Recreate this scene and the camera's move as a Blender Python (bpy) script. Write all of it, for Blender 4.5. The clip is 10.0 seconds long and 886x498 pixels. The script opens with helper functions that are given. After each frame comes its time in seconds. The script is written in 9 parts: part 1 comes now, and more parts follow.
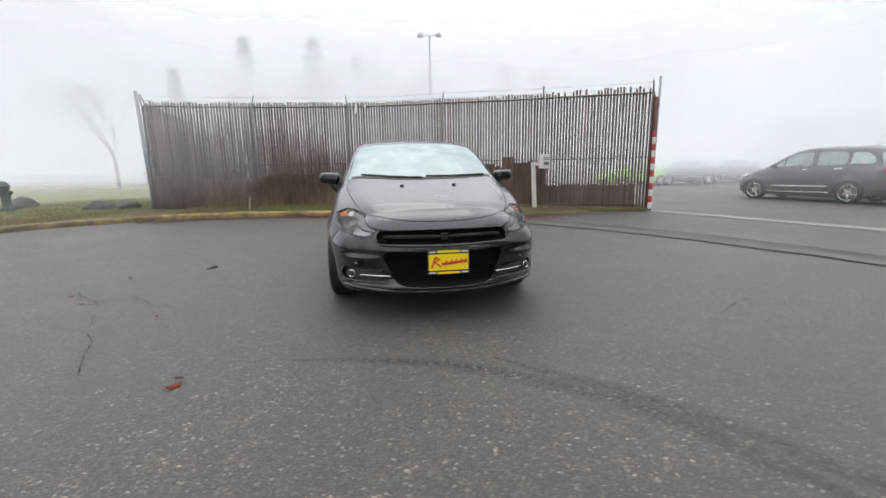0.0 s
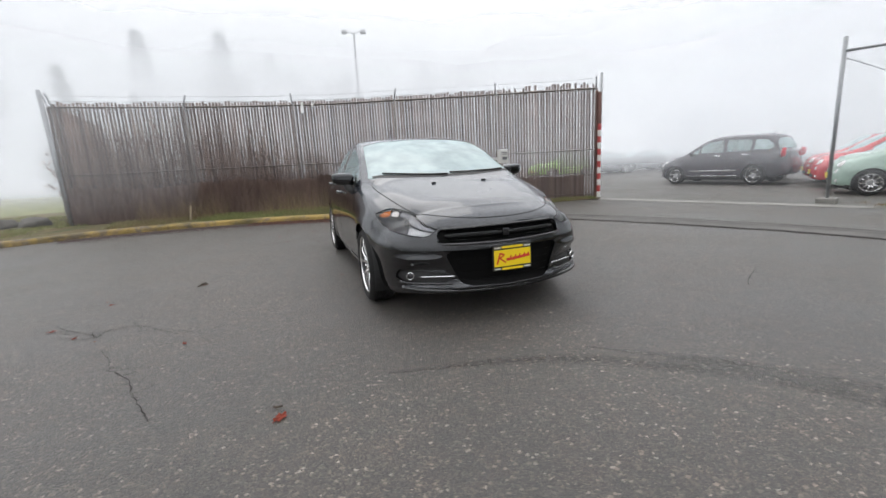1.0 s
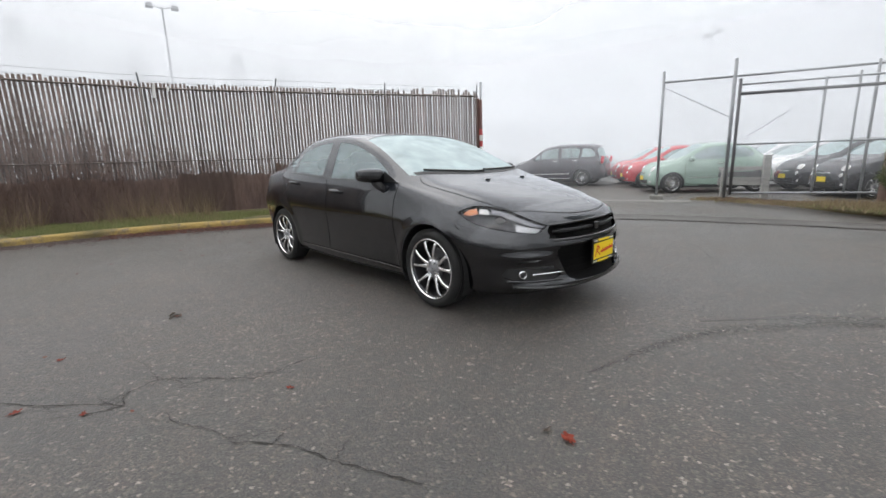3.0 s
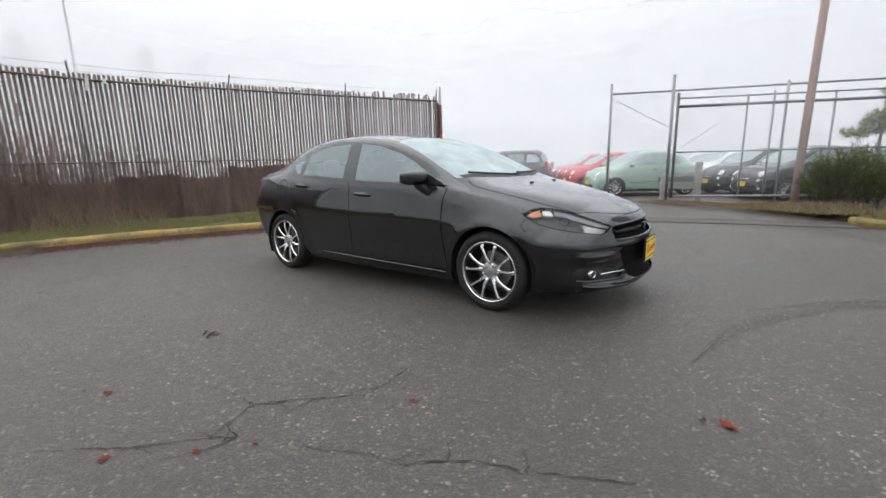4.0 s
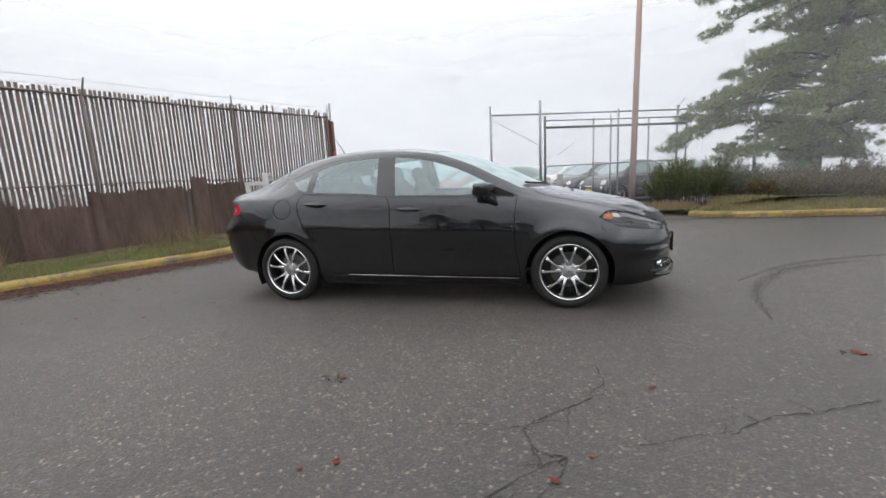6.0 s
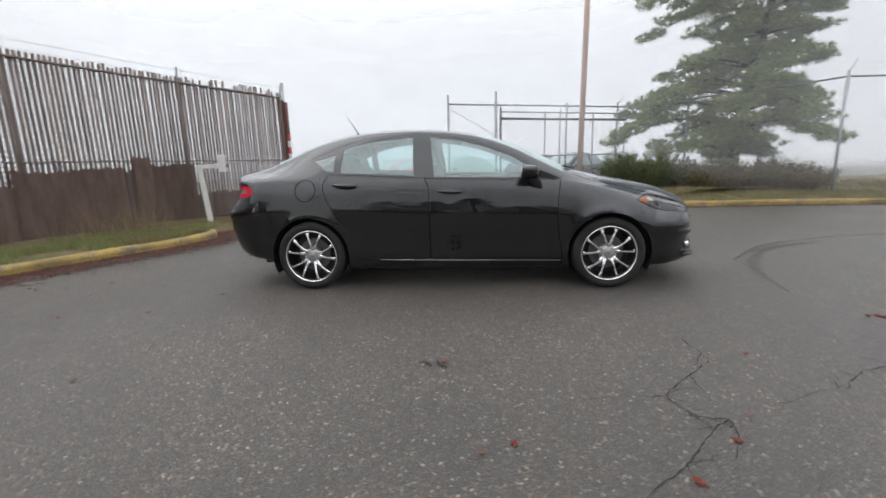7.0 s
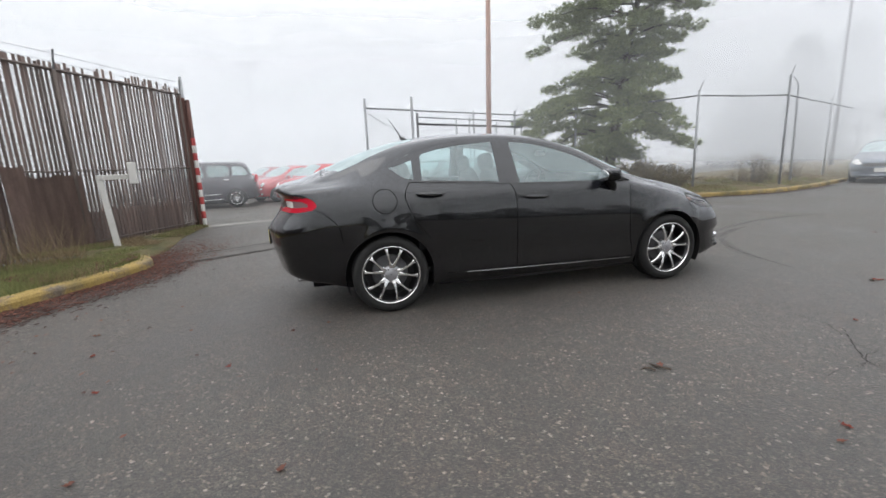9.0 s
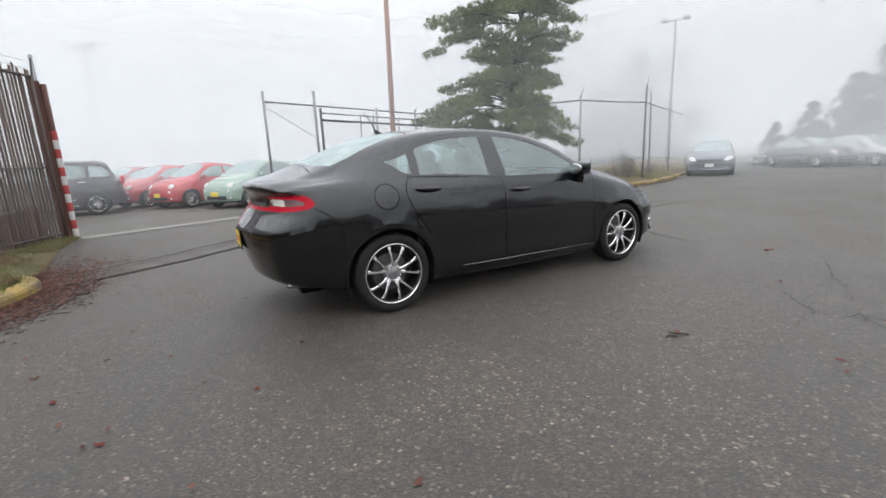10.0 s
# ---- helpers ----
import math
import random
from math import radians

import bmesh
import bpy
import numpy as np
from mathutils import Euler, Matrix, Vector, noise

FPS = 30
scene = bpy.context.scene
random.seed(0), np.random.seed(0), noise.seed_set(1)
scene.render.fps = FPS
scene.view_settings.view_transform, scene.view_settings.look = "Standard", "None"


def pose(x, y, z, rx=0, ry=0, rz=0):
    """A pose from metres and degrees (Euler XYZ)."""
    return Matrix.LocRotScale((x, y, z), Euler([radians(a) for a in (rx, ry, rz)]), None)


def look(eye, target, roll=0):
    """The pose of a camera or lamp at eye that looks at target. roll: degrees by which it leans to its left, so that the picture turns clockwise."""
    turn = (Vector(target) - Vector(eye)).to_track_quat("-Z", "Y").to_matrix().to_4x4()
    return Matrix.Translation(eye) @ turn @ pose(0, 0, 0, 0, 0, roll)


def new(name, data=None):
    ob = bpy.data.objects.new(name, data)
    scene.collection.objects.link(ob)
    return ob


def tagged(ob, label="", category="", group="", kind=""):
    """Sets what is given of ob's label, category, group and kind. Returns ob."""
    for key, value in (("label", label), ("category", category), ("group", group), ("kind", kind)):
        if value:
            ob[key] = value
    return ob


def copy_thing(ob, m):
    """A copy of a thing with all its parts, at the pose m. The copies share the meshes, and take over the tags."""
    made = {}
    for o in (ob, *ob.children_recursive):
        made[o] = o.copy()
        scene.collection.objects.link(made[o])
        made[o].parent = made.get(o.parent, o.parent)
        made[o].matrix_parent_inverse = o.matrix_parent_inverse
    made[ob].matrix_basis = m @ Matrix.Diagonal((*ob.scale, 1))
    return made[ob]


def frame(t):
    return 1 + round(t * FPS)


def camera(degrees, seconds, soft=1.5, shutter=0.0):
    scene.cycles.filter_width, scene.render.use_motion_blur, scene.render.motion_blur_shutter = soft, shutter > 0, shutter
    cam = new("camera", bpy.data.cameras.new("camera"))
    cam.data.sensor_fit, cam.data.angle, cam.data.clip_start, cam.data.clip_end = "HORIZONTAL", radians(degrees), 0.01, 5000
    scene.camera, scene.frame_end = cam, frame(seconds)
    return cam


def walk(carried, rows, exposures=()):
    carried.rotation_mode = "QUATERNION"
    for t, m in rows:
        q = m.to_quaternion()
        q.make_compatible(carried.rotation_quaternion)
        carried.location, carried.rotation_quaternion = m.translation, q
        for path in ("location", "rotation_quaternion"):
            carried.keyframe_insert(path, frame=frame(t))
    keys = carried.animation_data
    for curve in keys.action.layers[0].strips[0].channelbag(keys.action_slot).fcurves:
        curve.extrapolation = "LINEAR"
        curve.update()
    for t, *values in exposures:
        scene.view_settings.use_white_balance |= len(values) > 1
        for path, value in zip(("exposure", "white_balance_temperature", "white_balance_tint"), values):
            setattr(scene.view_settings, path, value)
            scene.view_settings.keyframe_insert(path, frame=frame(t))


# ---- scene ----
cam = camera(91.3, 10.0, shutter=0.35)
PATH = [
    (0, (0.093, 0.28, 1.135), (0.042, 2.245, 0.767), -0.9),
    (0.5, (-0.381, 0.357, 1.134), (-0.336, 2.311, 0.711), -2.7),
    (1, (-0.892, 0.427, 1.144), (-0.603, 2.368, 0.758), -3.0),
    (1.5, (-1.378, 0.563, 1.152), (-0.873, 2.448, 0.714), -3.4),
    (2, (-1.849, 0.788, 1.159), (-1.167, 2.615, 0.714), -1.2),
    (2.5, (-2.322, 0.996, 1.183), (-1.396, 2.716, 0.753), -2.0),
    (3, (-2.706, 1.299, 1.166), (-1.662, 2.956, 0.76), -1.9),
    (3.2, (-2.862, 1.409, 1.175), (-1.764, 3.037, 0.794), -1.3),
    (4.3, (-3.716, 2.175, 1.17), (-2.308, 3.545, 0.794), -1.8),
    (4.5, (-3.861, 2.314, 1.158), (-2.383, 3.617, 0.815), -2.2),
    (5, (-4.206, 2.697, 1.179), (-2.585, 3.809, 0.811), -3.5),
    (5.5, (-4.461, 3.143, 1.186), (-2.775, 4.163, 0.846), -2.5),
    (5.7, (-4.571, 3.305, 1.188), (-2.836, 4.246, 0.863), -3.2),
    (6.8, (-4.941, 4.393, 1.155), (-3.087, 5.028, 0.755), -0.4),
    (7, (-5.011, 4.588, 1.143), (-3.12, 5.11, 0.752), -1.6),
    (7.5, (-5.074, 5.074, 1.162), (-3.147, 5.4, 0.736), -2.8),
    (8, (-5.061, 5.573, 1.185), (-3.103, 5.768, 0.829), -1.5),
    (8.5, (-5.081, 6.083, 1.205), (-3.119, 6.053, 0.818), -2.3),
    (9, (-5.013, 6.586, 1.206), (-3.054, 6.477, 0.818), -2.3),
    (9.5, (-4.95, 7.072, 1.206), (-3.043, 6.615, 0.815), -2.5),
    (10, (-4.789, 7.533, 1.2), (-2.938, 6.897, 0.787), -2.5),
]
walk(cam, [(t, look(eye, target, roll)) for t, eye, target, roll in PATH])

# ---- light: thick bright winter fog, no direct sun ----
world = bpy.data.worlds.new("fog_sky")
scene.world = world
world.use_nodes = True
wn, wl = world.node_tree.nodes, world.node_tree.links
wn.clear()
w_out = wn.new("ShaderNodeOutputWorld")
w_bg = wn.new("ShaderNodeBackground")
w_sky = wn.new("ShaderNodeTexSky")
w_sky.sky_type = "NISHITA"
w_sky.sun_disc = False
w_sky.sun_elevation = radians(34)
w_sky.sun_rotation = radians(20)
w_geo = wn.new("ShaderNodeTexCoord")
w_sep = wn.new("ShaderNodeSeparateXYZ")
w_ramp = wn.new("ShaderNodeValToRGB")
w_ramp.color_ramp.elements[0].position = 0.0
w_ramp.color_ramp.elements[0].color = (0.385, 0.402, 0.428, 1)
w_ramp.color_ramp.elements[1].position = 0.30
w_ramp.color_ramp.elements[1].color = (0.49, 0.497, 0.505, 1)
for pos, col in ((0.55, (0.78, 0.79, 0.81, 1)), (1.0, (0.92, 0.93, 0.95, 1))):
    el = w_ramp.color_ramp.elements.new(pos)
    el.color = col
w_scale = wn.new("ShaderNodeVectorMath")
w_scale.operation = "SCALE"
w_scale.inputs["Scale"].default_value = 0.04
w_mix = wn.new("ShaderNodeMixRGB")
w_mix.inputs[0].default_value = 0.90
wl.new(w_geo.outputs["Generated"], w_sep.inputs[0])
wl.new(w_sep.outputs["Z"], w_ramp.inputs[0])
wl.new(w_sky.outputs[0], w_scale.inputs[0])
wl.new(w_scale.outputs[0], w_mix.inputs[1])
wl.new(w_ramp.outputs[0], w_mix.inputs[2])
wl.new(w_mix.outputs[0], w_bg.inputs[0])
w_bg.inputs[1].default_value = 2.32
wl.new(w_bg.outputs[0], w_out.inputs[0])
sun_data = bpy.data.lights.new("veiled_sun", "SUN")
sun_data.energy = 0.4
sun_data.angle = radians(40)
sun_data.color = (1.0, 0.96, 0.91)
sun = new("veiled_sun", sun_data)
sun.matrix_world = look((0, 0, 30), (4, -18, 0))

# ---- materials ----
def mat(name):
    m = bpy.data.materials.new(name)
    m.use_nodes = True
    nt = m.node_tree
    return m, nt.nodes, nt.links, nt.nodes["Principled BSDF"]


def node(nodes, kind, **values):
    n = nodes.new(kind)
    for key, value in values.items():
        n.inputs[key].default_value = value
    return n


def ramp(nodes, stops):
    r = nodes.new("ShaderNodeValToRGB")
    els = r.color_ramp.elements
    while len(els) < len(stops):
        els.new(0.5)
    for el, (pos, col) in zip(els, stops):
        el.position = pos
        el.color = (*col, 1) if len(col) == 3 else (col[0], col[0], col[0], 1)
    return r


def coords(nodes, links, scale=(1, 1, 1), space="Object"):
    tc = nodes.new("ShaderNodeTexCoord")
    mp = nodes.new("ShaderNodeMapping")
    mp.inputs["Scale"].default_value = scale
    links.new(tc.outputs[space], mp.inputs[0])
    return mp.outputs[0]


def add_bump(nodes, links, bsdf, height, strength, distance):
    b = node(nodes, "ShaderNodeBump", Strength=strength, Distance=distance)
    links.new(height, b.inputs["Height"])
    links.new(b.outputs[0], bsdf.inputs["Normal"])
    return b


def mottled(name, dark, light, scale=6.0, fine=60.0, rough=(0.5, 0.8), metal=0.0, bump=0.3, depth=0.004, stretch=(1, 1, 1), vary=0.0, coat=0.0):
    """A surface whose colour goes between two tones by coarse and fine noise, with grain in its relief."""
    m, n, l, b = mat(name)
    co = coords(n, l, stretch)
    big = node(n, "ShaderNodeTexNoise", Scale=scale, Detail=5.0, Roughness=0.6)
    small = node(n, "ShaderNodeTexNoise", Scale=fine, Detail=3.0, Roughness=0.65)
    l.new(co, big.inputs["Vector"])
    l.new(co, small.inputs["Vector"])
    mixed = node(n, "ShaderNodeMixRGB", Fac=0.4)
    l.new(big.outputs[0], mixed.inputs[1])
    l.new(small.outputs[0], mixed.inputs[2])
    r = ramp(n, [(0.32, dark), (0.68, light)])
    l.new(mixed.outputs[0], r.inputs[0])
    col = r.outputs[0]
    if vary:
        info = n.new("ShaderNodeObjectInfo")
        hsv = node(n, "ShaderNodeHueSaturation")
        mr = node(n, "ShaderNodeMapRange", **{"To Min": 1 - vary, "To Max": 1 + vary})
        l.new(info.outputs["Random"], mr.inputs[0])
        l.new(mr.outputs[0], hsv.inputs["Value"])
        l.new(col, hsv.inputs["Color"])
        col = hsv.outputs[0]
    l.new(col, b.inputs["Base Color"])
    rr = node(n, "ShaderNodeMapRange", **{"To Min": rough[0], "To Max": rough[1]})
    l.new(small.outputs[0], rr.inputs[0])
    l.new(rr.outputs[0], b.inputs["Roughness"])
    b.inputs["Metallic"].default_value = metal
    b.inputs["Coat Weight"].default_value = coat
    if bump:
        add_bump(n, l, b, mixed.outputs[0], bump, depth)
    return m


def car_paint(name, colour, flake=0.0, coat=1.0, rough=0.3, bead_sheen=0.018):
    """Clear-coated paint with a thin film of drizzle and a painted sky sheen on it."""
    m, n, l, b = mat(name)
    b.inputs["Base Color"].default_value = (*colour, 1)
    b.inputs["Metallic"].default_value = flake
    b.inputs["Specular IOR Level"].default_value = 0.06
    b.inputs["Coat Weight"].default_value = coat
    b.inputs["Coat IOR"].default_value = 1.68
    co = coords(n, l)
    patch = node(n, "ShaderNodeTexNoise", Scale=3.0, Detail=4.0)
    grain = node(n, "ShaderNodeTexNoise", Scale=260.0, Detail=2.0)
    l.new(co, patch.inputs["Vector"])
    l.new(co, grain.inputs["Vector"])
    mr = node(n, "ShaderNodeMapRange", **{"To Min": rough - 0.08, "To Max": rough + 0.08})
    l.new(patch.outputs[0], mr.inputs[0])
    l.new(mr.outputs[0], b.inputs["Roughness"])
    cr = node(n, "ShaderNodeMapRange", **{"From Min": 0.3, "From Max": 0.7, "To Min": 0.015, "To Max": 0.03})
    l.new(patch.outputs[0], cr.inputs[0])
    l.new(cr.outputs[0], b.inputs["Coat Roughness"])
    bp = node(n, "ShaderNodeBump", Strength=0.015, Distance=0.0006)
    l.new(grain.outputs[0], bp.inputs["Height"])
    l.new(bp.outputs[0], b.inputs["Coat Normal"])
    # drizzle drops on the level panels, plus pale blue sky sheen painted on upward faces
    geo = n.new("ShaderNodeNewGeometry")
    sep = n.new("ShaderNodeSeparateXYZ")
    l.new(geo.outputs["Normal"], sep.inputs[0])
    lie = node(n, "ShaderNodeMapRange", **{"From Min": 0.15, "From Max": 0.95, "To Min": 0.0, "To Max": bead_sheen})
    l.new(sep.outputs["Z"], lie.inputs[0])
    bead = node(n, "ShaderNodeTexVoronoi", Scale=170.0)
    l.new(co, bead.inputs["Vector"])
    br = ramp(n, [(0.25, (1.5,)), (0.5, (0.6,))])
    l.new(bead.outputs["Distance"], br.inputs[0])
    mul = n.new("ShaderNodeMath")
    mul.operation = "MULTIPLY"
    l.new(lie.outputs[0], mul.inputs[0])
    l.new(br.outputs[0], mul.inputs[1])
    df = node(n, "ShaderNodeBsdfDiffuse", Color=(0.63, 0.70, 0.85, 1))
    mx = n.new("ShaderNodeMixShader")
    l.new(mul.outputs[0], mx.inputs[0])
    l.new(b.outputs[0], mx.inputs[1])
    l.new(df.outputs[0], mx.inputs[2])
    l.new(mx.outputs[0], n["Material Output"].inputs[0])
    return m


def plain(name, colour, rough=0.5, metal=0.0, coat=0.0, bump=0.0):
    m, n, l, b = mat(name)
    b.inputs["Base Color"].default_value = (*colour, 1)
    b.inputs["Metallic"].default_value = metal
    b.inputs["Coat Weight"].default_value = coat
    co = coords(n, l)
    g = node(n, "ShaderNodeTexNoise", Scale=40.0, Detail=3.0)
    l.new(co, g.inputs["Vector"])
    mr = node(n, "ShaderNodeMapRange", **{"To Min": max(0.02, rough - 0.08), "To Max": rough + 0.08})
    l.new(g.outputs[0], mr.inputs[0])
    l.new(mr.outputs[0], b.inputs["Roughness"])
    if bump:
        add_bump(n, l, b, g.outputs[0], bump, 0.002)
    return m


def pane(name, tint, clear, rough=0.02, mist=0.0, ior=1.52):
    """A thin tinted pane: light passes straight through, it mirrors by its angle, and a breath of condensation clouds it."""
    m, n, l, b = mat(name)
    n.remove(b)
    out = n["Material Output"]
    tr = node(n, "ShaderNodeBsdfTransparent", Color=(*tint, 1))
    gl = node(n, "ShaderNodeBsdfGlossy", Roughness=rough)
    fr = node(n, "ShaderNodeFresnel", IOR=ior)
    mr = node(n, "ShaderNodeMapRange", **{"From Min": 0.0, "From Max": 1.0, "To Min": 1 - clear, "To Max": 1.0})
    mx = n.new("ShaderNodeMixShader")
    l.new(fr.outputs[0], mr.inputs[0])
    l.new(mr.outputs[0], mx.inputs[0])
    l.new(tr.outputs[0], mx.inputs[1])
    l.new(gl.outputs[0], mx.inputs[2])
    last = mx
    if mist:
        df = node(n, "ShaderNodeBsdfDiffuse", Color=(0.70, 0.88, 0.90, 1))
        nz = node(n, "ShaderNodeTexNoise", Scale=5.0, Detail=5.0)
        l.new(coords(n, l), nz.inputs["Vector"])
        mm = node(n, "ShaderNodeMapRange", **{"From Min": 0.3, "From Max": 0.7, "To Min": mist * 0.8, "To Max": mist * 1.2})
        l.new(nz.outputs[0], mm.inputs[0])
        last = n.new("ShaderNodeMixShader")
        l.new(mm.outputs[0], last.inputs[0])
        l.new(mx.outputs[0], last.inputs[1])
        l.new(df.outputs[0], last.inputs[2])
    l.new(last.outputs[0], out.inputs[0])
    return m


def asphalt_material():
    m, n, l, b = mat("worn_asphalt")
    co = coords(n, l)
    # two sizes of stone in the binder
    v1 = node(n, "ShaderNodeTexVoronoi", Scale=82.0)
    v2 = node(n, "ShaderNodeTexVoronoi", Scale=190.0)
    for v in (v1, v2):
        l.new(co, v.inputs["Vector"])
    s1 = n.new("ShaderNodeSeparateColor")
    s2 = n.new("ShaderNodeSeparateColor")
    l.new(v1.outputs["Color"], s1.inputs[0])
    l.new(v2.outputs["Color"], s2.inputs[0])
    r1 = ramp(n, [(0.0, (0.008, 0.0077, 0.0073)), (0.50, (0.022, 0.0208, 0.0192)), (0.82, (0.056, 0.051, 0.045)), (0.94, (0.115, 0.104, 0.09)), (0.985, (0.28, 0.26, 0.23)), (1.0, (0.44, 0.43, 0.41))])
    r2 = ramp(n, [(0.0, (0.010, 0.0097, 0.009)), (0.58, (0.030, 0.028, 0.0256)), (0.84, (0.095, 0.085, 0.073)), (1.0, (0.25, 0.235, 0.20))])
    l.new(s1.outputs[0], r1.inputs[0])
    l.new(s2.outputs[1], r2.inputs[0])
    mx = node(n, "ShaderNodeMixRGB", Fac=0.75)
    mx.blend_type = "LIGHTEN"
    l.new(r1.outputs[0], mx.inputs[1])
    l.new(r2.outputs[0], mx.inputs[2])
    # binder covers the stones here and there; damp and worn patches
    wear = node(n, "ShaderNodeTexNoise", Scale=0.55, Detail=6.0, Roughness=0.62)
    l.new(co, wear.inputs["Vector"])
    wr = ramp(n, [(0.34, (0.34,)), (0.66, (0.80,))])
    l.new(wear.outputs[0], wr.inputs[0])
    mul = node(n, "ShaderNodeMixRGB", Fac=1.0)
    mul.blend_type = "MULTIPLY"
    l.new(mx.outputs[0], mul.inputs[1])
    l.new(wr.outputs[0], mul.inputs[2])
    fine = node(n, "ShaderNodeTexNoise", Scale=7.0, Detail=5.0, Roughness=0.7)
    l.new(co, fine.inputs["Vector"])
    fr = ramp(n, [(0.3, (0.78, 0.79, 0.73)), (0.7, (1.38, 1.10, 0.97))])
    l.new(fine.outputs[0], fr.inputs[0])
    mul2 = node(n, "ShaderNodeMixRGB", Fac=1.0)
    mul2.blend_type = "MULTIPLY"
    l.new(mul.outputs[0], mul2.inputs[1])
    l.new(fr.outputs[0], mul2.inputs[2])
    l.new(mul2.outputs[0], b.inputs["Base Color"])
    b.inputs["Specular IOR Level"].default_value = 0.95
    b.inputs["Sheen Weight"].default_value = 0.12
    b.inputs["Sheen Roughness"].default_value = 0.35
    b.inputs["Sheen Tint"].default_value = (0.86, 0.85, 0.80, 1)
    rr = node(n, "ShaderNodeMapRange", **{"From Min": 0.35, "From Max": 0.65, "To Min": 0.46, "To Max": 0.62})
    l.new(wear.outputs[0], rr.inputs[0])
    l.new(rr.outputs[0], b.inputs["Roughness"])
    hsum = node(n, "ShaderNodeMath")
    hsum.operation = "ADD"
    l.new(v1.outputs["Distance"], hsum.inputs[0])
    l.new(v2.outputs["Distance"], hsum.inputs[1])
    add_bump(n, l, b, hsum.outputs[0], 0.55, -0.006)
    return m


def grass_soil_material():
    m, n, l, b = mat("verge_soil")
    co = coords(n, l)
    big = node(n, "ShaderNodeTexNoise", Scale=1.6, Detail=5.0, Roughness=0.65)
    small = node(n, "ShaderNodeTexNoise", Scale=38.0, Detail=4.0, Roughness=0.7)
    l.new(co, big.inputs["Vector"])
    l.new(co, small.inputs["Vector"])
    r1 = ramp(n, [(0.35, (0.14, 0.105, 0.055)), (0.5, (0.12, 0.10, 0.045)), (0.62, (0.075, 0.080, 0.030)), (0.72, (0.085, 0.055, 0.038))])
    l.new(big.outputs[0], r1.inputs[0])
    r2 = ramp(n, [(0.3, (0.55,)), (0.7, (1.4,))])
    l.new(small.outputs[0], r2.inputs[0])
    mul = node(n, "ShaderNodeMixRGB", Fac=1.0)
    mul.blend_type = "MULTIPLY"
    l.new(r1.outputs[0], mul.inputs[1])
    l.new(r2.outputs[0], mul.inputs[2])
    l.new(mul.outputs[0], b.inputs["Base Color"])
    b.inputs["Roughness"].default_value = 0.95
    add_bump(n, l, b, small.outputs[0], 0.9, 0.02)
    return m


def kerb_material():
    """Concrete with worn yellow paint on it."""
    m, n, l, b = mat("painted_kerb")
    co = coords(n, l)
    wear = node(n, "ShaderNodeTexNoise", Scale=5.0, Detail=8.0, Roughness=0.7)
    grain = node(n, "ShaderNodeTexNoise", Scale=70.0, Detail=3.0)
    moss = node(n, "ShaderNodeTexNoise", Scale=1.1, Detail=4.0)
    for t in (wear, grain, moss):
        l.new(co, t.inputs["Vector"])
    conc = ramp(n, [(0.3, (0.10, 0.078, 0.057)), (0.7, (0.21, 0.17, 0.13))])
    l.new(grain.outputs[0], conc.inputs[0])
    yellow = ramp(n, [(0.3, (0.25, 0.17, 0.05)), (0.7, (0.42, 0.30, 0.095))])
    l.new(grain.outputs[0], yellow.inputs[0])
    sp = n.new("ShaderNodeSeparateXYZ")
    l.new(co, sp.inputs[0])
    gone = node(n, "ShaderNodeMapRange", **{"From Min": -5.5, "From Max": -9.5, "To Min": 0.0, "To Max": 0.20})
    l.new(sp.outputs["X"], gone.inputs[0])
    worn = n.new("ShaderNodeMath")
    l.new(wear.outputs[0], worn.inputs[0])
    l.new(gone.outputs[0], worn.inputs[1])
    mask = ramp(n, [(0.47, (1.0,)), (0.64, (0.0,))])
    l.new(worn.outputs[0], mask.inputs[0])
    mx = n.new("ShaderNodeMixRGB")
    l.new(mask.outputs[0], mx.inputs[0])
    l.new(conc.outputs[0], mx.inputs[1])
    l.new(yellow.outputs[0], mx.inputs[2])
    mm = ramp(n, [(0.46, (0.0,)), (0.64, (0.8,))])
    l.new(moss.outputs[0], mm.inputs[0])
    mx2 = node(n, "ShaderNodeMixRGB", Color2=(0.10, 0.085, 0.03, 1))
    l.new(mm.outputs[0], mx2.inputs[0])
    l.new(mx.outputs[0], mx2.inputs[1])
    l.new(mx2.outputs[0], b.inputs["Base Color"])
    b.inputs["Roughness"].default_value = 0.8
    add_bump(n, l, b, wear.outputs[0], 0.6, 0.012)
    return m


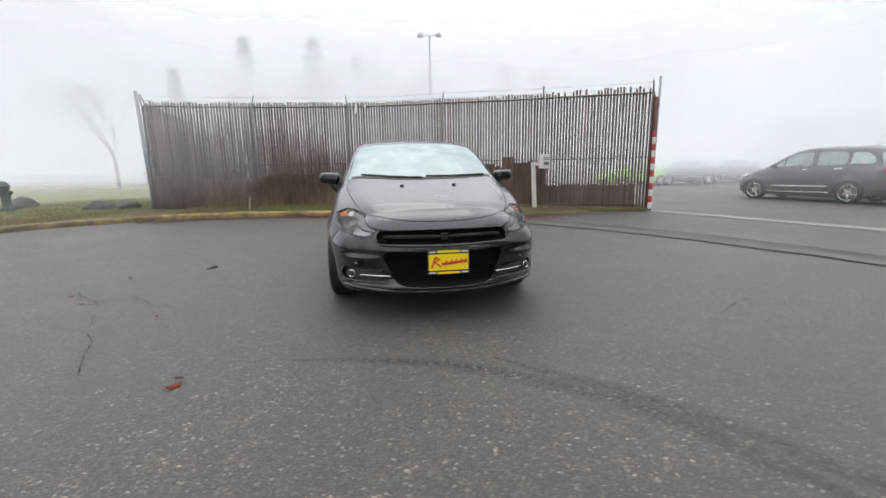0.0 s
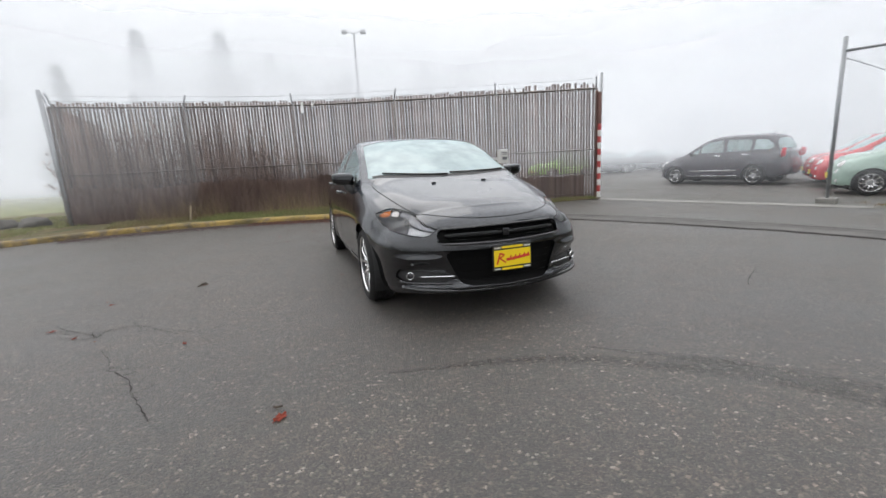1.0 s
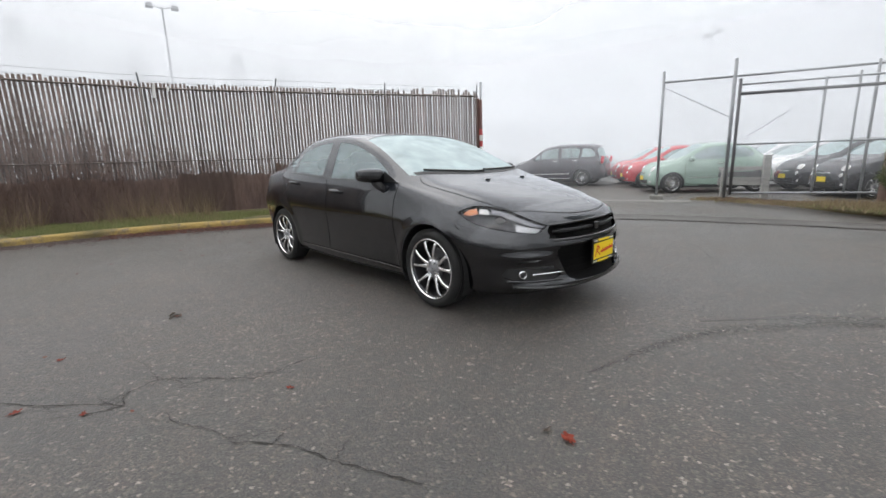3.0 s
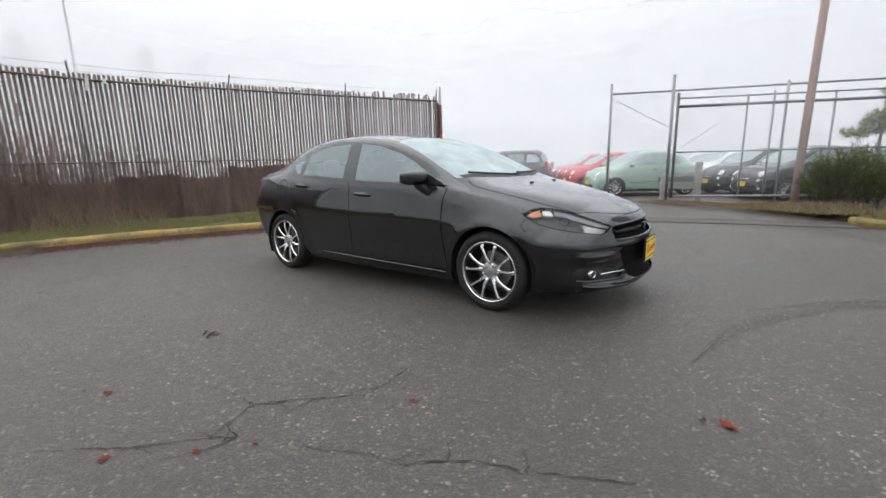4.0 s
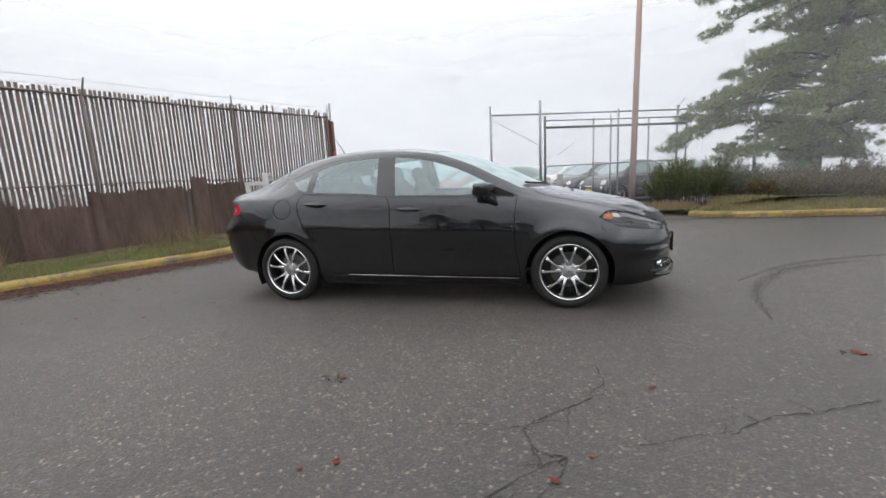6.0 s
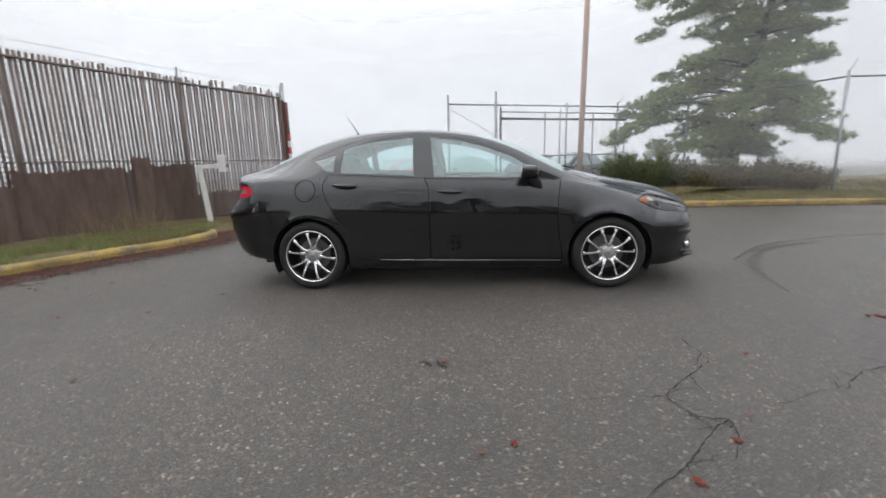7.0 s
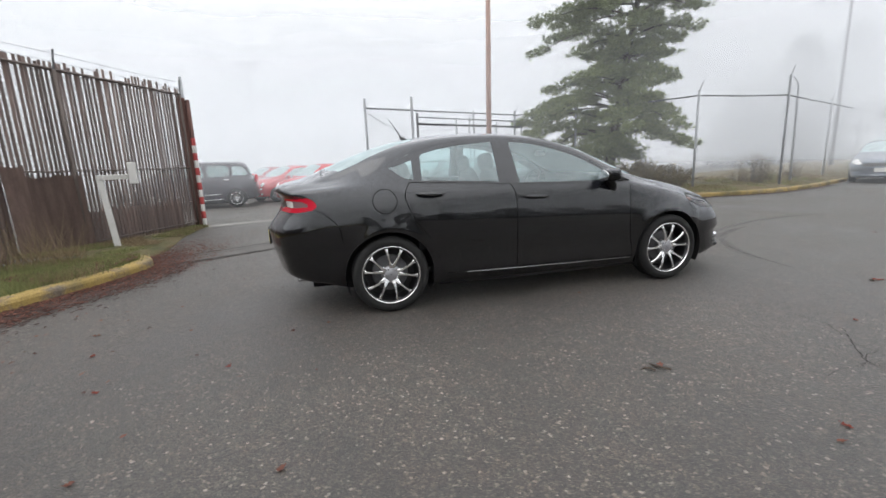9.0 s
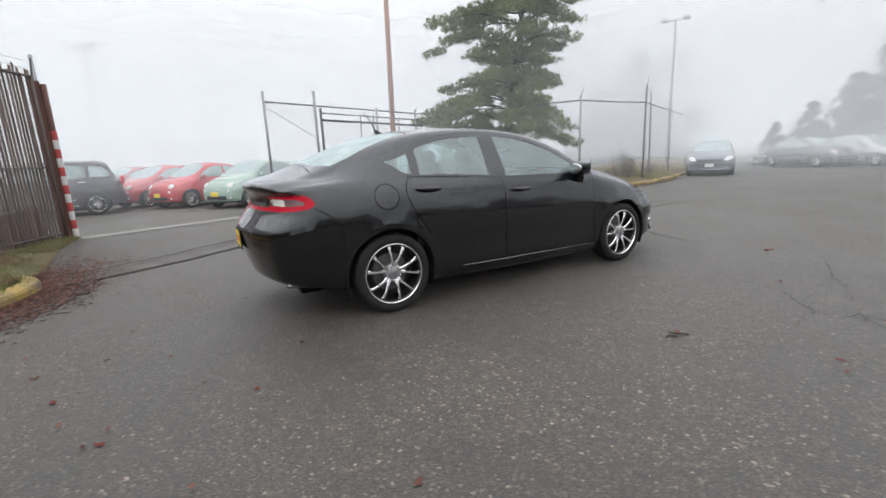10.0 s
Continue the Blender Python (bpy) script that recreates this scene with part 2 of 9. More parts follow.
def fog_material(name, density, seed, radius):
    """Drifting fog: it scatters the light of the whole sky and lets the rest through; thinner at the ground and aloft."""
    m, n, l, b = mat(name)
    n.remove(b)
    out = n["Material Output"]
    geo = n.new("ShaderNodeNewGeometry")
    sep = n.new("ShaderNodeSeparateXYZ")
    l.new(geo.outputs["Position"], sep.inputs[0])
    low = node(n, "ShaderNodeMapRange", **{"From Min": -0.1, "From Max": 1.1, "To Min": 0.0, "To Max": 1.0})
    low.interpolation_type = "SMOOTHSTEP"
    l.new(sep.outputs["Z"], low.inputs[0])
    co = coords(n, l, (1, 1, 1.6))
    nz = node(n, "ShaderNodeTexNoise", Scale=0.045, Detail=3.0, Roughness=0.5)
    nz.noise_dimensions = "4D"
    nz.inputs["W"].default_value = seed
    l.new(co, nz.inputs["Vector"])
    mr = node(n, "ShaderNodeMapRange", **{"From Min": 0.35, "From Max": 0.65, "To Min": density * 0.65, "To Max": min(1.0, density * 1.35)})
    l.new(nz.outputs[0], mr.inputs[0])
    mu = n.new("ShaderNodeMath")
    mu.operation = "MULTIPLY"
    l.new(low.outputs[0], mu.inputs[0])
    l.new(mr.outputs[0], mu.inputs[1])
    top = 0.95 if radius < 20 else 0.50
    high = node(n, "ShaderNodeMapRange", **{"From Min": 0.32 * top * radius, "From Max": top * radius, "To Min": 1.0, "To Max": 0.0})
    high.interpolation_type = "SMOOTHSTEP"
    l.new(sep.outputs["Z"], high.inputs[0])
    mu2 = n.new("ShaderNodeMath")
    mu2.operation = "MULTIPLY"
    l.new(mu.outputs[0], mu2.inputs[0])
    l.new(high.outputs[0], mu2.inputs[1])
    up = n.new("ShaderNodeCombineXYZ")
    up.inputs[2].default_value = 1.0
    down = n.new("ShaderNodeCombineXYZ")
    down.inputs[2].default_value = -1.0
    tint = (0.645, 0.66, 0.68, 1)
    df = node(n, "ShaderNodeBsdfDiffuse", Color=tint)
    tl = node(n, "ShaderNodeBsdfTranslucent", Color=tint)
    l.new(up.outputs[0], df.inputs["Normal"])
    l.new(down.outputs[0], tl.inputs["Normal"])
    add = n.new("ShaderNodeAddShader")
    l.new(df.outputs[0], add.inputs[0])
    l.new(tl.outputs[0], add.inputs[1])
    tr = n.new("ShaderNodeBsdfTransparent")
    mx = n.new("ShaderNodeMixShader")
    l.new(mu2.outputs[0], mx.inputs[0])
    l.new(tr.outputs[0], mx.inputs[1])
    l.new(add.outputs[0], mx.inputs[2])
    l.new(mx.outputs[0], out.inputs[0])
    return m


def smear_material(name, colour, strength):
    """Rubber rubbed into the stones: it covers only part of what lies below."""
    m, n, l, b = mat(name)
    b.inputs["Base Color"].default_value = (*colour, 1)
    b.inputs["Roughness"].default_value = 0.5
    nz = node(n, "ShaderNodeTexNoise", Scale=34.0, Detail=5.0, Roughness=0.7)
    l.new(coords(n, l), nz.inputs["Vector"])
    mr = node(n, "ShaderNodeMapRange", **{"From Min": 0.35, "From Max": 0.65, "To Min": 0.0, "To Max": strength})
    l.new(nz.outputs[0], mr.inputs[0])
    tr = n.new("ShaderNodeBsdfTransparent")
    mx = n.new("ShaderNodeMixShader")
    l.new(mr.outputs[0], mx.inputs[0])
    l.new(tr.outputs[0], mx.inputs[1])
    l.new(b.outputs[0], mx.inputs[2])
    l.new(mx.outputs[0], n["Material Output"].inputs[0])
    return m


def leaf_material(name, dark, light, rough=0.7):
    m, n, l, b = mat(name)
    geo = n.new("ShaderNodeNewGeometry")
    r = ramp(n, [(0.0, dark), (1.0, light)])
    l.new(geo.outputs["Random Per Island"], r.inputs[0])
    l.new(r.outputs[0], b.inputs["Base Color"])
    b.inputs["Roughness"].default_value = rough
    b.inputs["Specular IOR Level"].default_value = 0.25
    tl = n.new("ShaderNodeBsdfTranslucent")
    l.new(r.outputs[0], tl.inputs["Color"])
    mx = node(n, "ShaderNodeMixShader", Fac=0.32)
    l.new(b.outputs[0], mx.inputs[1])
    l.new(tl.outputs[0], mx.inputs[2])
    l.new(mx.outputs[0], n["Material Output"].inputs[0])
    return m


ASPHALT = asphalt_material()
SOIL = grass_soil_material()
KERB = kerb_material()
CONCRETE = mottled("stained_concrete", (0.17, 0.165, 0.15), (0.32, 0.31, 0.285), 2.5, 60, (0.7, 0.9), bump=0.4)
JOINT = mottled("dirty_joint", (0.028, 0.023, 0.020), (0.06, 0.05, 0.043), 3.0, 50, (0.6, 0.9), bump=0.5)
APRON = mottled("worn_gutter_strip", (0.055, 0.051, 0.046), (0.125, 0.117, 0.106), 3.0, 60, (0.5, 0.8), bump=0.5)
DIRT = mottled("gutter_dirt", (0.030, 0.018, 0.015), (0.075, 0.046, 0.038), 3.0, 50, (0.7, 0.95), bump=0.5)
BAY_PAINT = smear_material("worn_bay_paint", (0.52, 0.51, 0.48), 0.75)
TYRE_MARK = smear_material("tyre_mark", (0.022, 0.021, 0.021), 0.13)
LAWN = mottled("winter_lawn", (0.12, 0.135, 0.055), (0.24, 0.24, 0.12), 1.2, 30, (0.85, 1.0), bump=0.8, depth=0.02)
CRACK = mottled("open_crack", (0.013, 0.012, 0.011), (0.042, 0.038, 0.034), 8.0, 60, (0.8, 1.0), bump=0.5)
SLAT = mottled("weathered_slat", (0.115, 0.078, 0.066), (0.25, 0.188, 0.166), 3.0, 45, (0.75, 0.95), bump=0.4, stretch=(4, 4, 0.5), vary=0.35)
BOARD = mottled("rusty_brown_board", (0.115, 0.078, 0.066), (0.26, 0.186, 0.157), 2.2, 40, (0.75, 0.95), bump=0.4, stretch=(3, 3, 0.6), vary=0.25)
POST_BROWN = mottled("weathered_post", (0.09, 0.07, 0.06), (0.17, 0.14, 0.125), 4, 40, (0.6, 0.85), stretch=(3, 3, 0.6))
GALV = mottled("galvanised_steel", (0.22, 0.23, 0.24), (0.38, 0.39, 0.40), 5, 60, (0.4, 0.6), metal=0.6, bump=0.1)
GALV_DARK = mottled("dull_steel", (0.10, 0.10, 0.105), (0.19, 0.19, 0.195), 5, 60, (0.5, 0.7), metal=0.4, bump=0.1)
WIRE = plain("fence_wire", (0.16, 0.15, 0.145), 0.6, 0.4)
WHITE_PAINT = mottled("chalky_white_paint", (0.55, 0.54, 0.51), (0.72, 0.71, 0.68), 4, 50, (0.5, 0.7), bump=0.15)
RED_PAINT = mottled("faded_red_paint", (0.34, 0.045, 0.045), (0.50, 0.08, 0.075), 6, 50, (0.5, 0.7), bump=0.15)
POLE_WOOD = mottled("creosoted_pole", (0.32, 0.19, 0.15), (0.50, 0.335, 0.275), 2, 35, (0.75, 0.95), bump=0.5, stretch=(5, 5, 0.4))
BARK = mottled("pine_bark", (0.035, 0.028, 0.022), (0.12, 0.095, 0.075), 5, 30, (0.85, 1.0), bump=0.9, depth=0.03, stretch=(3, 3, 0.8))
NEEDLES = leaf_material("pine_needles", (0.105, 0.135, 0.066), (0.35, 0.39, 0.20))
BUSH = leaf_material("broom_twigs", (0.055, 0.072, 0.03), (0.14, 0.155, 0.07))
BUSH_DRY = leaf_material("dry_shrub", (0.075, 0.06, 0.03), (0.20, 0.155, 0.075))
GRASS = leaf_material("winter_grass", (0.12, 0.15, 0.055), (0.33, 0.33, 0.15))
STRAW = leaf_material("dead_straw", (0.15, 0.112, 0.066), (0.38, 0.30, 0.19))
LAWN_GRASS = leaf_material("lawn_grass", (0.15, 0.165, 0.06), (0.34, 0.33, 0.16))
LEAF_RED = leaf_material("fallen_leaf_red", (0.13, 0.020, 0.014), (0.26, 0.05, 0.028), 0.6)
LEAF_DULL = leaf_material("fallen_leaf_dull_red", (0.10, 0.022, 0.018), (0.21, 0.05, 0.034), 0.65)
LEAF_BROWN = leaf_material("leaf_litter", (0.040, 0.017, 0.013), (0.230, 0.100, 0.072), 0.6)
ROCK = mottled("mossy_rock", (0.05, 0.045, 0.038), (0.14, 0.13, 0.115), 4, 25, (0.8, 1.0), bump=0.8, depth=0.03)
BRANCH = mottled("bare_branch", (0.06, 0.05, 0.042), (0.13, 0.11, 0.095), 6, 40, (0.8, 1.0), bump=0.4)
FAR_LEAF = leaf_material("distant_conifer", (0.03, 0.04, 0.03), (0.06, 0.075, 0.05))
WALL_FAR = mottled("warehouse_cladding", (0.30, 0.31, 0.33), (0.40, 0.41, 0.43), 0.3, 6, (0.7, 0.9), bump=0.0)
ROOF_FAR = mottled("warehouse_roof", (0.20, 0.21, 0.22), (0.28, 0.29, 0.30), 0.3, 6, (0.7, 0.9), bump=0.0)
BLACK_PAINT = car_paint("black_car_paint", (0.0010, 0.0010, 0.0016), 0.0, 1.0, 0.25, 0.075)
GLOSS_BLACK = plain("gloss_black_trim", (0.006, 0.006, 0.007), 0.18, 0, 0.6)
INTAKE_BLACK = plain("intake_black", (0.002, 0.002, 0.002), 0.6)
SATIN_BLACK = plain("satin_black_plastic", (0.012, 0.012, 0.012), 0.5, 0, 0, 0.1)
RUBBER = mottled("tyre_rubber", (0.006, 0.006, 0.006), (0.014, 0.014, 0.0135), 20, 120, (0.72, 0.9), bump=0.2, depth=0.002)
INTAKE_BLACK.node_tree.nodes["Principled BSDF"].inputs["Specular IOR Level"].default_value = 0.1
LAMP_HOUSE = plain("grey_lamp_housing", (0.055, 0.055, 0.06), 0.35, 0.5)
ALLOY = plain("polished_alloy", (0.90, 0.89, 0.88), 0.13, 1.0)
ALLOY_DARK = plain("dark_alloy", (0.07, 0.07, 0.074), 0.4, 0.9)
CHROME = plain("chrome", (0.75, 0.75, 0.76), 0.12, 1.0)
RED_BROWN = mottled("red_brown_wood", (0.075, 0.034, 0.028), (0.15, 0.075, 0.06), 3, 40, (0.7, 0.95), bump=0.4, stretch=(4, 4, 0.5))
INTERIOR = plain("black_cabin_trim", (0.018, 0.018, 0.019), 0.7, 0, 0, 0.2)
SEAT_CLOTH = plain("dark_seat_cloth", (0.035, 0.034, 0.034), 0.85, 0, 0, 0.3)
GLASS = pane("green_tinted_glass", (0.80, 0.95, 0.95), 0.93, 0.02, 0.19)
GLASS_DARK = pane("dark_tinted_glass", (0.30, 0.40, 0.40), 0.88, 0.03, 0.36)
GLASS_FRONT = pane("wet_windshield_glass", (0.62, 0.76, 0.77), 0.88, 0.06, 0.34)
GLASS_TEAL = pane("teal_tinted_glass", (0.42, 0.60, 0.58), 0.90, 0.03, 0.16)
LENS_CLEAR = pane("clear_lens", (0.97, 0.975, 0.98), 0.99, 0.03, 0.0, 1.36)
LENS_RED = plain("red_lens", (0.50, 0.004, 0.022), 0.12, 0, 0.0)
LENS_RED.node_tree.nodes["Principled BSDF"].inputs["Specular IOR Level"].default_value = 0.25
LENS_PINK = plain("smoky_pink_lens", (0.16, 0.09, 0.095), 0.15, 0, 0.4)
LENS_AMBER = plain("amber_reflector", (0.58, 0.17, 0.03), 0.2, 0, 1.0)
LAMP_SILVER = plain("lamp_silver", (0.38, 0.38, 0.39), 0.34, 0.9)
LAMP_BEZEL = plain("lamp_bezel_silver", (0.26, 0.26, 0.28), 0.35, 0.5)
LENS_SMOKE = plain("smoked_red_lens", (0.10, 0.008, 0.014), 0.14, 0, 1.0)
LENS_WHITE = plain("frosted_lens", (0.72, 0.70, 0.68), 0.2, 0, 1.0)
YELLOW_PLATE = plain("yellow_plate", (0.85, 0.62, 0.012), 0.35)
RED_INK = plain("red_ink", (0.55, 0.03, 0.015), 0.4)
GREY_WOOD = mottled("weathered_grey_wood", (0.26, 0.25, 0.235), (0.44, 0.43, 0.40), 4, 40, (0.75, 0.95), bump=0.4, stretch=(1, 1, 4))
STAKE_WOOD = mottled("pale_stake_wood", (0.34, 0.27, 0.18), (0.50, 0.42, 0.30), 6, 40, (0.7, 0.9), bump=0.3)
GREEN_PAINT = mottled("dark_green_paint", (0.015, 0.035, 0.025), (0.03, 0.06, 0.045), 6, 40, (0.4, 0.6), bump=0.1)

# ---- building tools ----
def thing(name, m, label, category, group="", kind=""):
    return tagged(new(name), label, category, group, kind) if m is None else place_empty(name, m, label, category, group, kind)


def place_empty(name, m, label, category, group="", kind=""):
    ob = new(name)
    ob.empty_display_size = 0.2
    ob.matrix_world = m
    return tagged(ob, label, category, group, kind)


def part(name, bm, material, parent=None, label="", smooth=False, keep=False):
    """Links a bmesh as one mesh object, under a thing or a part."""
    me = bpy.data.meshes.new(name)
    bm.to_mesh(me)
    if not keep:
        bm.free()
    for mt in material if isinstance(material, (list, tuple)) else [material]:
        me.materials.append(mt)
    if smooth:
        for p in me.polygons:
            p.use_smooth = True
    ob = new(name, me)
    if parent is not None:
        ob.parent = parent
    if label:
        tagged(ob, label)
    return ob


def part_data(name, verts, faces, material, parent=None, label="", smooth=False, normals=None):
    me = bpy.data.meshes.new(name)
    me.from_pydata(verts, [], faces)
    me.materials.append(material)
    if smooth:
        for p in me.polygons:
            p.use_smooth = True
    if normals is not None:
        me.normals_split_custom_set_from_vertices(normals)
    me.update()
    ob = new(name, me)
    if parent is not None:
        ob.parent = parent
    if label:
        tagged(ob, label)
    return ob


def add_box(bm, c, s, bevel=0.0, rz=0.0, taper=1.0):
    """A bevelled box with centre c and size s, turned by rz degrees; taper narrows its top."""
    r = bmesh.ops.create_cube(bm, size=1.0)
    vs = r["verts"]
    for v in vs:
        k = taper if v.co.z > 0 else 1.0
        v.co = Vector((v.co.x * s[0] * k, v.co.y * s[1] * k, v.co.z * s[2]))
    if bevel:
        es = list({e for v in vs for e in v.link_edges})
        out = bmesh.ops.bevel(bm, geom=es, offset=bevel, segments=2, profile=0.6, affect="EDGES")
        vs = list({v for f in out["faces"] for v in f.verts} | {v for v in vs if v.is_valid})
    turn = Matrix.Translation(c) @ Matrix.Rotation(radians(rz), 4, "Z")
    bmesh.ops.transform(bm, matrix=turn, verts=vs)
    return vs


def add_tube(bm, pts, radii, segs=8, cap=True):
    """A round tube along points; radii is one number or one for each point."""
    pts = [Vector(p) for p in pts]
    if not isinstance(radii, (list, tuple)):
        radii = [radii] * len(pts)
    rings = []
    side = None
    for i, p in enumerate(pts):
        d = (pts[min(i + 1, len(pts) - 1)] - pts[max(i - 1, 0)]).normalized()
        if side is None:
            side = d.orthogonal().normalized()
        side = (side - d * side.dot(d)).normalized()
        up = d.cross(side)
        rings.append([bm.verts.new(p + (side * math.cos(a) + up * math.sin(a)) * radii[i]) for a in (2 * math.pi * k / segs for k in range(segs))])
    for a, b in zip(rings, rings[1:]):
        for k in range(segs):
            bm.faces.new((a[k], a[(k + 1) % segs], b[(k + 1) % segs], b[k]))
    if cap:
        bm.faces.new(rings[0][::-1])
        bm.faces.new(rings[-1])


def add_lathe(bm, profile, segs=40, axis="Y", closed=False):
    """A body of revolution; profile: (radius, along) pairs."""
    rings = []
    for r, a in profile:
        ring = []
        for k in range(segs):
            t = 2 * math.pi * k / segs
            c, s = r * math.cos(t), r * math.sin(t)
            ring.append(bm.verts.new((c, a, s) if axis == "Y" else (c, s, a) if axis == "Z" else (a, c, s)))
        rings.append(ring)
    pairs = list(zip(rings, rings[1:])) + ([(rings[-1], rings[0])] if closed else [])
    for p, q in pairs:
        for k in range(segs):
            bm.faces.new((p[k], p[(k + 1) % segs], q[(k + 1) % segs], q[k]))
    bmesh.ops.recalc_face_normals(bm, faces=bm.faces[:])


def curve(pts, n=1):
    """A smooth line through points, n steps between each pair."""
    p = [np.array(q, float) for q in pts]
    p = [2 * p[0] - p[1], *p, 2 * p[-1] - p[-2]]
    out = []
    for i in range(1, len(p) - 2):
        for k in range(n):
            t = k / n
            out.append(0.5 * (2 * p[i] + (p[i + 1] - p[i - 1]) * t + (2 * p[i - 1] - 5 * p[i] + 4 * p[i + 1] - p[i + 2]) * t * t + (3 * p[i] - p[i - 1] - 3 * p[i + 1] + p[i + 2]) * t ** 3))
    out.append(p[-2])
    return np.array(out)


def smooth_fn(table):
    """A smooth monotone-friendly function through (x, value) pairs."""
    xs = np.array([a for a, _ in table], float)
    ys = np.array([b for _, b in table], float)
    order = np.argsort(xs)
    xs, ys = xs[order], ys[order]
    d = np.diff(ys) / np.diff(xs)
    m = np.zeros_like(ys)
    m[0], m[-1] = d[0], d[-1]
    for i in range(1, len(xs) - 1):
        h0, h1 = xs[i] - xs[i - 1], xs[i + 1] - xs[i]
        m[i] = (d[i - 1] * h1 + d[i] * h0) / (h0 + h1)

    def fn(x):
        x = np.clip(np.asarray(x, float), xs[0], xs[-1])
        i = np.clip(np.searchsorted(xs, x) - 1, 0, len(xs) - 2)
        h = xs[i + 1] - xs[i]
        t = (x - xs[i]) / h
        return (2 * t ** 3 - 3 * t ** 2 + 1) * ys[i] + (t ** 3 - 2 * t ** 2 + t) * h * m[i] + (-2 * t ** 3 + 3 * t ** 2) * ys[i + 1] + (t ** 3 - t ** 2) * h * m[i + 1]

    return fn


def polygon_distance(poly):
    """The signed distance to a closed polygon in a plane, below zero inside."""
    poly = np.array(poly, float)

    def fn(u, v):
        p = np.stack([np.asarray(u, float), np.asarray(v, float)], -1)
        best = np.full(p.shape[:-1], 1e9)
        inside = np.zeros(p.shape[:-1], bool)
        for i in range(len(poly)):
            a, b = poly[i], poly[(i + 1) % len(poly)]
            ab = b - a
            t = np.clip(((p - a) @ ab) / max(ab @ ab, 1e-12), 0, 1)
            best = np.minimum(best, np.linalg.norm(p - (a + t[..., None] * ab), axis=-1))
            cross = (a[1] > p[..., 1]) != (b[1] > p[..., 1])
            with np.errstate(divide="ignore", invalid="ignore"):
                xi = a[0] + (p[..., 1] - a[1]) / (b[1] - a[1] if b[1] != a[1] else 1e-12) * ab[0]
            inside ^= cross & (p[..., 0] < xi)
        return np.where(inside, -best, best)

    return fn


def ground_z(x, y):
    """The yard falls a little towards the car lot."""
    d = np.clip(np.asarray(x, float) - 4.0, 0, 9)
    return -0.012 * d * d / (d + 1.0)

# ---- ground ----
def build_ground():
    ax = np.concatenate([-np.geomspace(400, 22, 14), np.linspace(-20, 26, 93), np.geomspace(28, 400, 14)])
    ay = np.concatenate([-np.geomspace(400, 18, 14), np.linspace(-16, 24, 81), np.geomspace(26, 400, 14)])
    gx, gy = np.meshgrid(ax, ay, indexing="ij")
    gz = ground_z(gx, gy)
    for i in range(len(ax)):
        for j in range(len(ay)):
            if abs(ax[i]) < 30 and abs(ay[j]) < 30:
                gz[i, j] += 0.006 * noise.noise((ax[i] * 0.5, ay[j] * 0.5, 3.1))
    verts = np.stack([gx, gy, gz], -1).reshape(-1, 3).tolist()
    n = len(ay)
    faces = [(i * n + j, (i + 1) * n + j, (i + 1) * n + j + 1, i * n + j + 1) for i in range(len(ax) - 1) for j in range(n - 1)]
    g = part_data("ground", verts, faces, ASPHALT, smooth=True)
    return tagged(g, "worn damp grey asphalt yard with pale stones in it", "asphalt", kind="structure")


build_ground()

# edge of the kerb on the fence side, from far left round to the gateway
KERB_LINE = curve([(-30, 0.5), (-17, 4.0), (-11.5, 5.6), (-9.6, 7.0), (-8.55, 9.1), (-6.9, 10.5), (-4.9, 10.98), (-3.1, 10.98), (-1.4, 10.62), (-0.3, 10.28), (0.7, 10.12), (1.15, 10.35), (1.35, 10.75)], 8)
# edge of the kerb on the pine side
KERB_LINE_2 = curve([(6.6, 2.75), (6.25, 2.45), (6.3, 1.4), (6.55, 0.2), (6.8, -1.2), (6.95, -2.8), (7.35, -4.3), (8.35, -6.2), (9.9, -8.6), (13.5, -13.8), (24, -28), (60, -75)], 8)


def strip_normals(line):
    d = np.gradient(line, axis=0)
    d /= np.linalg.norm(d, axis=1)[:, None]
    return np.stack([-d[:, 1], d[:, 0]], -1)


def build_kerb(name, line, side, label, height=0.115, width=0.15):
    """A kerb with a rounded, chipped arris along a line; side says where the verge lies."""
    n = strip_normals(line) * side
    prof = [(0.0, -0.05), (0.0, height - 0.045), (0.012, height - 0.018), (0.04, height), (width, height + 0.004), (width, -0.05)]
    verts, faces = [], []
    for i, (p, q) in enumerate(zip(line, n)):
        for k, (o, z) in enumerate(prof):
            w = 0.012 * noise.noise((p[0] * 1.7, p[1] * 1.7, k * 0.35)) if 0 < k < 5 else 0
            e = p + q * (o + w)
            verts.append((e[0], e[1], z + float(ground_z(e[0], e[1])) + w * 0.7))
    m = len(prof)
    for i in range(len(line) - 1):
        for k in range(m - 1):
            f = (i * m + k, (i + 1) * m + k, (i + 1) * m + k + 1, i * m + k + 1)
            faces.append(f if side > 0 else f[::-1])
    faces.append(tuple(range(m)))
    faces.append(tuple(range((len(line) - 1) * m, len(line) * m)))
    return tagged(part_data(name, verts, faces, KERB, smooth=False), label, "kerb", kind="structure")


build_kerb("kerb", KERB_LINE, 1, "worn yellow-painted concrete kerb edging the grass verge")
build_kerb("kerb", KERB_LINE_2, 1, "worn yellow-painted concrete kerb below the pine bank")


def verge_height(p, base=0.10):
    return base + 0.03 * noise.noise((p[0] * 0.9, p[1] * 0.9, 7.7)) + 0.012 * noise.noise((p[0] * 4, p[1] * 4, 1.7))


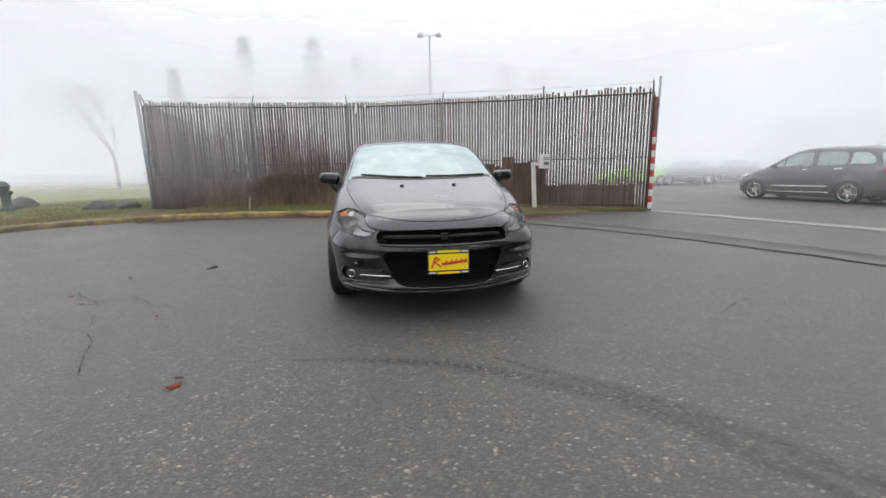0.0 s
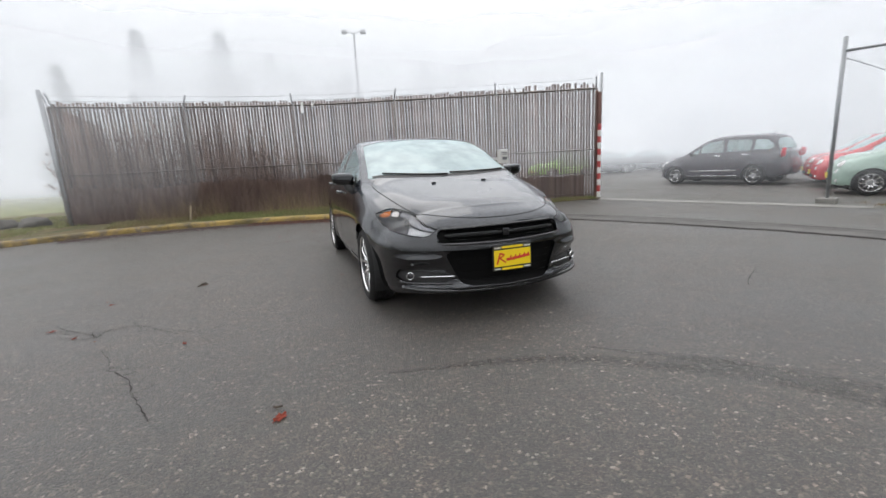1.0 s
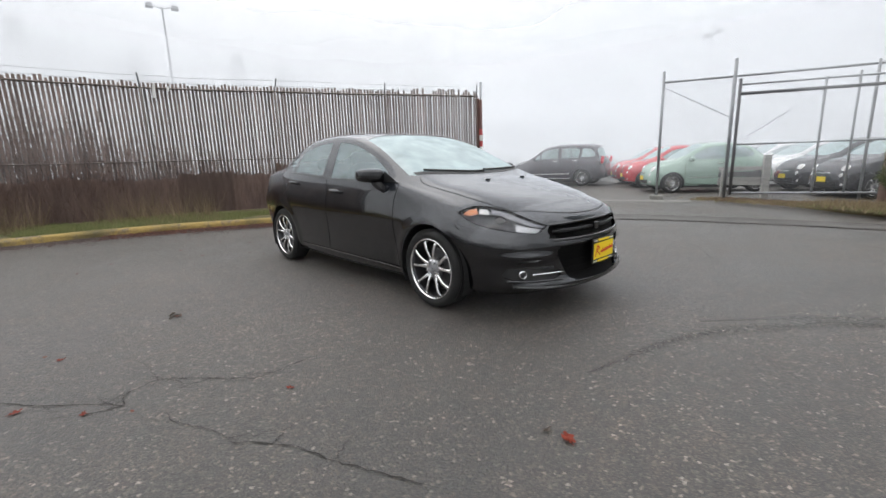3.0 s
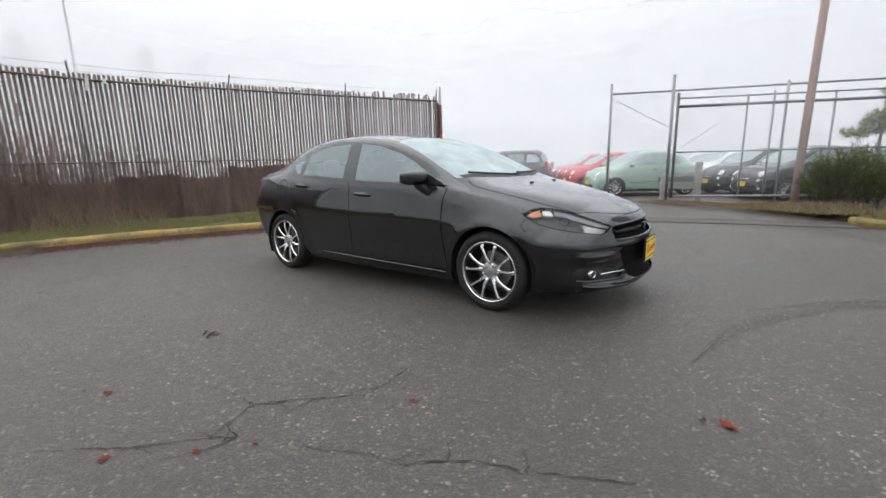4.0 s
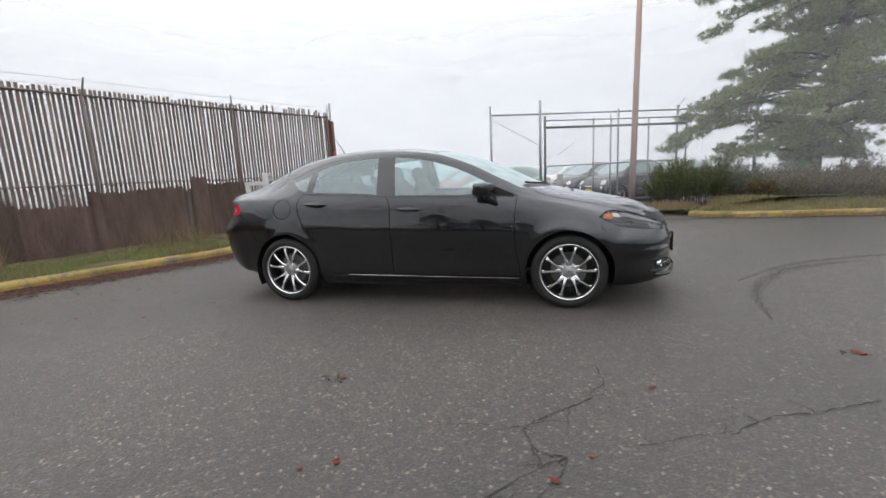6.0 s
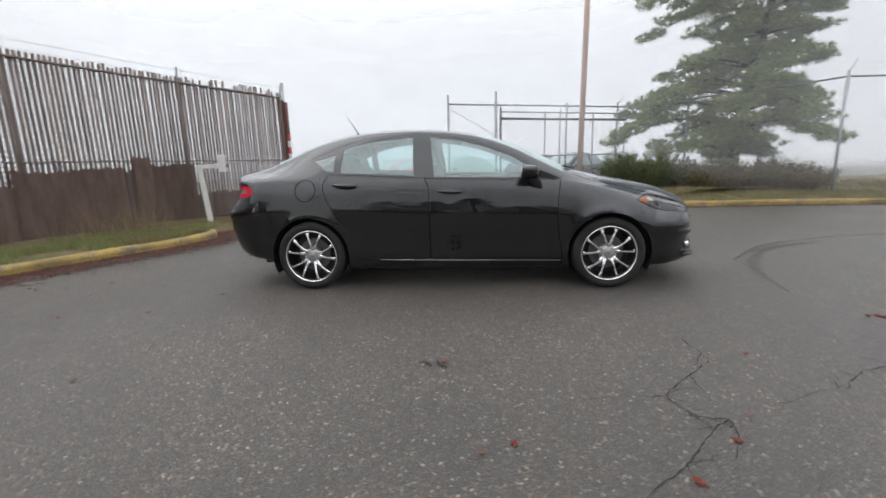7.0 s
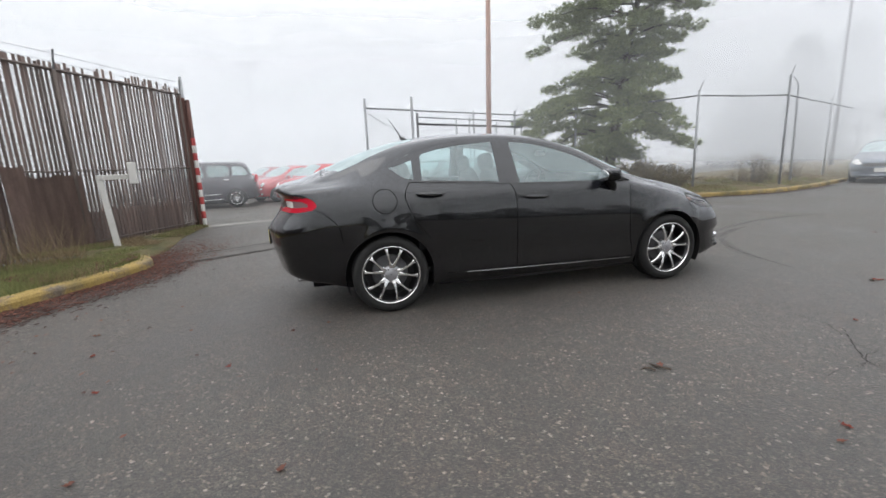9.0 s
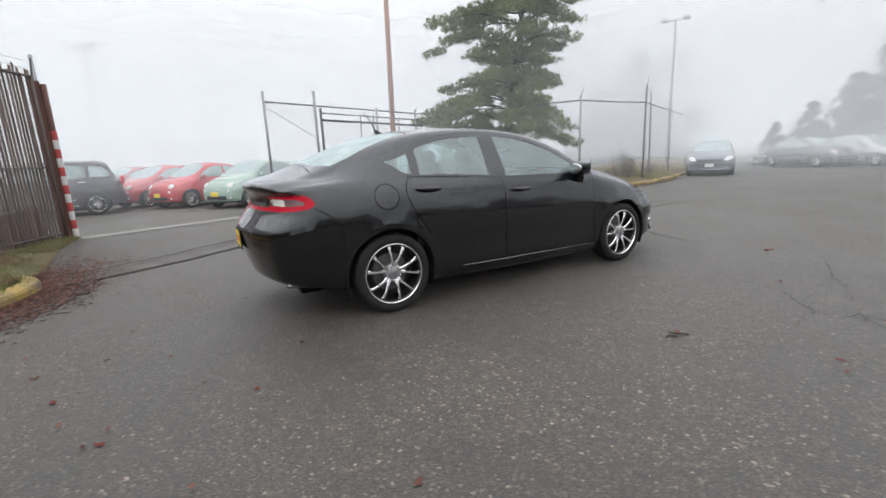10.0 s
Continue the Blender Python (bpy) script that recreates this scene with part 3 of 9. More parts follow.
def build_verge(name, line, side, depths, lift, label):
    """Soil and grass behind a kerb, swept along it."""
    n = strip_normals(line) * side
    verts, faces = [], []
    first = line[0] - (line[1] - line[0]) / np.linalg.norm(line[1] - line[0]) * 0.45
    line, n = np.vstack([first, line]), np.vstack([n[0], n])
    for i, (p, q) in enumerate(zip(line, n)):
        for d in depths:
            e = p + q * d
            z = float(ground_z(e[0], e[1])) - 0.02 if i == 0 else float(ground_z(e[0], e[1])) + verge_height(e) + lift(d) if d > 0.13 else float(ground_z(e[0], e[1])) + 0.112
            verts.append((e[0], e[1], z))
    m = len(depths)
    for i in range(len(line) - 1):
        for k in range(m - 1):
            f = (i * m + k, (i + 1) * m + k, (i + 1) * m + k + 1, i * m + k + 1)
            faces.append(f if side > 0 else f[::-1])
    return tagged(part_data(name, verts, faces, SOIL, smooth=True), label, "grass verge", kind="structure")


def verge_depths(far):
    return [0.12, 0.3, 0.5, 0.75, 1.0, 1.3, 1.6, 2.0, 2.4, 3.0, 4.0, *far]


build_verge("verge", KERB_LINE, 1, verge_depths([6, 9]), lambda d: 0.02 * min(d, 1.5), "soil verge with straw, moss and thin grass below the slat fence")
build_verge("verge", KERB_LINE_2, 1, verge_depths([5.5]), lambda d: 0.16 * min(d, 1.6), "low planted bank with dry grass below the pine")


def build_lawn():
    """The wide pale lawn beyond the fence corner."""
    ax, ay = np.linspace(-40, -9.3, 44), np.linspace(12.2, 44, 44)
    verts = [(x, y, 0.085 + 0.05 * noise.noise((x * 0.3, y * 0.3, 2.0)) + 0.012 * noise.noise((x * 2, y * 2, 6.0))) for x in ax for y in ay]
    faces = [(i * 44 + j, (i + 1) * 44 + j, (i + 1) * 44 + j + 1, i * 44 + j + 1) for i in range(43) for j in range(43)]
    return tagged(part_data("lawn", verts, faces, LAWN, smooth=True), "pale yellow-green winter lawn fading into the fog", "lawn", kind="structure")


build_lawn()


def build_wedge():
    """Trodden soil and moss between the kerb's end and the fence end."""
    edge_a = curve([(1.35, 10.75), (1.75, 10.55), (2.5, 10.75), (3.4, 11.05), (4.3, 11.25), (5.05, 11.38)], 6)
    edge_b = curve([(1.0, 12.9), (1.75, 12.75), (2.5, 12.55), (3.4, 12.4), (4.3, 12.2), (5.05, 12.0)], 6)
    verts, faces = [], []
    m = 9
    for a, b in zip(edge_a, edge_b):
        for k in range(m):
            e = a + (b - a) * (k / (m - 1))
            rise = 0.11 * max(0.0, 1 - (e[0] - 1.2) / 2.6) + 0.03
            verts.append((e[0], e[1], (0.006 if k == 0 else rise * min(1, k / 2.5) + 0.02 * noise.noise((e[0] * 2, e[1] * 2, 5)))))
    for i in range(len(edge_a) - 1):
        for k in range(m - 1):
            faces.append((i * m + k, (i + 1) * m + k, (i + 1) * m + k + 1, i * m + k + 1))
    return tagged(part_data("verge", verts, faces, SOIL, smooth=True), "trodden soil with moss and leaves beside the gateway", "soil", kind="structure")


build_wedge()


def flat_strip(name, pts, width, z, material, label, category, parent=None, wobble=0.0, kind="structure"):
    """A thin raised strip along the ground."""
    line = np.array(pts, float)
    n = strip_normals(line)
    verts, faces = [], []
    w = np.broadcast_to(np.asarray(width, float), (len(line),))
    for i, (p, q) in enumerate(zip(line, n)):
        j = wobble * noise.noise((p[0] * 3, p[1] * 3, 0.4))
        for s in (-0.5, 0.5):
            e = p + q * (s * w[i] + j)
            verts.append((e[0], e[1], float(ground_z(e[0], e[1])) + z + 0.006 * noise.noise((e[0] * 0.5, e[1] * 0.5, 3.1))))
    for i in range(len(line) - 1):
        faces.append((2 * i + 1, 2 * i, 2 * i + 2, 2 * i + 3))
    ob = part_data(name, verts, faces, material, parent)
    return tagged(ob, label, category, kind=kind)


# concrete sill of the sliding gate and the gutter seam in front of it
GATE_DIR = np.array([0.545, -0.838])
sill = [np.array([4.95, 11.62]) + GATE_DIR * s for s in np.linspace(0, 5.6, 12)]
flat_strip("gate_sill", sill, 0.42, 0.010, CONCRETE, "pale concrete strip under the sliding gate", "concrete strip", wobble=0.02)
seam = curve([(1.10, 10.25), (1.45, 9.70), (1.95, 9.08), (2.95, 8.20), (3.86, 7.13), (4.38, 6.36), (4.90, 5.58), (5.55, 4.2), (6.25, 2.6)], 8)
flat_strip("gutter", seam, 0.56, 0.006, APRON, "worn grey gutter strip across the gateway", "gutter", wobble=0.03)
for off, wide in ((0.30, 0.065), (-0.30, 0.07), (0.10, 0.025)):
    flat_strip("gutter_joint", [p + q * off for p, q in zip(seam, strip_normals(seam))], wide, 0.011, JOINT, "dark dirty joint along the gutter", "joint", wobble=0.04)

def chain_link(bm, a, b, z0, z1, mesh=0.11, r=0.0014):
    """Diamond wire between two posts."""
    a, b = Vector(a), Vector(b)
    d = b - a
    n = max(2, int(d.length / mesh))
    h = z1 - z0
    m = max(2, int(h / mesh))
    for i in range(-m, n + 1):
        for s in (1, -1):
            if s > 0:
                u0, v0, u1, v1 = i, 0, i + m, m
            else:
                u0, v0, u1, v1 = i, m, i + m, 0
            if u1 < 0 or u0 > n:
                continue
            if u0 < 0:
                v0 += (0 - u0) * s
                u0 = 0
            if u1 > n:
                v1 -= (u1 - n) * s
                u1 = n
            if u1 - u0 < 0.5:
                continue
            p = a + d * (u0 / n) + Vector((0, 0, z0 + h * v0 / m))
            q = a + d * (u1 / n) + Vector((0, 0, z0 + h * v1 / m))
            add_tube(bm, [p, q], r, 3, False)


# ---- slatted chain-link fence ----
FENCE_LINE = curve([(5.07, 11.56), (2.57, 12.12), (-0.05, 12.62), (-2.65, 12.95), (-5.3, 12.7), (-8.1, 12.1)], 12)
FENCE_SIDE = curve([(-8.1, 12.1), (-8.9, 14.5), (-9.7, 17.0)], 12)


def walk_line(line, step):
    """Points at even steps along a line, with the direction there."""
    seg = np.linalg.norm(np.diff(line, axis=0), axis=1)
    s = np.concatenate([[0], np.cumsum(seg)])
    out = []
    for d in np.arange(step / 2, s[-1], step):
        i = min(np.searchsorted(s, d) - 1, len(seg) - 1)
        t = (d - s[i]) / seg[i]
        out.append((line[i] + t * (line[i + 1] - line[i]), (line[i + 1] - line[i]) / seg[i], d))
    return out, s[-1]


def slat_mesh(h, w, t=0.006):
    """One privacy slat, a flat tube with a ragged, split top."""
    bm = bmesh.new()
    add_box(bm, (0, 0, h / 2), (w, t, h))
    me = bpy.data.meshes.new("slat")
    bm.to_mesh(me)
    bm.free()
    me.materials.append(SLAT)
    return me


RNG = random.Random(11)
SLAT_H = [2.86, 2.90, 2.93, 2.96, 2.99]
SLAT_MESHES = [slat_mesh(h, w) for h in SLAT_H for w in (0.046, 0.050)]


def build_slat_fence(name, line, label, post_gap, heights, step=0.075):
    pts, length = walk_line(line, step)
    fence = place_empty(name, pose(float(line[0][0]), float(line[0][1]), 0), label, "fence")
    base = Vector((float(line[0][0]), float(line[0][1]), 0))
    for p, d, s in pts:
        if RNG.random() < 0.0012:
            continue
        rag = RNG.random()
        k = heights(s / length, rag)
        ob = new("slat", SLAT_MESHES[2 * k + (RNG.random() < 0.6)])
        ob.parent = fence
        a = math.degrees(math.atan2(d[1], d[0])) + RNG.uniform(-2.5, 2.5)
        ob.matrix_basis = pose(p[0] - base.x, p[1] - base.y, 0.05, RNG.uniform(-0.3, 0.3), RNG.uniform(-0.12, 0.12), a)
    # chain-link behind the slats
    bm = bmesh.new()
    for p, q in zip(line[:-1:3], list(line[3::3]) + [line[-1]]):
        u = (q - p) / np.linalg.norm(q - p)
        ox, oy = -u[1] * 0.009, u[0] * 0.009
        chain_link(bm, (p[0] - base.x + ox, p[1] - base.y + oy, 0), (q[0] - base.x + ox, q[1] - base.y + oy, 0), 0.1, 2.86, 0.075, 0.0034)
    part("wire_mesh", bm, WIRE, fence)
    # rails and posts
    for z, r in ((2.87, 0.019), (1.32, 0.013), (0.14, 0.012)):
        bm = bmesh.new()
        nn = strip_normals(line)
        add_tube(bm, [(p[0] - base.x + q[0] * 0.04, p[1] - base.y + q[1] * 0.04, z + 0.012 * noise.noise((p[0], p[1], z))) for p, q in zip(line[::2], nn[::2])], r, 6)
        part("rail", bm, POST_BROWN, fence, smooth=True)
    # wire twists tied along the top rail
    bm = bmesh.new()
    for p, d, s in pts[::3]:
        add_box(bm, (p[0] - base.x, p[1] - base.y, 2.87 + RNG.uniform(-0.01, 0.01)), (0.035, 0.075, 0.05), 0, RNG.uniform(0, 90))
    tagged(part("tie_wire", bm, POST_BROWN, fence), kind="stuff")
    n_posts = max(1, round(length / post_gap))
    for i in range(n_posts + 1):
        s = length * i / n_posts
        k = min(range(len(pts)), key=lambda j: abs(pts[j][2] - s))
        p, d, _ = pts[k]
        bm = bmesh.new()
        x, y = p[0] - base.x, p[1] - base.y
        nx, ny = -d[1] * 0.05, d[0] * 0.05
        add_tube(bm, [(x + nx, y + ny, 0), (x + nx, y + ny, 2.86)], 0.029, 10)
        post = part("post", bm, POST_BROWN, fence, smooth=True)
        bm = bmesh.new()
        lean = RNG.uniform(-0.12, 0.12)
        add_tube(bm, [(x + nx, y + ny, 2.84), (x + nx + lean * d[0] - d[1] * 0.06, y + ny + lean * d[1] + d[0] * 0.06, 3.16)], 0.016, 6)
        part("barb_arm", bm, GALV_DARK, post)
    return fence, base


def front_heights(u, rag):
    if u < 0.17:
        return 4 if rag < 0.45 else 2 if rag < 0.8 else 0
    return 2 if rag < 0.7 else 3 if rag < 0.85 else 1


FENCE, FENCE_BASE = build_slat_fence("slat_fence", FENCE_LINE, "weathered brown chain-link fence filled with upright slats", 2.62, front_heights)
build_slat_fence("slat_fence", FENCE_SIDE, "weathered brown slatted chain-link fence running back from the corner", 2.6, lambda u, r: 1 if r < 0.7 else 0)


def barbed_wires(z_list, line, sag=0.03):
    bm = bmesh.new()
    for z in z_list:
        add_tube(bm, [(p[0], p[1], z + sag * noise.noise((p[0] * 0.8, p[1] * 0.8, z))) for p in line[::3]], 0.004, 4, False)
    return tagged(part("barbed_wire", bm, GALV_DARK), "thin strands of barbed wire strung above the slat fence", "wire")


barbed_wires((3.0, 3.12), FENCE_LINE)

# end posts of the fence: tall pipe, and the striped pole at the gateway
bm = bmesh.new()
add_tube(bm, [(0, 0, -0.05), (0, 0, 3.25)], 0.032, 10)
ob = tagged(part("gate_post", bm, GALV, None, smooth=True), "tall galvanised pipe post at the end of the slat fence", "post")
ob.matrix_world = pose(5.13, 11.54, 0, 0, 0.8, 0)
bm = bmesh.new()
add_tube(bm, [(0, 0, 0), (0, 0, 3.2)], 0.045, 10)
ob = tagged(part("corner_post", bm, GALV, None, smooth=True), "galvanised pipe post at the corner of the slat fence", "post")
ob.matrix_world = pose(-8.14, 12.02, 0.05, 0, -1.5, 0)

pole = place_empty("striped_pole", pose(5.06, 11.40, 0), "red and white striped marker pole fixed to the fence end", "marker pole")
bm = bmesh.new()
add_tube(bm, [(0, 0, 0), (0, 0, 2.75)], 0.042, 12)
part("pole", bm, RED_BROWN, pole, "brown weathered pipe", smooth=True)
bm = bmesh.new()
add_box(bm, (-0.035, 0.11, 1.40), (0.035, 0.15, 2.8), 0.006)
part("backing_plank", bm, RED_BROWN, pole, "red-brown plank")
for i in range(12):
    bm = bmesh.new()
    add_lathe(bm, [(0.044, 0.16 * i + 0.04), (0.046, 0.16 * i + 0.045), (0.046, 0.16 * i + 0.195), (0.044, 0.16 * i + 0.2)], 14, "Z")
    part("stripe", bm, RED_PAINT if i % 2 else WHITE_PAINT, pole, "faded red band" if i % 2 else "chalky white band", smooth=True)

bm = bmesh.new()
add_tube(bm, [(0, 0, -0.1), (0, 0, 2.95), (0.10, 0.12, 3.25)], [0.032, 0.030, 0.018], 8)
ob = tagged(part("fence_post", bm, GALV, None, smooth=True), "galvanised fence post with a bent top arm", "post")
ob.matrix_world = pose(8.95, -5.95, 0.3, 0, 1.5, 0)

# boards and rusty sheets leaning on the lower fence
def fence_board(s0, s1, h, label, tilt=2.0, off=-0.09):
    pts, length = walk_line(FENCE_LINE, 0.02)
    a = min(pts, key=lambda q: abs(q[2] - s0))[0]
    b = min(pts, key=lambda q: abs(q[2] - s1))[0]
    d = (b - a) / np.linalg.norm(b - a)
    mid = (a + b) / 2 + np.array([d[1], -d[0]]) * off
    w = float(np.linalg.norm(b - a))
    bm = bmesh.new()
    cols = max(2, int(w / 0.07))
    bot, top = [], []
    for i in range(cols + 1):
        x = -w / 2 + w * i / cols
        o = 0.010 * (i % 2)
        bot.append(bm.verts.new((x, o, 0)))
        top.append(bm.verts.new((x, o, h + RNG.uniform(-0.03, 0.03) + 0.035 * noise.noise((x * 2.2, s0, 1.5)))))
    for i in range(cols):
        bm.faces.new((bot[i], bot[i + 1], top[i + 1], top[i]))
    bmesh.ops.solidify(bm, geom=bm.faces[:], thickness=0.006)
    ob = tagged(part("fence_board", bm, BOARD), label, "board", "boards on the fence")
    ob.matrix_world = pose(float(mid[0]), float(mid[1]), 0.08, tilt, 0, math.degrees(math.atan2(d[1], d[0])))


for s0, s1, h, off in [(0.3, 2.62, 0.55, 0.09), (2.55, 3.45, 1.17, -0.085), (3.4, 3.72, 1.33, -0.10), (3.6, 4.0, 1.06, 0.09), (3.9, 4.75, 1.12, -0.08), (4.7, 5.5, 1.10, -0.10), (5.45, 6.6, 0.90, -0.08), (6.5, 7.6, 0.94, -0.10), (7.5, 9.1, 0.86, -0.08), (9.0, 10.8, 0.92, -0.10), (10.7, 12.2, 0.84, -0.08), (12.1, 13.6, 0.92, -0.10)]:
    fence_board(s0, s1, h, "rusty dark-brown ribbed sheet leaning on the slat fence", off=off)

# white post with a card reader box
rd = place_empty("reader_post", pose(2.16, 11.42, 0.08, 0, 0, -60), "white steel post with an arm and a small reader box", "post")
bm = bmesh.new()
add_box(bm, (0, 0, 0.56), (0.085, 0.085, 1.16), 0.006)
bmesh.ops.transform(bm, matrix=Matrix.Rotation(radians(-4), 4, "Y"), verts=bm.verts[:])
part("post", bm, WHITE_PAINT, rd)
bm = bmesh.new()
add_box(bm, (0.12, -0.02, 1.115), (0.46, 0.075, 0.075), 0.005)
part("arm", bm, WHITE_PAINT, rd)
bm = bmesh.new()
add_box(bm, (0.36, -0.02, 1.17), (0.12, 0.28, 0.33), 0.01, 0, 0.95)
box = part("reader_box", bm, WHITE_PAINT, rd)
bm = bmesh.new()
add_box(bm, (0.428, -0.02, 1.12), (0.008, 0.16, 0.07), 0.002)
part("keypad", bm, GALV_DARK, box, "grey keypad")
for zz, ww in ((1.26, 0.22), (1.22, 0.17)):
    bm = bmesh.new()
    add_box(bm, (0.427, -0.02, zz), (0.004, ww, 0.016))
    part("notice_bar", bm, GALV_DARK, box, "grey line of print")

# ---- open gate frame and chain-link fence by the lot ----
def build_gate():
    g1, g2 = Vector((8.18, 7.95, 0)), Vector((8.82, 6.60, 0))
    far = Vector((11.53, 2.81, 0))
    gz = -0.07
    fr = place_empty("gateway", pose(g1.x, g1.y, gz), "galvanised pipe frame of the gateway with a wire-mesh bay", "gate frame")

    def loc(p, z):
        return (p.x - g1.x, p.y - g1.y, z - gz)

    for p, top, r, mt in ((g1, 3.12, 0.034, GALV), (g2, 3.22, 0.040, GALV), (far, 3.0, 0.035, GALV), (Vector((10.35, 4.50, 0)), 2.95, 0.03, GALV)):
        bm = bmesh.new()
        add_tube(bm, [loc(p, -0.1), loc(p, top)], r, 8)
        part("post", bm, mt, fr, smooth=True)
    for a, b, z, r in ((g1, far, 2.86, 0.026),):
        bm = bmesh.new()
        add_tube(bm, [loc(a, z), loc(b, z)], r, 8)
        part("rail", bm, GALV, fr, smooth=True)
    bm = bmesh.new()
    add_tube(bm, [loc(g1, 2.75), loc(g2, 1.9)], 0.008, 5)
    part("brace", bm, GALV, fr)
    bm = bmesh.new()
    chain_link(bm, loc(g1, 0), loc(g2, 0), 0.05 - gz, 2.8 - gz)
    part("wire_mesh", bm, WIRE, fr)
    bm = bmesh.new()
    add_box(bm, (0, 0, 0.06), (0.32, 0.32, 0.14), 0.02, 30)
    part("footing", bm, CONCRETE, fr)
    # the rolled-back sliding gate
    sg = place_empty("sliding_gate", pose(g2.x, g2.y, gz), "sliding steel gate of pipe and wire mesh, rolled open", "gate")

    def sl(p, z):
        return (p.x - g2.x, p.y - g2.y, z - gz)

    d = (far - g2).normalized()
    a, b = g2 + d * 0.1 + Vector((-0.1, -0.07, 0)), g2 + d * 4.9 + Vector((-0.1, -0.07, 0))
    for z, r in ((2.62, 0.022), (2.42, 0.036), (1.28, 0.020), (0.14, 0.03)):
        bm = bmesh.new()
        add_tube(bm, [sl(a, z), sl(b, z)], r, 8)
        part("rail", bm, GALV_DARK if r > 0.03 else GALV, sg, smooth=True)
    for k, top in ((0.0, 2.75), (0.33, 2.66), (0.45, 2.72), (0.72, 2.66), (1.0, 2.66)):
        p = a.lerp(b, k)
        bm = bmesh.new()
        add_tube(bm, [sl(p, 0.1), sl(p, top)], 0.036 if k == 0 else 0.024, 8)
        part("upright", bm, GALV_DARK if k == 0 else GALV, sg, smooth=True)
    bm = bmesh.new()
    add_tube(bm, [sl(a, 1.3), sl(a.lerp(b, 0.33), 2.4)], 0.007, 5)
    part("brace", bm, GALV, sg)
    bm = bmesh.new()
    chain_link(bm, sl(a, 0), sl(b, 0), 0.15, 2.45, 0.12)
    part("wire_mesh", bm, WIRE, sg)


build_gate()


def chain_fence(name, pts, tops, label, z0=0.2, ztop=2.75, mesh=0.16):
    p0 = pts[0]
    fe = place_empty(name, pose(p0[0], p0[1], 0), label, "fence")
    for (x, y), top in zip(pts, tops):
        bm = bmesh.new()
        add_tube(bm, [(x - p0[0], y - p0[1], -0.1), (x - p0[0], y - p0[1], top)], 0.034, 8)
        post = part("post", bm, GALV, fe, smooth=True)
        bm = bmesh.new()
        add_tube(bm, [(x - p0[0], y - p0[1], top - 0.05), (x - p0[0] + 0.12, y - p0[1] - 0.2, top + 0.28)], 0.014, 5)
        part("barb_arm", bm, GALV, post)
    for (a, b) in zip(pts, pts[1:]):
        A = (a[0] - p0[0], a[1] - p0[1])
        B = (b[0] - p0[0], b[1] - p0[1])
        bm = bmesh.new()
        add_tube(bm, [(*A, ztop), ((A[0] + B[0]) / 2, (A[1] + B[1]) / 2, ztop - 0.02), (*B, ztop)], 0.022, 6)
        part("rail", bm, GALV_DARK, fe, smooth=True)
        bm = bmesh.new()
        chain_link(bm, (*A, 0), (*B, 0), z0, ztop, mesh, 0.0013)
        part("wire_mesh", bm, WIRE, fe)
        bm = bmesh.new()
        for z in (ztop + 0.16, ztop + 0.3):
            add_tube(bm, [(A[0] + 0.06, A[1] - 0.1, z), (B[0] + 0.06, B[1] - 0.1, z)], 0.003, 3, False)
        part("barbed_wire", bm, GALV_DARK, fe)
    return fe


chain_fence("chain_link_fence", [(11.53, 2.81), (10.4, 0.9), (7.75, -1.78), (8.27, -4.99)], [2.95, 2.95, 3.0, 3.45], "galvanised chain-link fence along the pine bank", 0.3, 2.85)
chain_fence("chain_link_fence", [(8.27, -4.99), (11.2, -9.3), (14.2, -13.7), (17.2, -18.1), (20.2, -22.5)], [3.4, 3.0, 3.0, 3.0, 3.0], "galvanised chain-link fence along the road in the fog", 0.2, 2.85, 0.3)
chain_fence("chain_link_fence", [(40, 2), (34, 14), (27, 26), (19, 36)], [2.4, 2.4, 2.4, 2.4], "low chain-link fence behind the car lot in the fog", 0.1, 2.3, 0.4)

def build_gate_bank():
    """Soil washed up along the gate, rising to the foot of the bushes."""
    front = curve([(6.55, 2.75), (7.15, 3.2), (7.5, 4.0), (8.3, 5.2), (8.75, 6.2), (8.42, 7.3)], 6)
    back = curve([(9.2, 2.2), (9.8, 3.2), (9.6, 4.6), (9.2, 5.6), (8.95, 6.4), (8.5, 7.4)], 6)
    verts, faces = [], []
    m = 10
    for i, (a, b) in enumerate(zip(front, back)):
        u = i / (len(front) - 1)
        for k in range(m):
            v = k / (m - 1)
            e = a + (b - a) * v
            rise = (0.17 * (1 - u) ** 2.0 + 0.012) * min(1.0, 4.0 * u) * min(1.0, 3.0 * v) * (1.0 if v < 0.8 else (1 - v) / 0.2)
            verts.append((e[0], e[1], float(ground_z(e[0], e[1])) + (-0.05 if k in (0, m - 1) or i in (0, len(front) - 1) else 0.006) + rise + 0.02 * min(1, 4 * v * (1 - v)) * noise.noise((e[0] * 2, e[1] * 2, 8))))
    for i in range(len(front) - 1):
        for k in range(m - 1):
            faces.append((i * m + k, (i + 1) * m + k, (i + 1) * m + k + 1, i * m + k + 1)[::-1])
    return tagged(part_data("verge", verts, faces, SOIL, smooth=True), "low bank of soil and straw along the gate", "soil", kind="structure")


build_gate_bank()

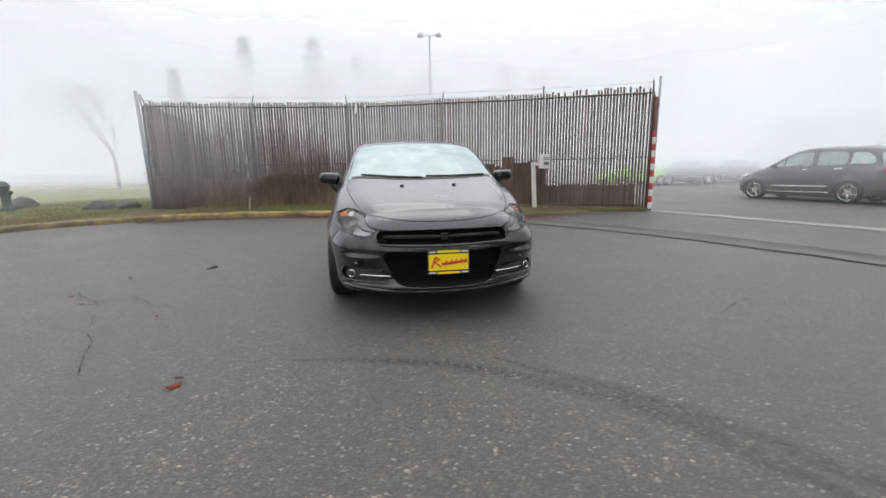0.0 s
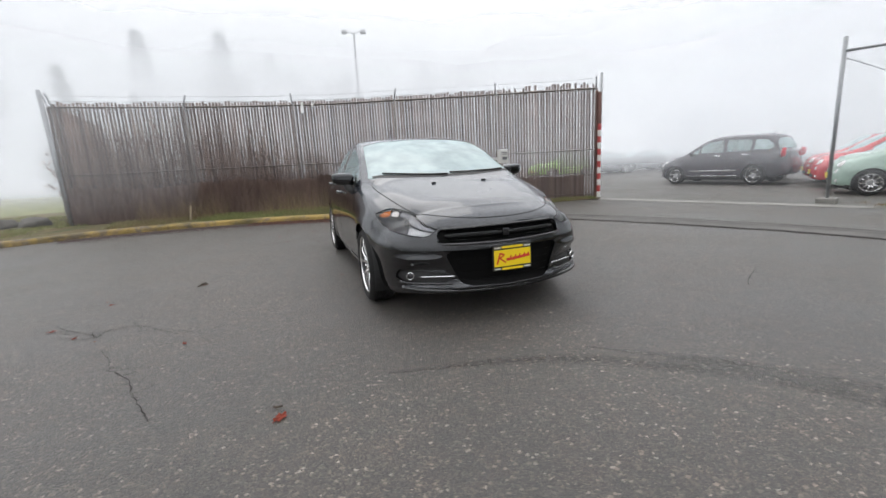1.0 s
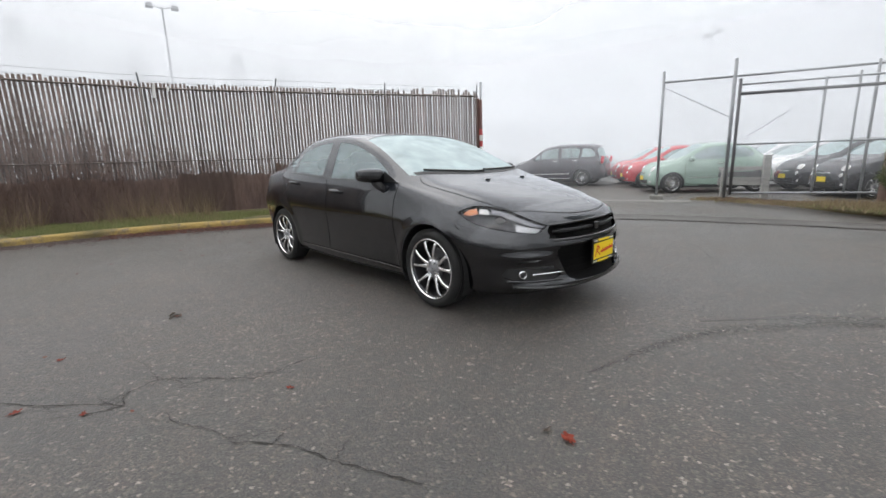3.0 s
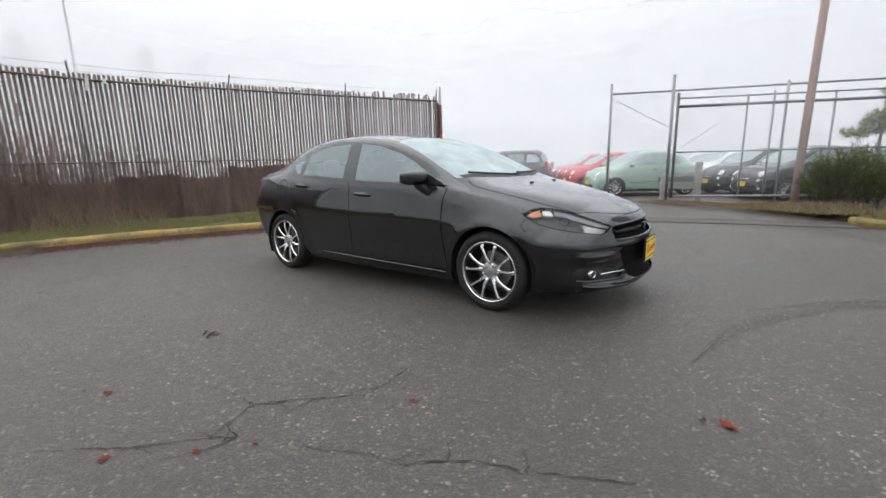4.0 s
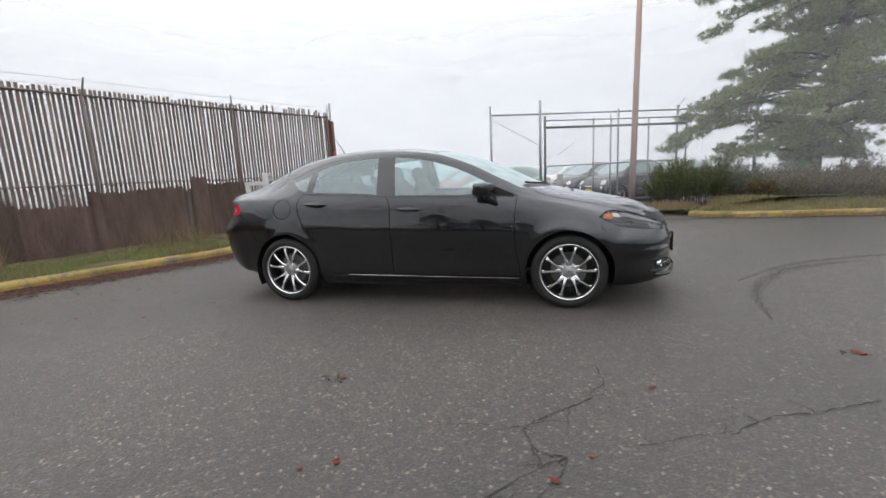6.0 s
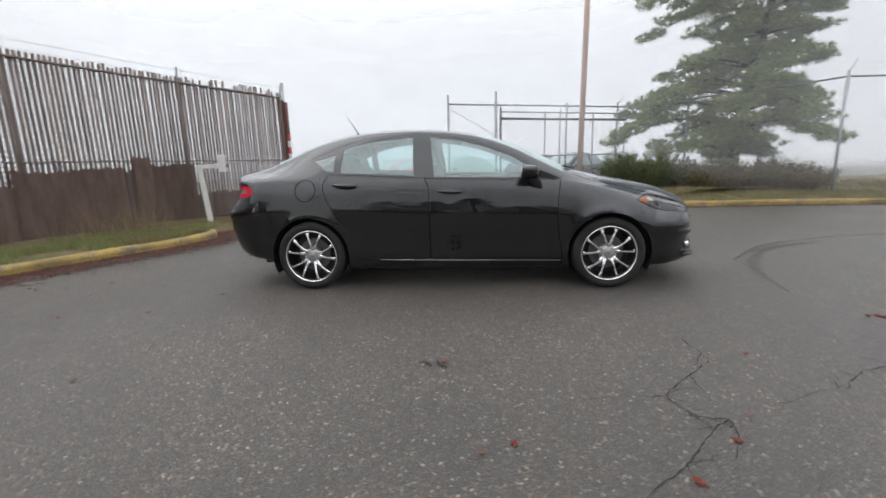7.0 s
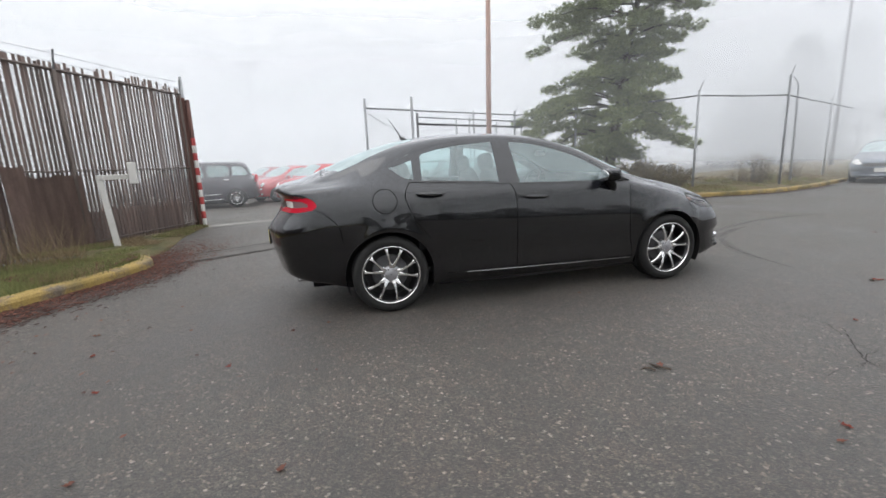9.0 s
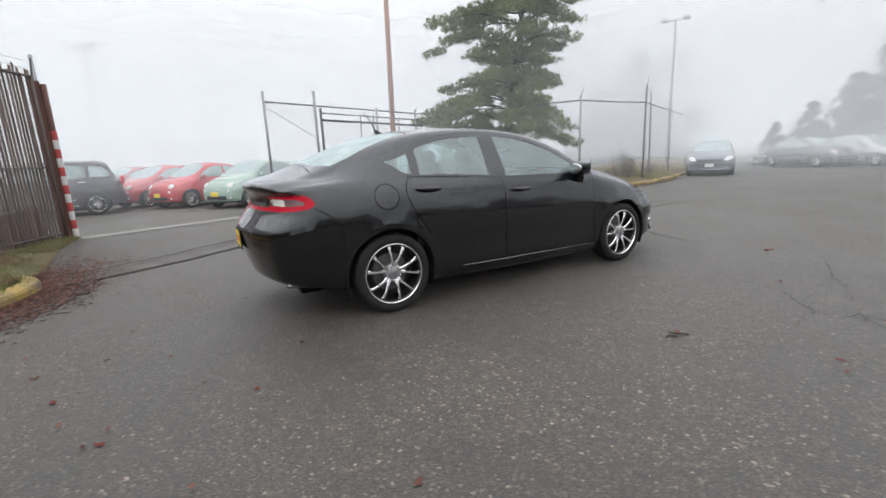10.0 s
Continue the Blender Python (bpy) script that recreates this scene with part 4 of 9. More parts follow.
# low wooden barrier behind the gate
ba = place_empty("barrier", pose(10.1, 6.25, -0.08, 0, 0, 130), "low weathered wooden barrier with a short post behind the gate", "barrier")
bm = bmesh.new()
add_box(bm, (0, 0, 0.54), (0.15, 0.15, 1.10), 0.012)
part("post", bm, GREY_WOOD, ba)
for z, h, y in ((0.76, 0.10, -0.10), (0.62, 0.14, -0.085), (0.44, 0.20, -0.10)):
    bm = bmesh.new()
    add_box(bm, (0.45, y, z), (1.15, 0.035, h), 0.006)
    part("board", bm, GALV_DARK if h == 0.14 else GREY_WOOD, ba, "dark panel" if h == 0.14 else "")
bm = bmesh.new()
add_box(bm, (0.92, 0, 0.36), (0.12, 0.12, 0.76), 0.01)
part("post", bm, GREY_WOOD, ba)

# ---- poles ----
bm = bmesh.new()
add_tube(bm, [(0, 0, -0.2), (0, 0, 5), (0, 0, 10)], [0.09, 0.08, 0.065], 14)
up = tagged(part("utility_pole", bm, POLE_WOOD, None, smooth=True), "tall reddish-brown wooden utility pole", "pole")
up.matrix_world = pose(10.05, 4.05, -0.05, 0.8, 1.2, 0)


def lamp_post(x, y, h, rz, label):
    lp = place_empty("lamp_post", pose(x, y, float(ground_z(x, y)), 0, 0, rz), label, "lamp post")
    bm = bmesh.new()
    add_tube(bm, [(0, 0, 0), (0, 0, h * 0.5), (0, 0, h)], [0.10, 0.075, 0.05], 10)
    part("pole", bm, GALV_DARK, lp, smooth=True)
    for s in (-1, 1):
        bm = bmesh.new()
        add_tube(bm, [(0, 0, h - 0.1), (s * 0.35, 0, h + 0.02), (s * 0.5, 0, h + 0.04)], 0.03, 6)
        arm = part("arm", bm, GALV, lp, smooth=True)
        bm = bmesh.new()
        add_box(bm, (s * 0.62, -0.05, h + 0.02), (0.38, 0.5, 0.20), 0.04, 0, 0.8)
        part("lamp_head", bm, GALV_DARK, arm)


lamp_post(-1.45, 32.3, 10.1, 0, "tall twin-headed lamp post behind the slat fence in the fog")
lamp_post(33.9, 20.0, 9.9, 60, "tall twin-headed lamp post behind the car lot in the fog")
lamp_post(18.25, -16.6, 9.2, 35, "tall lamp post beside the road in the fog")

# ---- distant warehouse ----
wh = place_empty("warehouse", pose(65.6, 38.9, 0, 0, 0, -27.3), "long low grey warehouse almost lost in the fog", "building")
bm = bmesh.new()
add_box(bm, (0, 0, 2.6), (65, 20, 5.2))
part("wall", bm, WALL_FAR, wh)
bm = bmesh.new()
add_box(bm, (0, 0, 5.35), (65.6, 20.6, 0.3), 0.08)
part("roof", bm, ROOF_FAR, wh)
for i in range(7):
    bm = bmesh.new()
    add_box(bm, (-27 + i * 9, -10.05, 1.9), (3.6, 0.14, 3.4), 0.03)
    part("dock_door", bm, ROOF_FAR, wh, "grey roller door")

# ---- fog banks standing round the yard ----
def fog_bank(radius, density, seed):
    height = (0.95 if radius < 20 else 0.43) * radius
    bm = bmesh.new()
    n = 96
    lo = [bm.verts.new((radius * math.cos(2 * math.pi * k / n), radius * math.sin(2 * math.pi * k / n), -0.3)) for k in range(n)]
    hi = [bm.verts.new((v.co.x * 1.02, v.co.y * 1.02, height)) for v in lo]
    for k in range(n):
        bm.faces.new((lo[k], lo[(k + 1) % n], hi[(k + 1) % n], hi[k]))
    ob = part("fog_bank", bm, fog_material("fog", density, seed, radius), smooth=True)
    ob.matrix_world = pose(0.5, 6.0, 0)
    ob.visible_shadow = False
    return tagged(ob, "drifting pale grey fog round the yard", "fog", kind="structure")


for i, (r, dens) in enumerate([(8.8, 0.13), (14.4, 0.14), (17.5, 0.10), (22, 0.36), (30, 0.36), (40, 0.42), (48, 0.60)]):
    fog_bank(r, dens, i * 3.7)
scene.cycles.transparent_max_bounces = 24

# ---- cars ----
class Shell:
    """The outer skin of a car, lofted from sections along its length. x runs forwards from the front axle, y to its left."""

    def __init__(self, spec, n_len, n_side):
        self.s = {k: smooth_fn(v) for k, v in spec.items() if isinstance(v, list)}
        self.spec = spec
        x0, x1 = spec["body"]
        xs = np.linspace(x0, x1, n_len)
        rings = [self.ring(x, n_side) for x in xs]
        front, rear = self.cap(rings[-1], 1), self.cap(rings[0], -1)
        grid = [*rear[::-1], *rings, *front]
        self.grid = np.array(grid)
        m = self.grid.shape[1]
        bm = bmesh.new()
        vs = [[bm.verts.new(p) for p in ring] for ring in grid]
        for a, b in zip(vs, vs[1:]):
            for k in range(m):
                bm.faces.new((a[k], b[k], b[(k + 1) % m], a[(k + 1) % m]))
        for ring, flip in ((vs[0], False), (vs[-1], True)):
            bm.faces.new(ring[::-1] if flip else ring)
        bmesh.ops.remove_doubles(bm, verts=bm.verts[:], dist=0.0004)
        bmesh.ops.recalc_face_normals(bm, faces=bm.faces[:])
        self.bm = bm

    def ring(self, x, n):
        f = {k: float(fn(x)) for k, fn in self.s.items() if k not in ("nose", "tail")}
        zs, ws, zm, wm, zb, wb, zr, wr, zc = (f[k] for k in ("zs", "ws", "zm", "wm", "zb", "wb", "zr", "wr", "zc"))
        gh = min(1.0, max(0.0, (zr - zb) / 0.3))
        lo = zs + 0.07
        pts = [(0, zs), (0.5 * ws, zs), (ws - 0.05, zs), (ws, lo), (ws + 0.55 * (wm - ws), lo + 0.45 * (zm - lo)), (wm, zm),
               (wm + 0.22 * (wb - wm), zm + 0.42 * (zb - zm)), (wm + 0.62 * (wb - wm), zm + 0.80 * (zb - zm)), (wb, zb),
               (wb + 0.5 * (wr - wb) + 0.012 * gh, zb + 0.5 * (zr - zb)), (wr, zr), (0.90 * wr, zr + 0.42 * (zc - zr)), (0.62 * wr, zr + 0.80 * (zc - zr)), (0.3 * wr, zr + 0.955 * (zc - zr)), (0, zc)]
        steps = [2, 3, n // 3, n // 2, n, n // 2, n // 3, n // 3, n, n, n // 3, n // 2, n // 2, n // 2]
        p = np.array(pts, float)
        pp = np.vstack([[-p[1][0], p[1][1]], p, [-p[-2][0], p[-2][1]]])
        half = []
        for i in range(1, len(pp) - 2):
            a, b, c, d = pp[i - 1:i + 3]
            ta, tb, tc = (max(np.linalg.norm(v), 1e-6) ** 0.5 for v in (b - a, c - b, d - c))
            m1 = (c - b) + tb * ((b - a) / ta - (c - a) / (ta + tb))
            m2 = (c - b) + tb * ((d - c) / tc - (d - b) / (tb + tc))
            for k in range(steps[i - 1]):
                t = k / steps[i - 1]
                half.append((2 * t ** 3 - 3 * t ** 2 + 1) * b + (t ** 3 - 2 * t ** 2 + t) * m1 + (-2 * t ** 3 + 3 * t ** 2) * c + (t ** 3 - t ** 2) * m2)
        half.append(p[-1])
        half = np.array(half)
        flare = self.spec.get("flare", 0.0)
        out = []
        for y, z in half:
            bump = 0
            for ax in self.spec["axles"]:
                d = math.hypot(x - ax, z - self.spec["hub"])
                bump += flare * math.exp(-((d - self.spec["arch"] - 0.015) / 0.055) ** 2) * (1 if y > 0.6 * wm else 0)
            out.append((self.bowed(x, y), y + bump, z))
        out = np.array(out)
        other = out[-2:0:-1] * np.array([1, -1, 1])
        return np.vstack([out, other])

    def bowed(self, x, y):
        bf, br = self.spec["bow"]
        x0, x1 = self.spec["body"]
        q = (abs(y) / 0.9) ** 2.2
        kf = min(1, max(0, (x - (x1 - 0.9)) / 0.9)) ** 2
        kr = min(1, max(0, ((x0 + 0.9) - x) / 0.9)) ** 2
        return x - bf * kf * q + br * kr * q

    def cap(self, ring, side):
        fn = self.s["nose" if side > 0 else "tail"]
        zmid = 0.5 * (ring[:, 2].max() + ring[:, 2].min())
        bow = self.spec["bow"][0 if side > 0 else 1]
        out = []
        for k in (0.992, 0.98, 0.965, 0.945, 0.92, 0.89, 0.855, 0.81, 0.76, 0.70, 0.63, 0.55, 0.46, 0.37, 0.28, 0.2, 0.12, 0.05):
            q = min(1, (1 - k) / 0.19)
            ease = math.sqrt(1 - (1 - q) ** 2)
            new_ring = []
            for x, y, z in ring:
                Y, Z = y * k, zmid + (z - zmid) * k
                xn = float(fn(Z)) - side * bow * (abs(Y) / 0.9) ** 2.2
                if side > 0 and "ledge" in self.spec:
                    g = min(1.0, max(0.0, (abs(Y) - 0.45) / 0.12))
                    xn += g * (0.026 * math.exp(-((Z - 0.475) / 0.028) ** 2) - 0.016 * math.exp(-((Z - 0.405) / 0.035) ** 2))
                    xn += 0.030 * math.exp(-((Z - 0.262) / 0.022) ** 2)
                new_ring.append((x + (xn - x) * ease, Y, Z))
            out.append(np.array(new_ring))
        return out

    def cut(self, fn):
        """Cuts the skin along fn(x, |y|, z) = 0."""
        bm = self.bm
        bm.verts.ensure_lookup_table()
        co = np.array([v.co[:] for v in bm.verts])
        val = fn(co[:, 0], np.abs(co[:, 1]), co[:, 2])
        val = np.where(np.abs(val) < 1e-5, 1e-5, val)
        bm.verts.index_update()
        fresh = set()
        for e in list(bm.edges):
            a, b = e.verts
            if a in fresh or b in fresh:
                continue
            va, vb = val[a.index], val[b.index]
            if va * vb < 0:
                _, v = bmesh.utils.edge_split(e, a, float(va / (va - vb)))
                fresh.add(v)
        faces = {f for v in fresh for f in v.link_faces}
        for f in faces:
            mine = [v for v in f.verts if v in fresh]
            if len(mine) == 2 and not any(mine[1] in e.verts for e in mine[0].link_edges):
                bmesh.utils.face_split(f, mine[0], mine[1])

    def sort(self, rules):
        """Gives each face the name of the first rule whose function is below zero at its middle."""
        self.bm.faces.ensure_lookup_table()
        c = np.array([f.calc_center_median()[:] for f in self.bm.faces])
        names = np.full(len(c), "", dtype=object)
        for name, fn in rules:
            v = fn(c[:, 0], c[:, 1], c[:, 2])
            names[(names == "") & (v < 0)] = name
        self.bm.normal_update()
        out = {}
        for f, n in zip(self.bm.faces, names):
            out.setdefault(n, []).append(f)
        return out

    def emit(self, faces, name, material, parent, label="", inset=0.0, solid=0.0):
        ids, verts, normals, polys = {}, [], [], []
        for f in faces:
            poly = []
            for v in f.verts:
                if v not in ids:
                    ids[v] = len(verts)
                    verts.append((v.co - v.normal * inset)[:])
                    normals.append(v.normal[:])
                poly.append(ids[v])
            polys.append(poly)
        return part_data(name, verts, polys, material, parent, label, True, normals)


def build_wheel(parent, x, y, hub, r_tyre, r_rim, spokes=10, width=0.21, face=ALLOY, name="wheel", twin=True):
    """Tyre, rim with paired spokes, hub and brake disc. y < 0: right side."""
    s = 1 if y > 0 else -1
    wheel = place_empty(name, Matrix.Identity(4), "", "")
    wheel.parent = parent
    wheel.matrix_basis = pose(x, y, hub, 0, RNG.uniform(0, 360), 0 if s > 0 else 180)
    w = width
    bm = bmesh.new()
    prof = [(r_rim - 0.004, -w * 0.44), (r_rim + 0.02, -w * 0.49), (r_rim + 0.5 * (r_tyre - r_rim), -w * 0.52), (r_tyre - 0.02, -w * 0.46), (r_tyre - 0.004, -w * 0.38)]
    for k in range(-3, 4):
        c = w * 0.1 * k
        prof += [(r_tyre, c - w * 0.04), (r_tyre, c + w * 0.04)]
        if k < 3:
            prof += [(r_tyre - 0.007, c + w * 0.045), (r_tyre - 0.007, c + w * 0.055)]
    prof += [(r_tyre - 0.004, w * 0.38), (r_tyre - 0.02, w * 0.46), (r_rim + 0.5 * (r_tyre - r_rim), w * 0.52), (r_rim + 0.02, w * 0.49), (r_rim - 0.004, w * 0.44)]
    add_lathe(bm, prof, 48)
    part("tyre", bm, RUBBER, wheel, smooth=True)
    bm = bmesh.new()
    add_lathe(bm, [(r_rim + 0.004, w * 0.40), (r_rim + 0.005, w * 0.455), (r_rim, w * 0.470), (r_rim - 0.005, w * 0.462), (r_rim - 0.008, w * 0.42)], 48)
    rim = part("rim", bm, face, wheel, smooth=True)
    bm = bmesh.new()
    add_lathe(bm, [(r_rim - 0.012, -w * 0.44), (r_rim + 0.003, w * 0.41), (r_rim - 0.009, w * 0.42), (r_rim - 0.018, w * 0.30), (r_rim - 0.035, -w * 0.4)], 48)
    part("rim_barrel", bm, ALLOY_DARK, wheel, smooth=True)
    # dish and brake behind the spokes
    bm = bmesh.new()
    add_lathe(bm, [(0.01, -0.005), (r_rim * 0.62, -0.005), (r_rim * 0.64, -0.012), (r_rim * 0.64, -0.03), (0.01, -0.03)], 32)
    part("brake_disc", bm, GALV_DARK, wheel, "dull steel brake disc", smooth=False)
    bm = bmesh.new()
    add_lathe(bm, [(0.01, -0.05), (r_rim - 0.03, -0.05), (r_rim - 0.03, -0.07), (0.01, -0.07)], 32)
    part("backing_plate", bm, SATIN_BLACK, wheel)
    for i in range(spokes):
        if twin:
            a = 2 * math.pi * (i // 2) / (spokes / 2)
            da = (1 if i % 2 else -1)
            a0, a1 = a + da * 0.13, a + da * 0.285
        else:
            a0 = a1 = 2 * math.pi * i / spokes
        bm = bmesh.new()
        cols = []
        for t, wd, dep in ((0.0, 0.040, 0.0), (0.18, 0.034, 0.008), (0.36, 0.023, 0.013), (0.65, 0.021, 0.015), (0.88, 0.024, 0.008), (1.0, 0.036, 0.0)):
            r = 0.045 + (r_rim - 0.018 - 0.045) * t
            ang = a0 + (a1 - a0) * min(1.0, t * 1.25) ** 0.7
            dx, dz = math.cos(ang), math.sin(ang)
            nx, nz = -dz, dx
            yy = w * 0.30 + dep + 0.02 * t
            cols.append([bm.verts.new((dx * r + nx * o, yy - q, dz * r + nz * o)) for o, q in ((-wd * 0.5, 0.032), (-wd * 0.5, 0.006), (-wd * 0.3, 0.0), (wd * 0.3, 0.0), (wd * 0.5, 0.006), (wd * 0.5, 0.032))])
        for p, q in zip(cols, cols[1:]):
            for k in range(5):
                bm.faces.new((p[k], p[k + 1], q[k + 1], q[k]))
        bmesh.ops.recalc_face_normals(bm, faces=bm.faces[:])
        part("spoke", bm, face, rim, smooth=False)
    bm = bmesh.new()
    add_lathe(bm, [(0.005, w * 0.345), (0.028, w * 0.345), (0.034, w * 0.325), (0.066, w * 0.31), (0.078, w * 0.28), (0.08, w * 0.10)], 24)
    part("hub", bm, LAMP_SILVER, rim, smooth=True)
    for i in range(5):
        a = 2 * math.pi * (i + 0.5) / 5
        bm = bmesh.new()
        add_lathe(bm, [(0.001, 0.026), (0.007, 0.026), (0.0095, 0.02), (0.0095, 0.0)], 8)
        bmesh.ops.transform(bm, matrix=Matrix.Translation((0.053 * math.cos(a), w * 0.31, 0.053 * math.sin(a))), verts=bm.verts[:])
        part("lug_nut", bm, CHROME, rim)
    return wheel


def arch_liner(parent, x, hub, r, y0, y1):
    n = 24
    for s in (1, -1):
        bm = bmesh.new()
        prev = None
        for k in range(n + 1):
            a = math.radians(-25 + 230 * k / n)
            c = [bm.verts.new((x + r * math.cos(a), s * y, hub + r * math.sin(a))) for y in (y0, y1)]
            if prev:
                bm.faces.new((prev[0], prev[1], c[1], c[0]))
            prev = c
        ring = [bm.verts.new((x + r * math.cos(math.radians(-25 + 230 * k / n)), s * y0, hub + r * math.sin(math.radians(-25 + 230 * k / n)))) for k in range(n + 1)]
        bm.faces.new(ring)
        part("wheel_arch", bm, SATIN_BLACK, parent)


SEDAN = {
    "body": (-3.42, 0.70), "bow": (0.36, 0.26), "ledge": True, "axles": (0.0, -2.703), "hub": 0.318, "arch": 0.362, "flare": 0.014,
    "zc": [(-3.42, 1.112), (-3.3, 1.155), (-3.1, 1.235), (-2.9, 1.312), (-2.6, 1.405), (-2.3, 1.458), (-2.0, 1.478), (-1.75, 1.476), (-1.4, 1.453), (-1.1, 1.405), (-0.8, 1.315), (-0.5, 1.185), (-0.25, 1.066), (-0.08, 1.010), (0.1, 0.974), (0.4, 0.911), (0.6, 0.864), (0.70, 0.828)],
    "zr": [(-3.42, 1.078), (-3.2, 1.098), (-3.05, 1.14), (-2.9, 1.20), (-2.6, 1.312), (-2.3, 1.386), (-1.9, 1.422), (-1.5, 1.412), (-1.15, 1.356), (-0.85, 1.254), (-0.6, 1.128), (-0.38, 1.022), (-0.2, 0.968), (0.0, 0.930), (0.3, 0.872), (0.6, 0.806), (0.70, 0.775)],
    "wr": [(-3.42, 0.62), (-3.1, 0.625), (-2.9, 0.625), (-2.6, 0.620), (-2.2, 0.622), (-1.5, 0.638), (-1.15, 0.658), (-0.85, 0.690), (-0.6, 0.722), (-0.38, 0.752), (-0.2, 0.742), (0.0, 0.71), (0.3, 0.655), (0.6, 0.585), (0.70, 0.555)],
    "zb": [(-3.42, 1.025), (-3.1, 1.042), (-2.7, 1.048), (-2.3, 1.035), (-1.8, 1.012), (-1.3, 0.992), (-0.8, 0.975), (-0.4, 0.955), (-0.1, 0.900), (0.3, 0.815), (0.6, 0.742), (0.70, 0.715)],
    "wb": [(-3.42, 0.755), (-3.1, 0.785), (-2.7, 0.815), (-2.2, 0.838), (-1.5, 0.848), (-0.8, 0.842), (-0.4, 0.832), (0.0, 0.812), (0.3, 0.785), (0.6, 0.735), (0.70, 0.71)],
    "zm": [(-3.42, 0.74), (-2.7, 0.76), (-1.5, 0.70), (-0.4, 0.66), (0.3, 0.62), (0.70, 0.56)],
    "wm": [(-3.42, 0.85), (-3.0, 0.890), (-2.5, 0.908), (-1.5, 0.902), (-0.5, 0.898), (0.0, 0.905), (0.4, 0.892), (0.70, 0.86)],
    "zs": [(-3.42, 0.27), (-3.1, 0.215), (-2.3, 0.185), (-0.4, 0.175), (0.4, 0.19), (0.70, 0.185)],
    "ws": [(-3.42, 0.78), (-3.0, 0.83), (-2.4, 0.862), (-0.4, 0.858), (0.3, 0.845), (0.70, 0.82)],
    "nose": [(0.15, 0.86), (0.20, 0.915), (0.26, 0.952), (0.34, 0.948), (0.46, 0.942), (0.55, 0.948), (0.60, 0.93), (0.66, 0.905), (0.72, 0.875), (0.77, 0.82), (0.82, 0.73)],
    "tail": [(0.22, -3.50), (0.30, -3.60), (0.45, -3.665), (0.62, -3.70), (0.72, -3.70), (0.78, -3.655), (0.86, -3.60), (0.96, -3.585), (1.04, -3.625), (1.075, -3.61), (1.12, -3.46)],
}

DLO = curve([(-0.40, 0.985), (-0.60, 1.075), (-0.80, 1.185), (-1.0, 1.272), (-1.3, 1.358), (-1.6, 1.398), (-1.9, 1.402), (-2.15, 1.378), (-2.38, 1.325), (-2.55, 1.262), (-2.70, 1.195), (-2.60, 1.125), (-2.50, 1.068)], 4).tolist() + [(-2.2, 1.052), (-1.7, 1.022), (-1.2, 1.0), (-0.8, 0.985)]
GLASS_F = curve([(-0.545, 1.002), (-0.66, 1.078), (-0.80, 1.158), (-1.0, 1.248), (-1.3, 1.336), (-1.575, 1.374)], 4).tolist() + [(-1.535, 1.02), (-1.2, 1.012), (-0.9, 1.005)]
GLASS_R = [(-1.725, 1.038)] + curve([(-1.735, 1.376), (-2.0, 1.362), (-2.2, 1.332), (-2.36, 1.292)], 4).tolist() + [(-2.385, 1.275), (-2.395, 1.075), (-2.1, 1.062)]
GLASS_Q = [(-2.465, 1.085), (-2.46, 1.245), (-2.54, 1.215), (-2.655, 1.188), (-2.58, 1.13), (-2.52, 1.09)]
DOOR_F = [(-0.425, 0.99), (-0.45, 0.80), (-0.44, 0.55), (-0.40, 0.275), (-1.585, 0.285), (-1.588, 0.91), (-1.62, 1.02), (-1.66, 1.42), (-1.3, 1.41), (-0.9, 1.28), (-0.6, 1.12)]
DOOR_R = [(-1.66, 1.42), (-1.62, 1.02), (-1.588, 0.91), (-1.585, 0.285), (-2.22, 0.285), (-2.30, 0.50), (-2.40, 0.66), (-2.49, 0.78), (-2.545, 0.92), (-2.54, 1.0), (-2.50, 1.07), (-2.45, 1.30), (-2.3, 1.38), (-2.0, 1.43)]
HOOD = [(-0.20, 0.0), (-0.22, 0.35), (-0.30, 0.66), (-0.22, 0.735), (0.0, 0.715), (0.25, 0.665), (0.45, 0.61), (0.62, 0.53), (0.74, 0.42), (0.81, 0.29), (0.845, 0.14), (0.852, 0.0)]


def lamp_u(x, y):
    """The way along a head lamp, from its outer to its inner end."""
    return (x - 0.304) * 0.822 + (0.833 - y) * 0.569


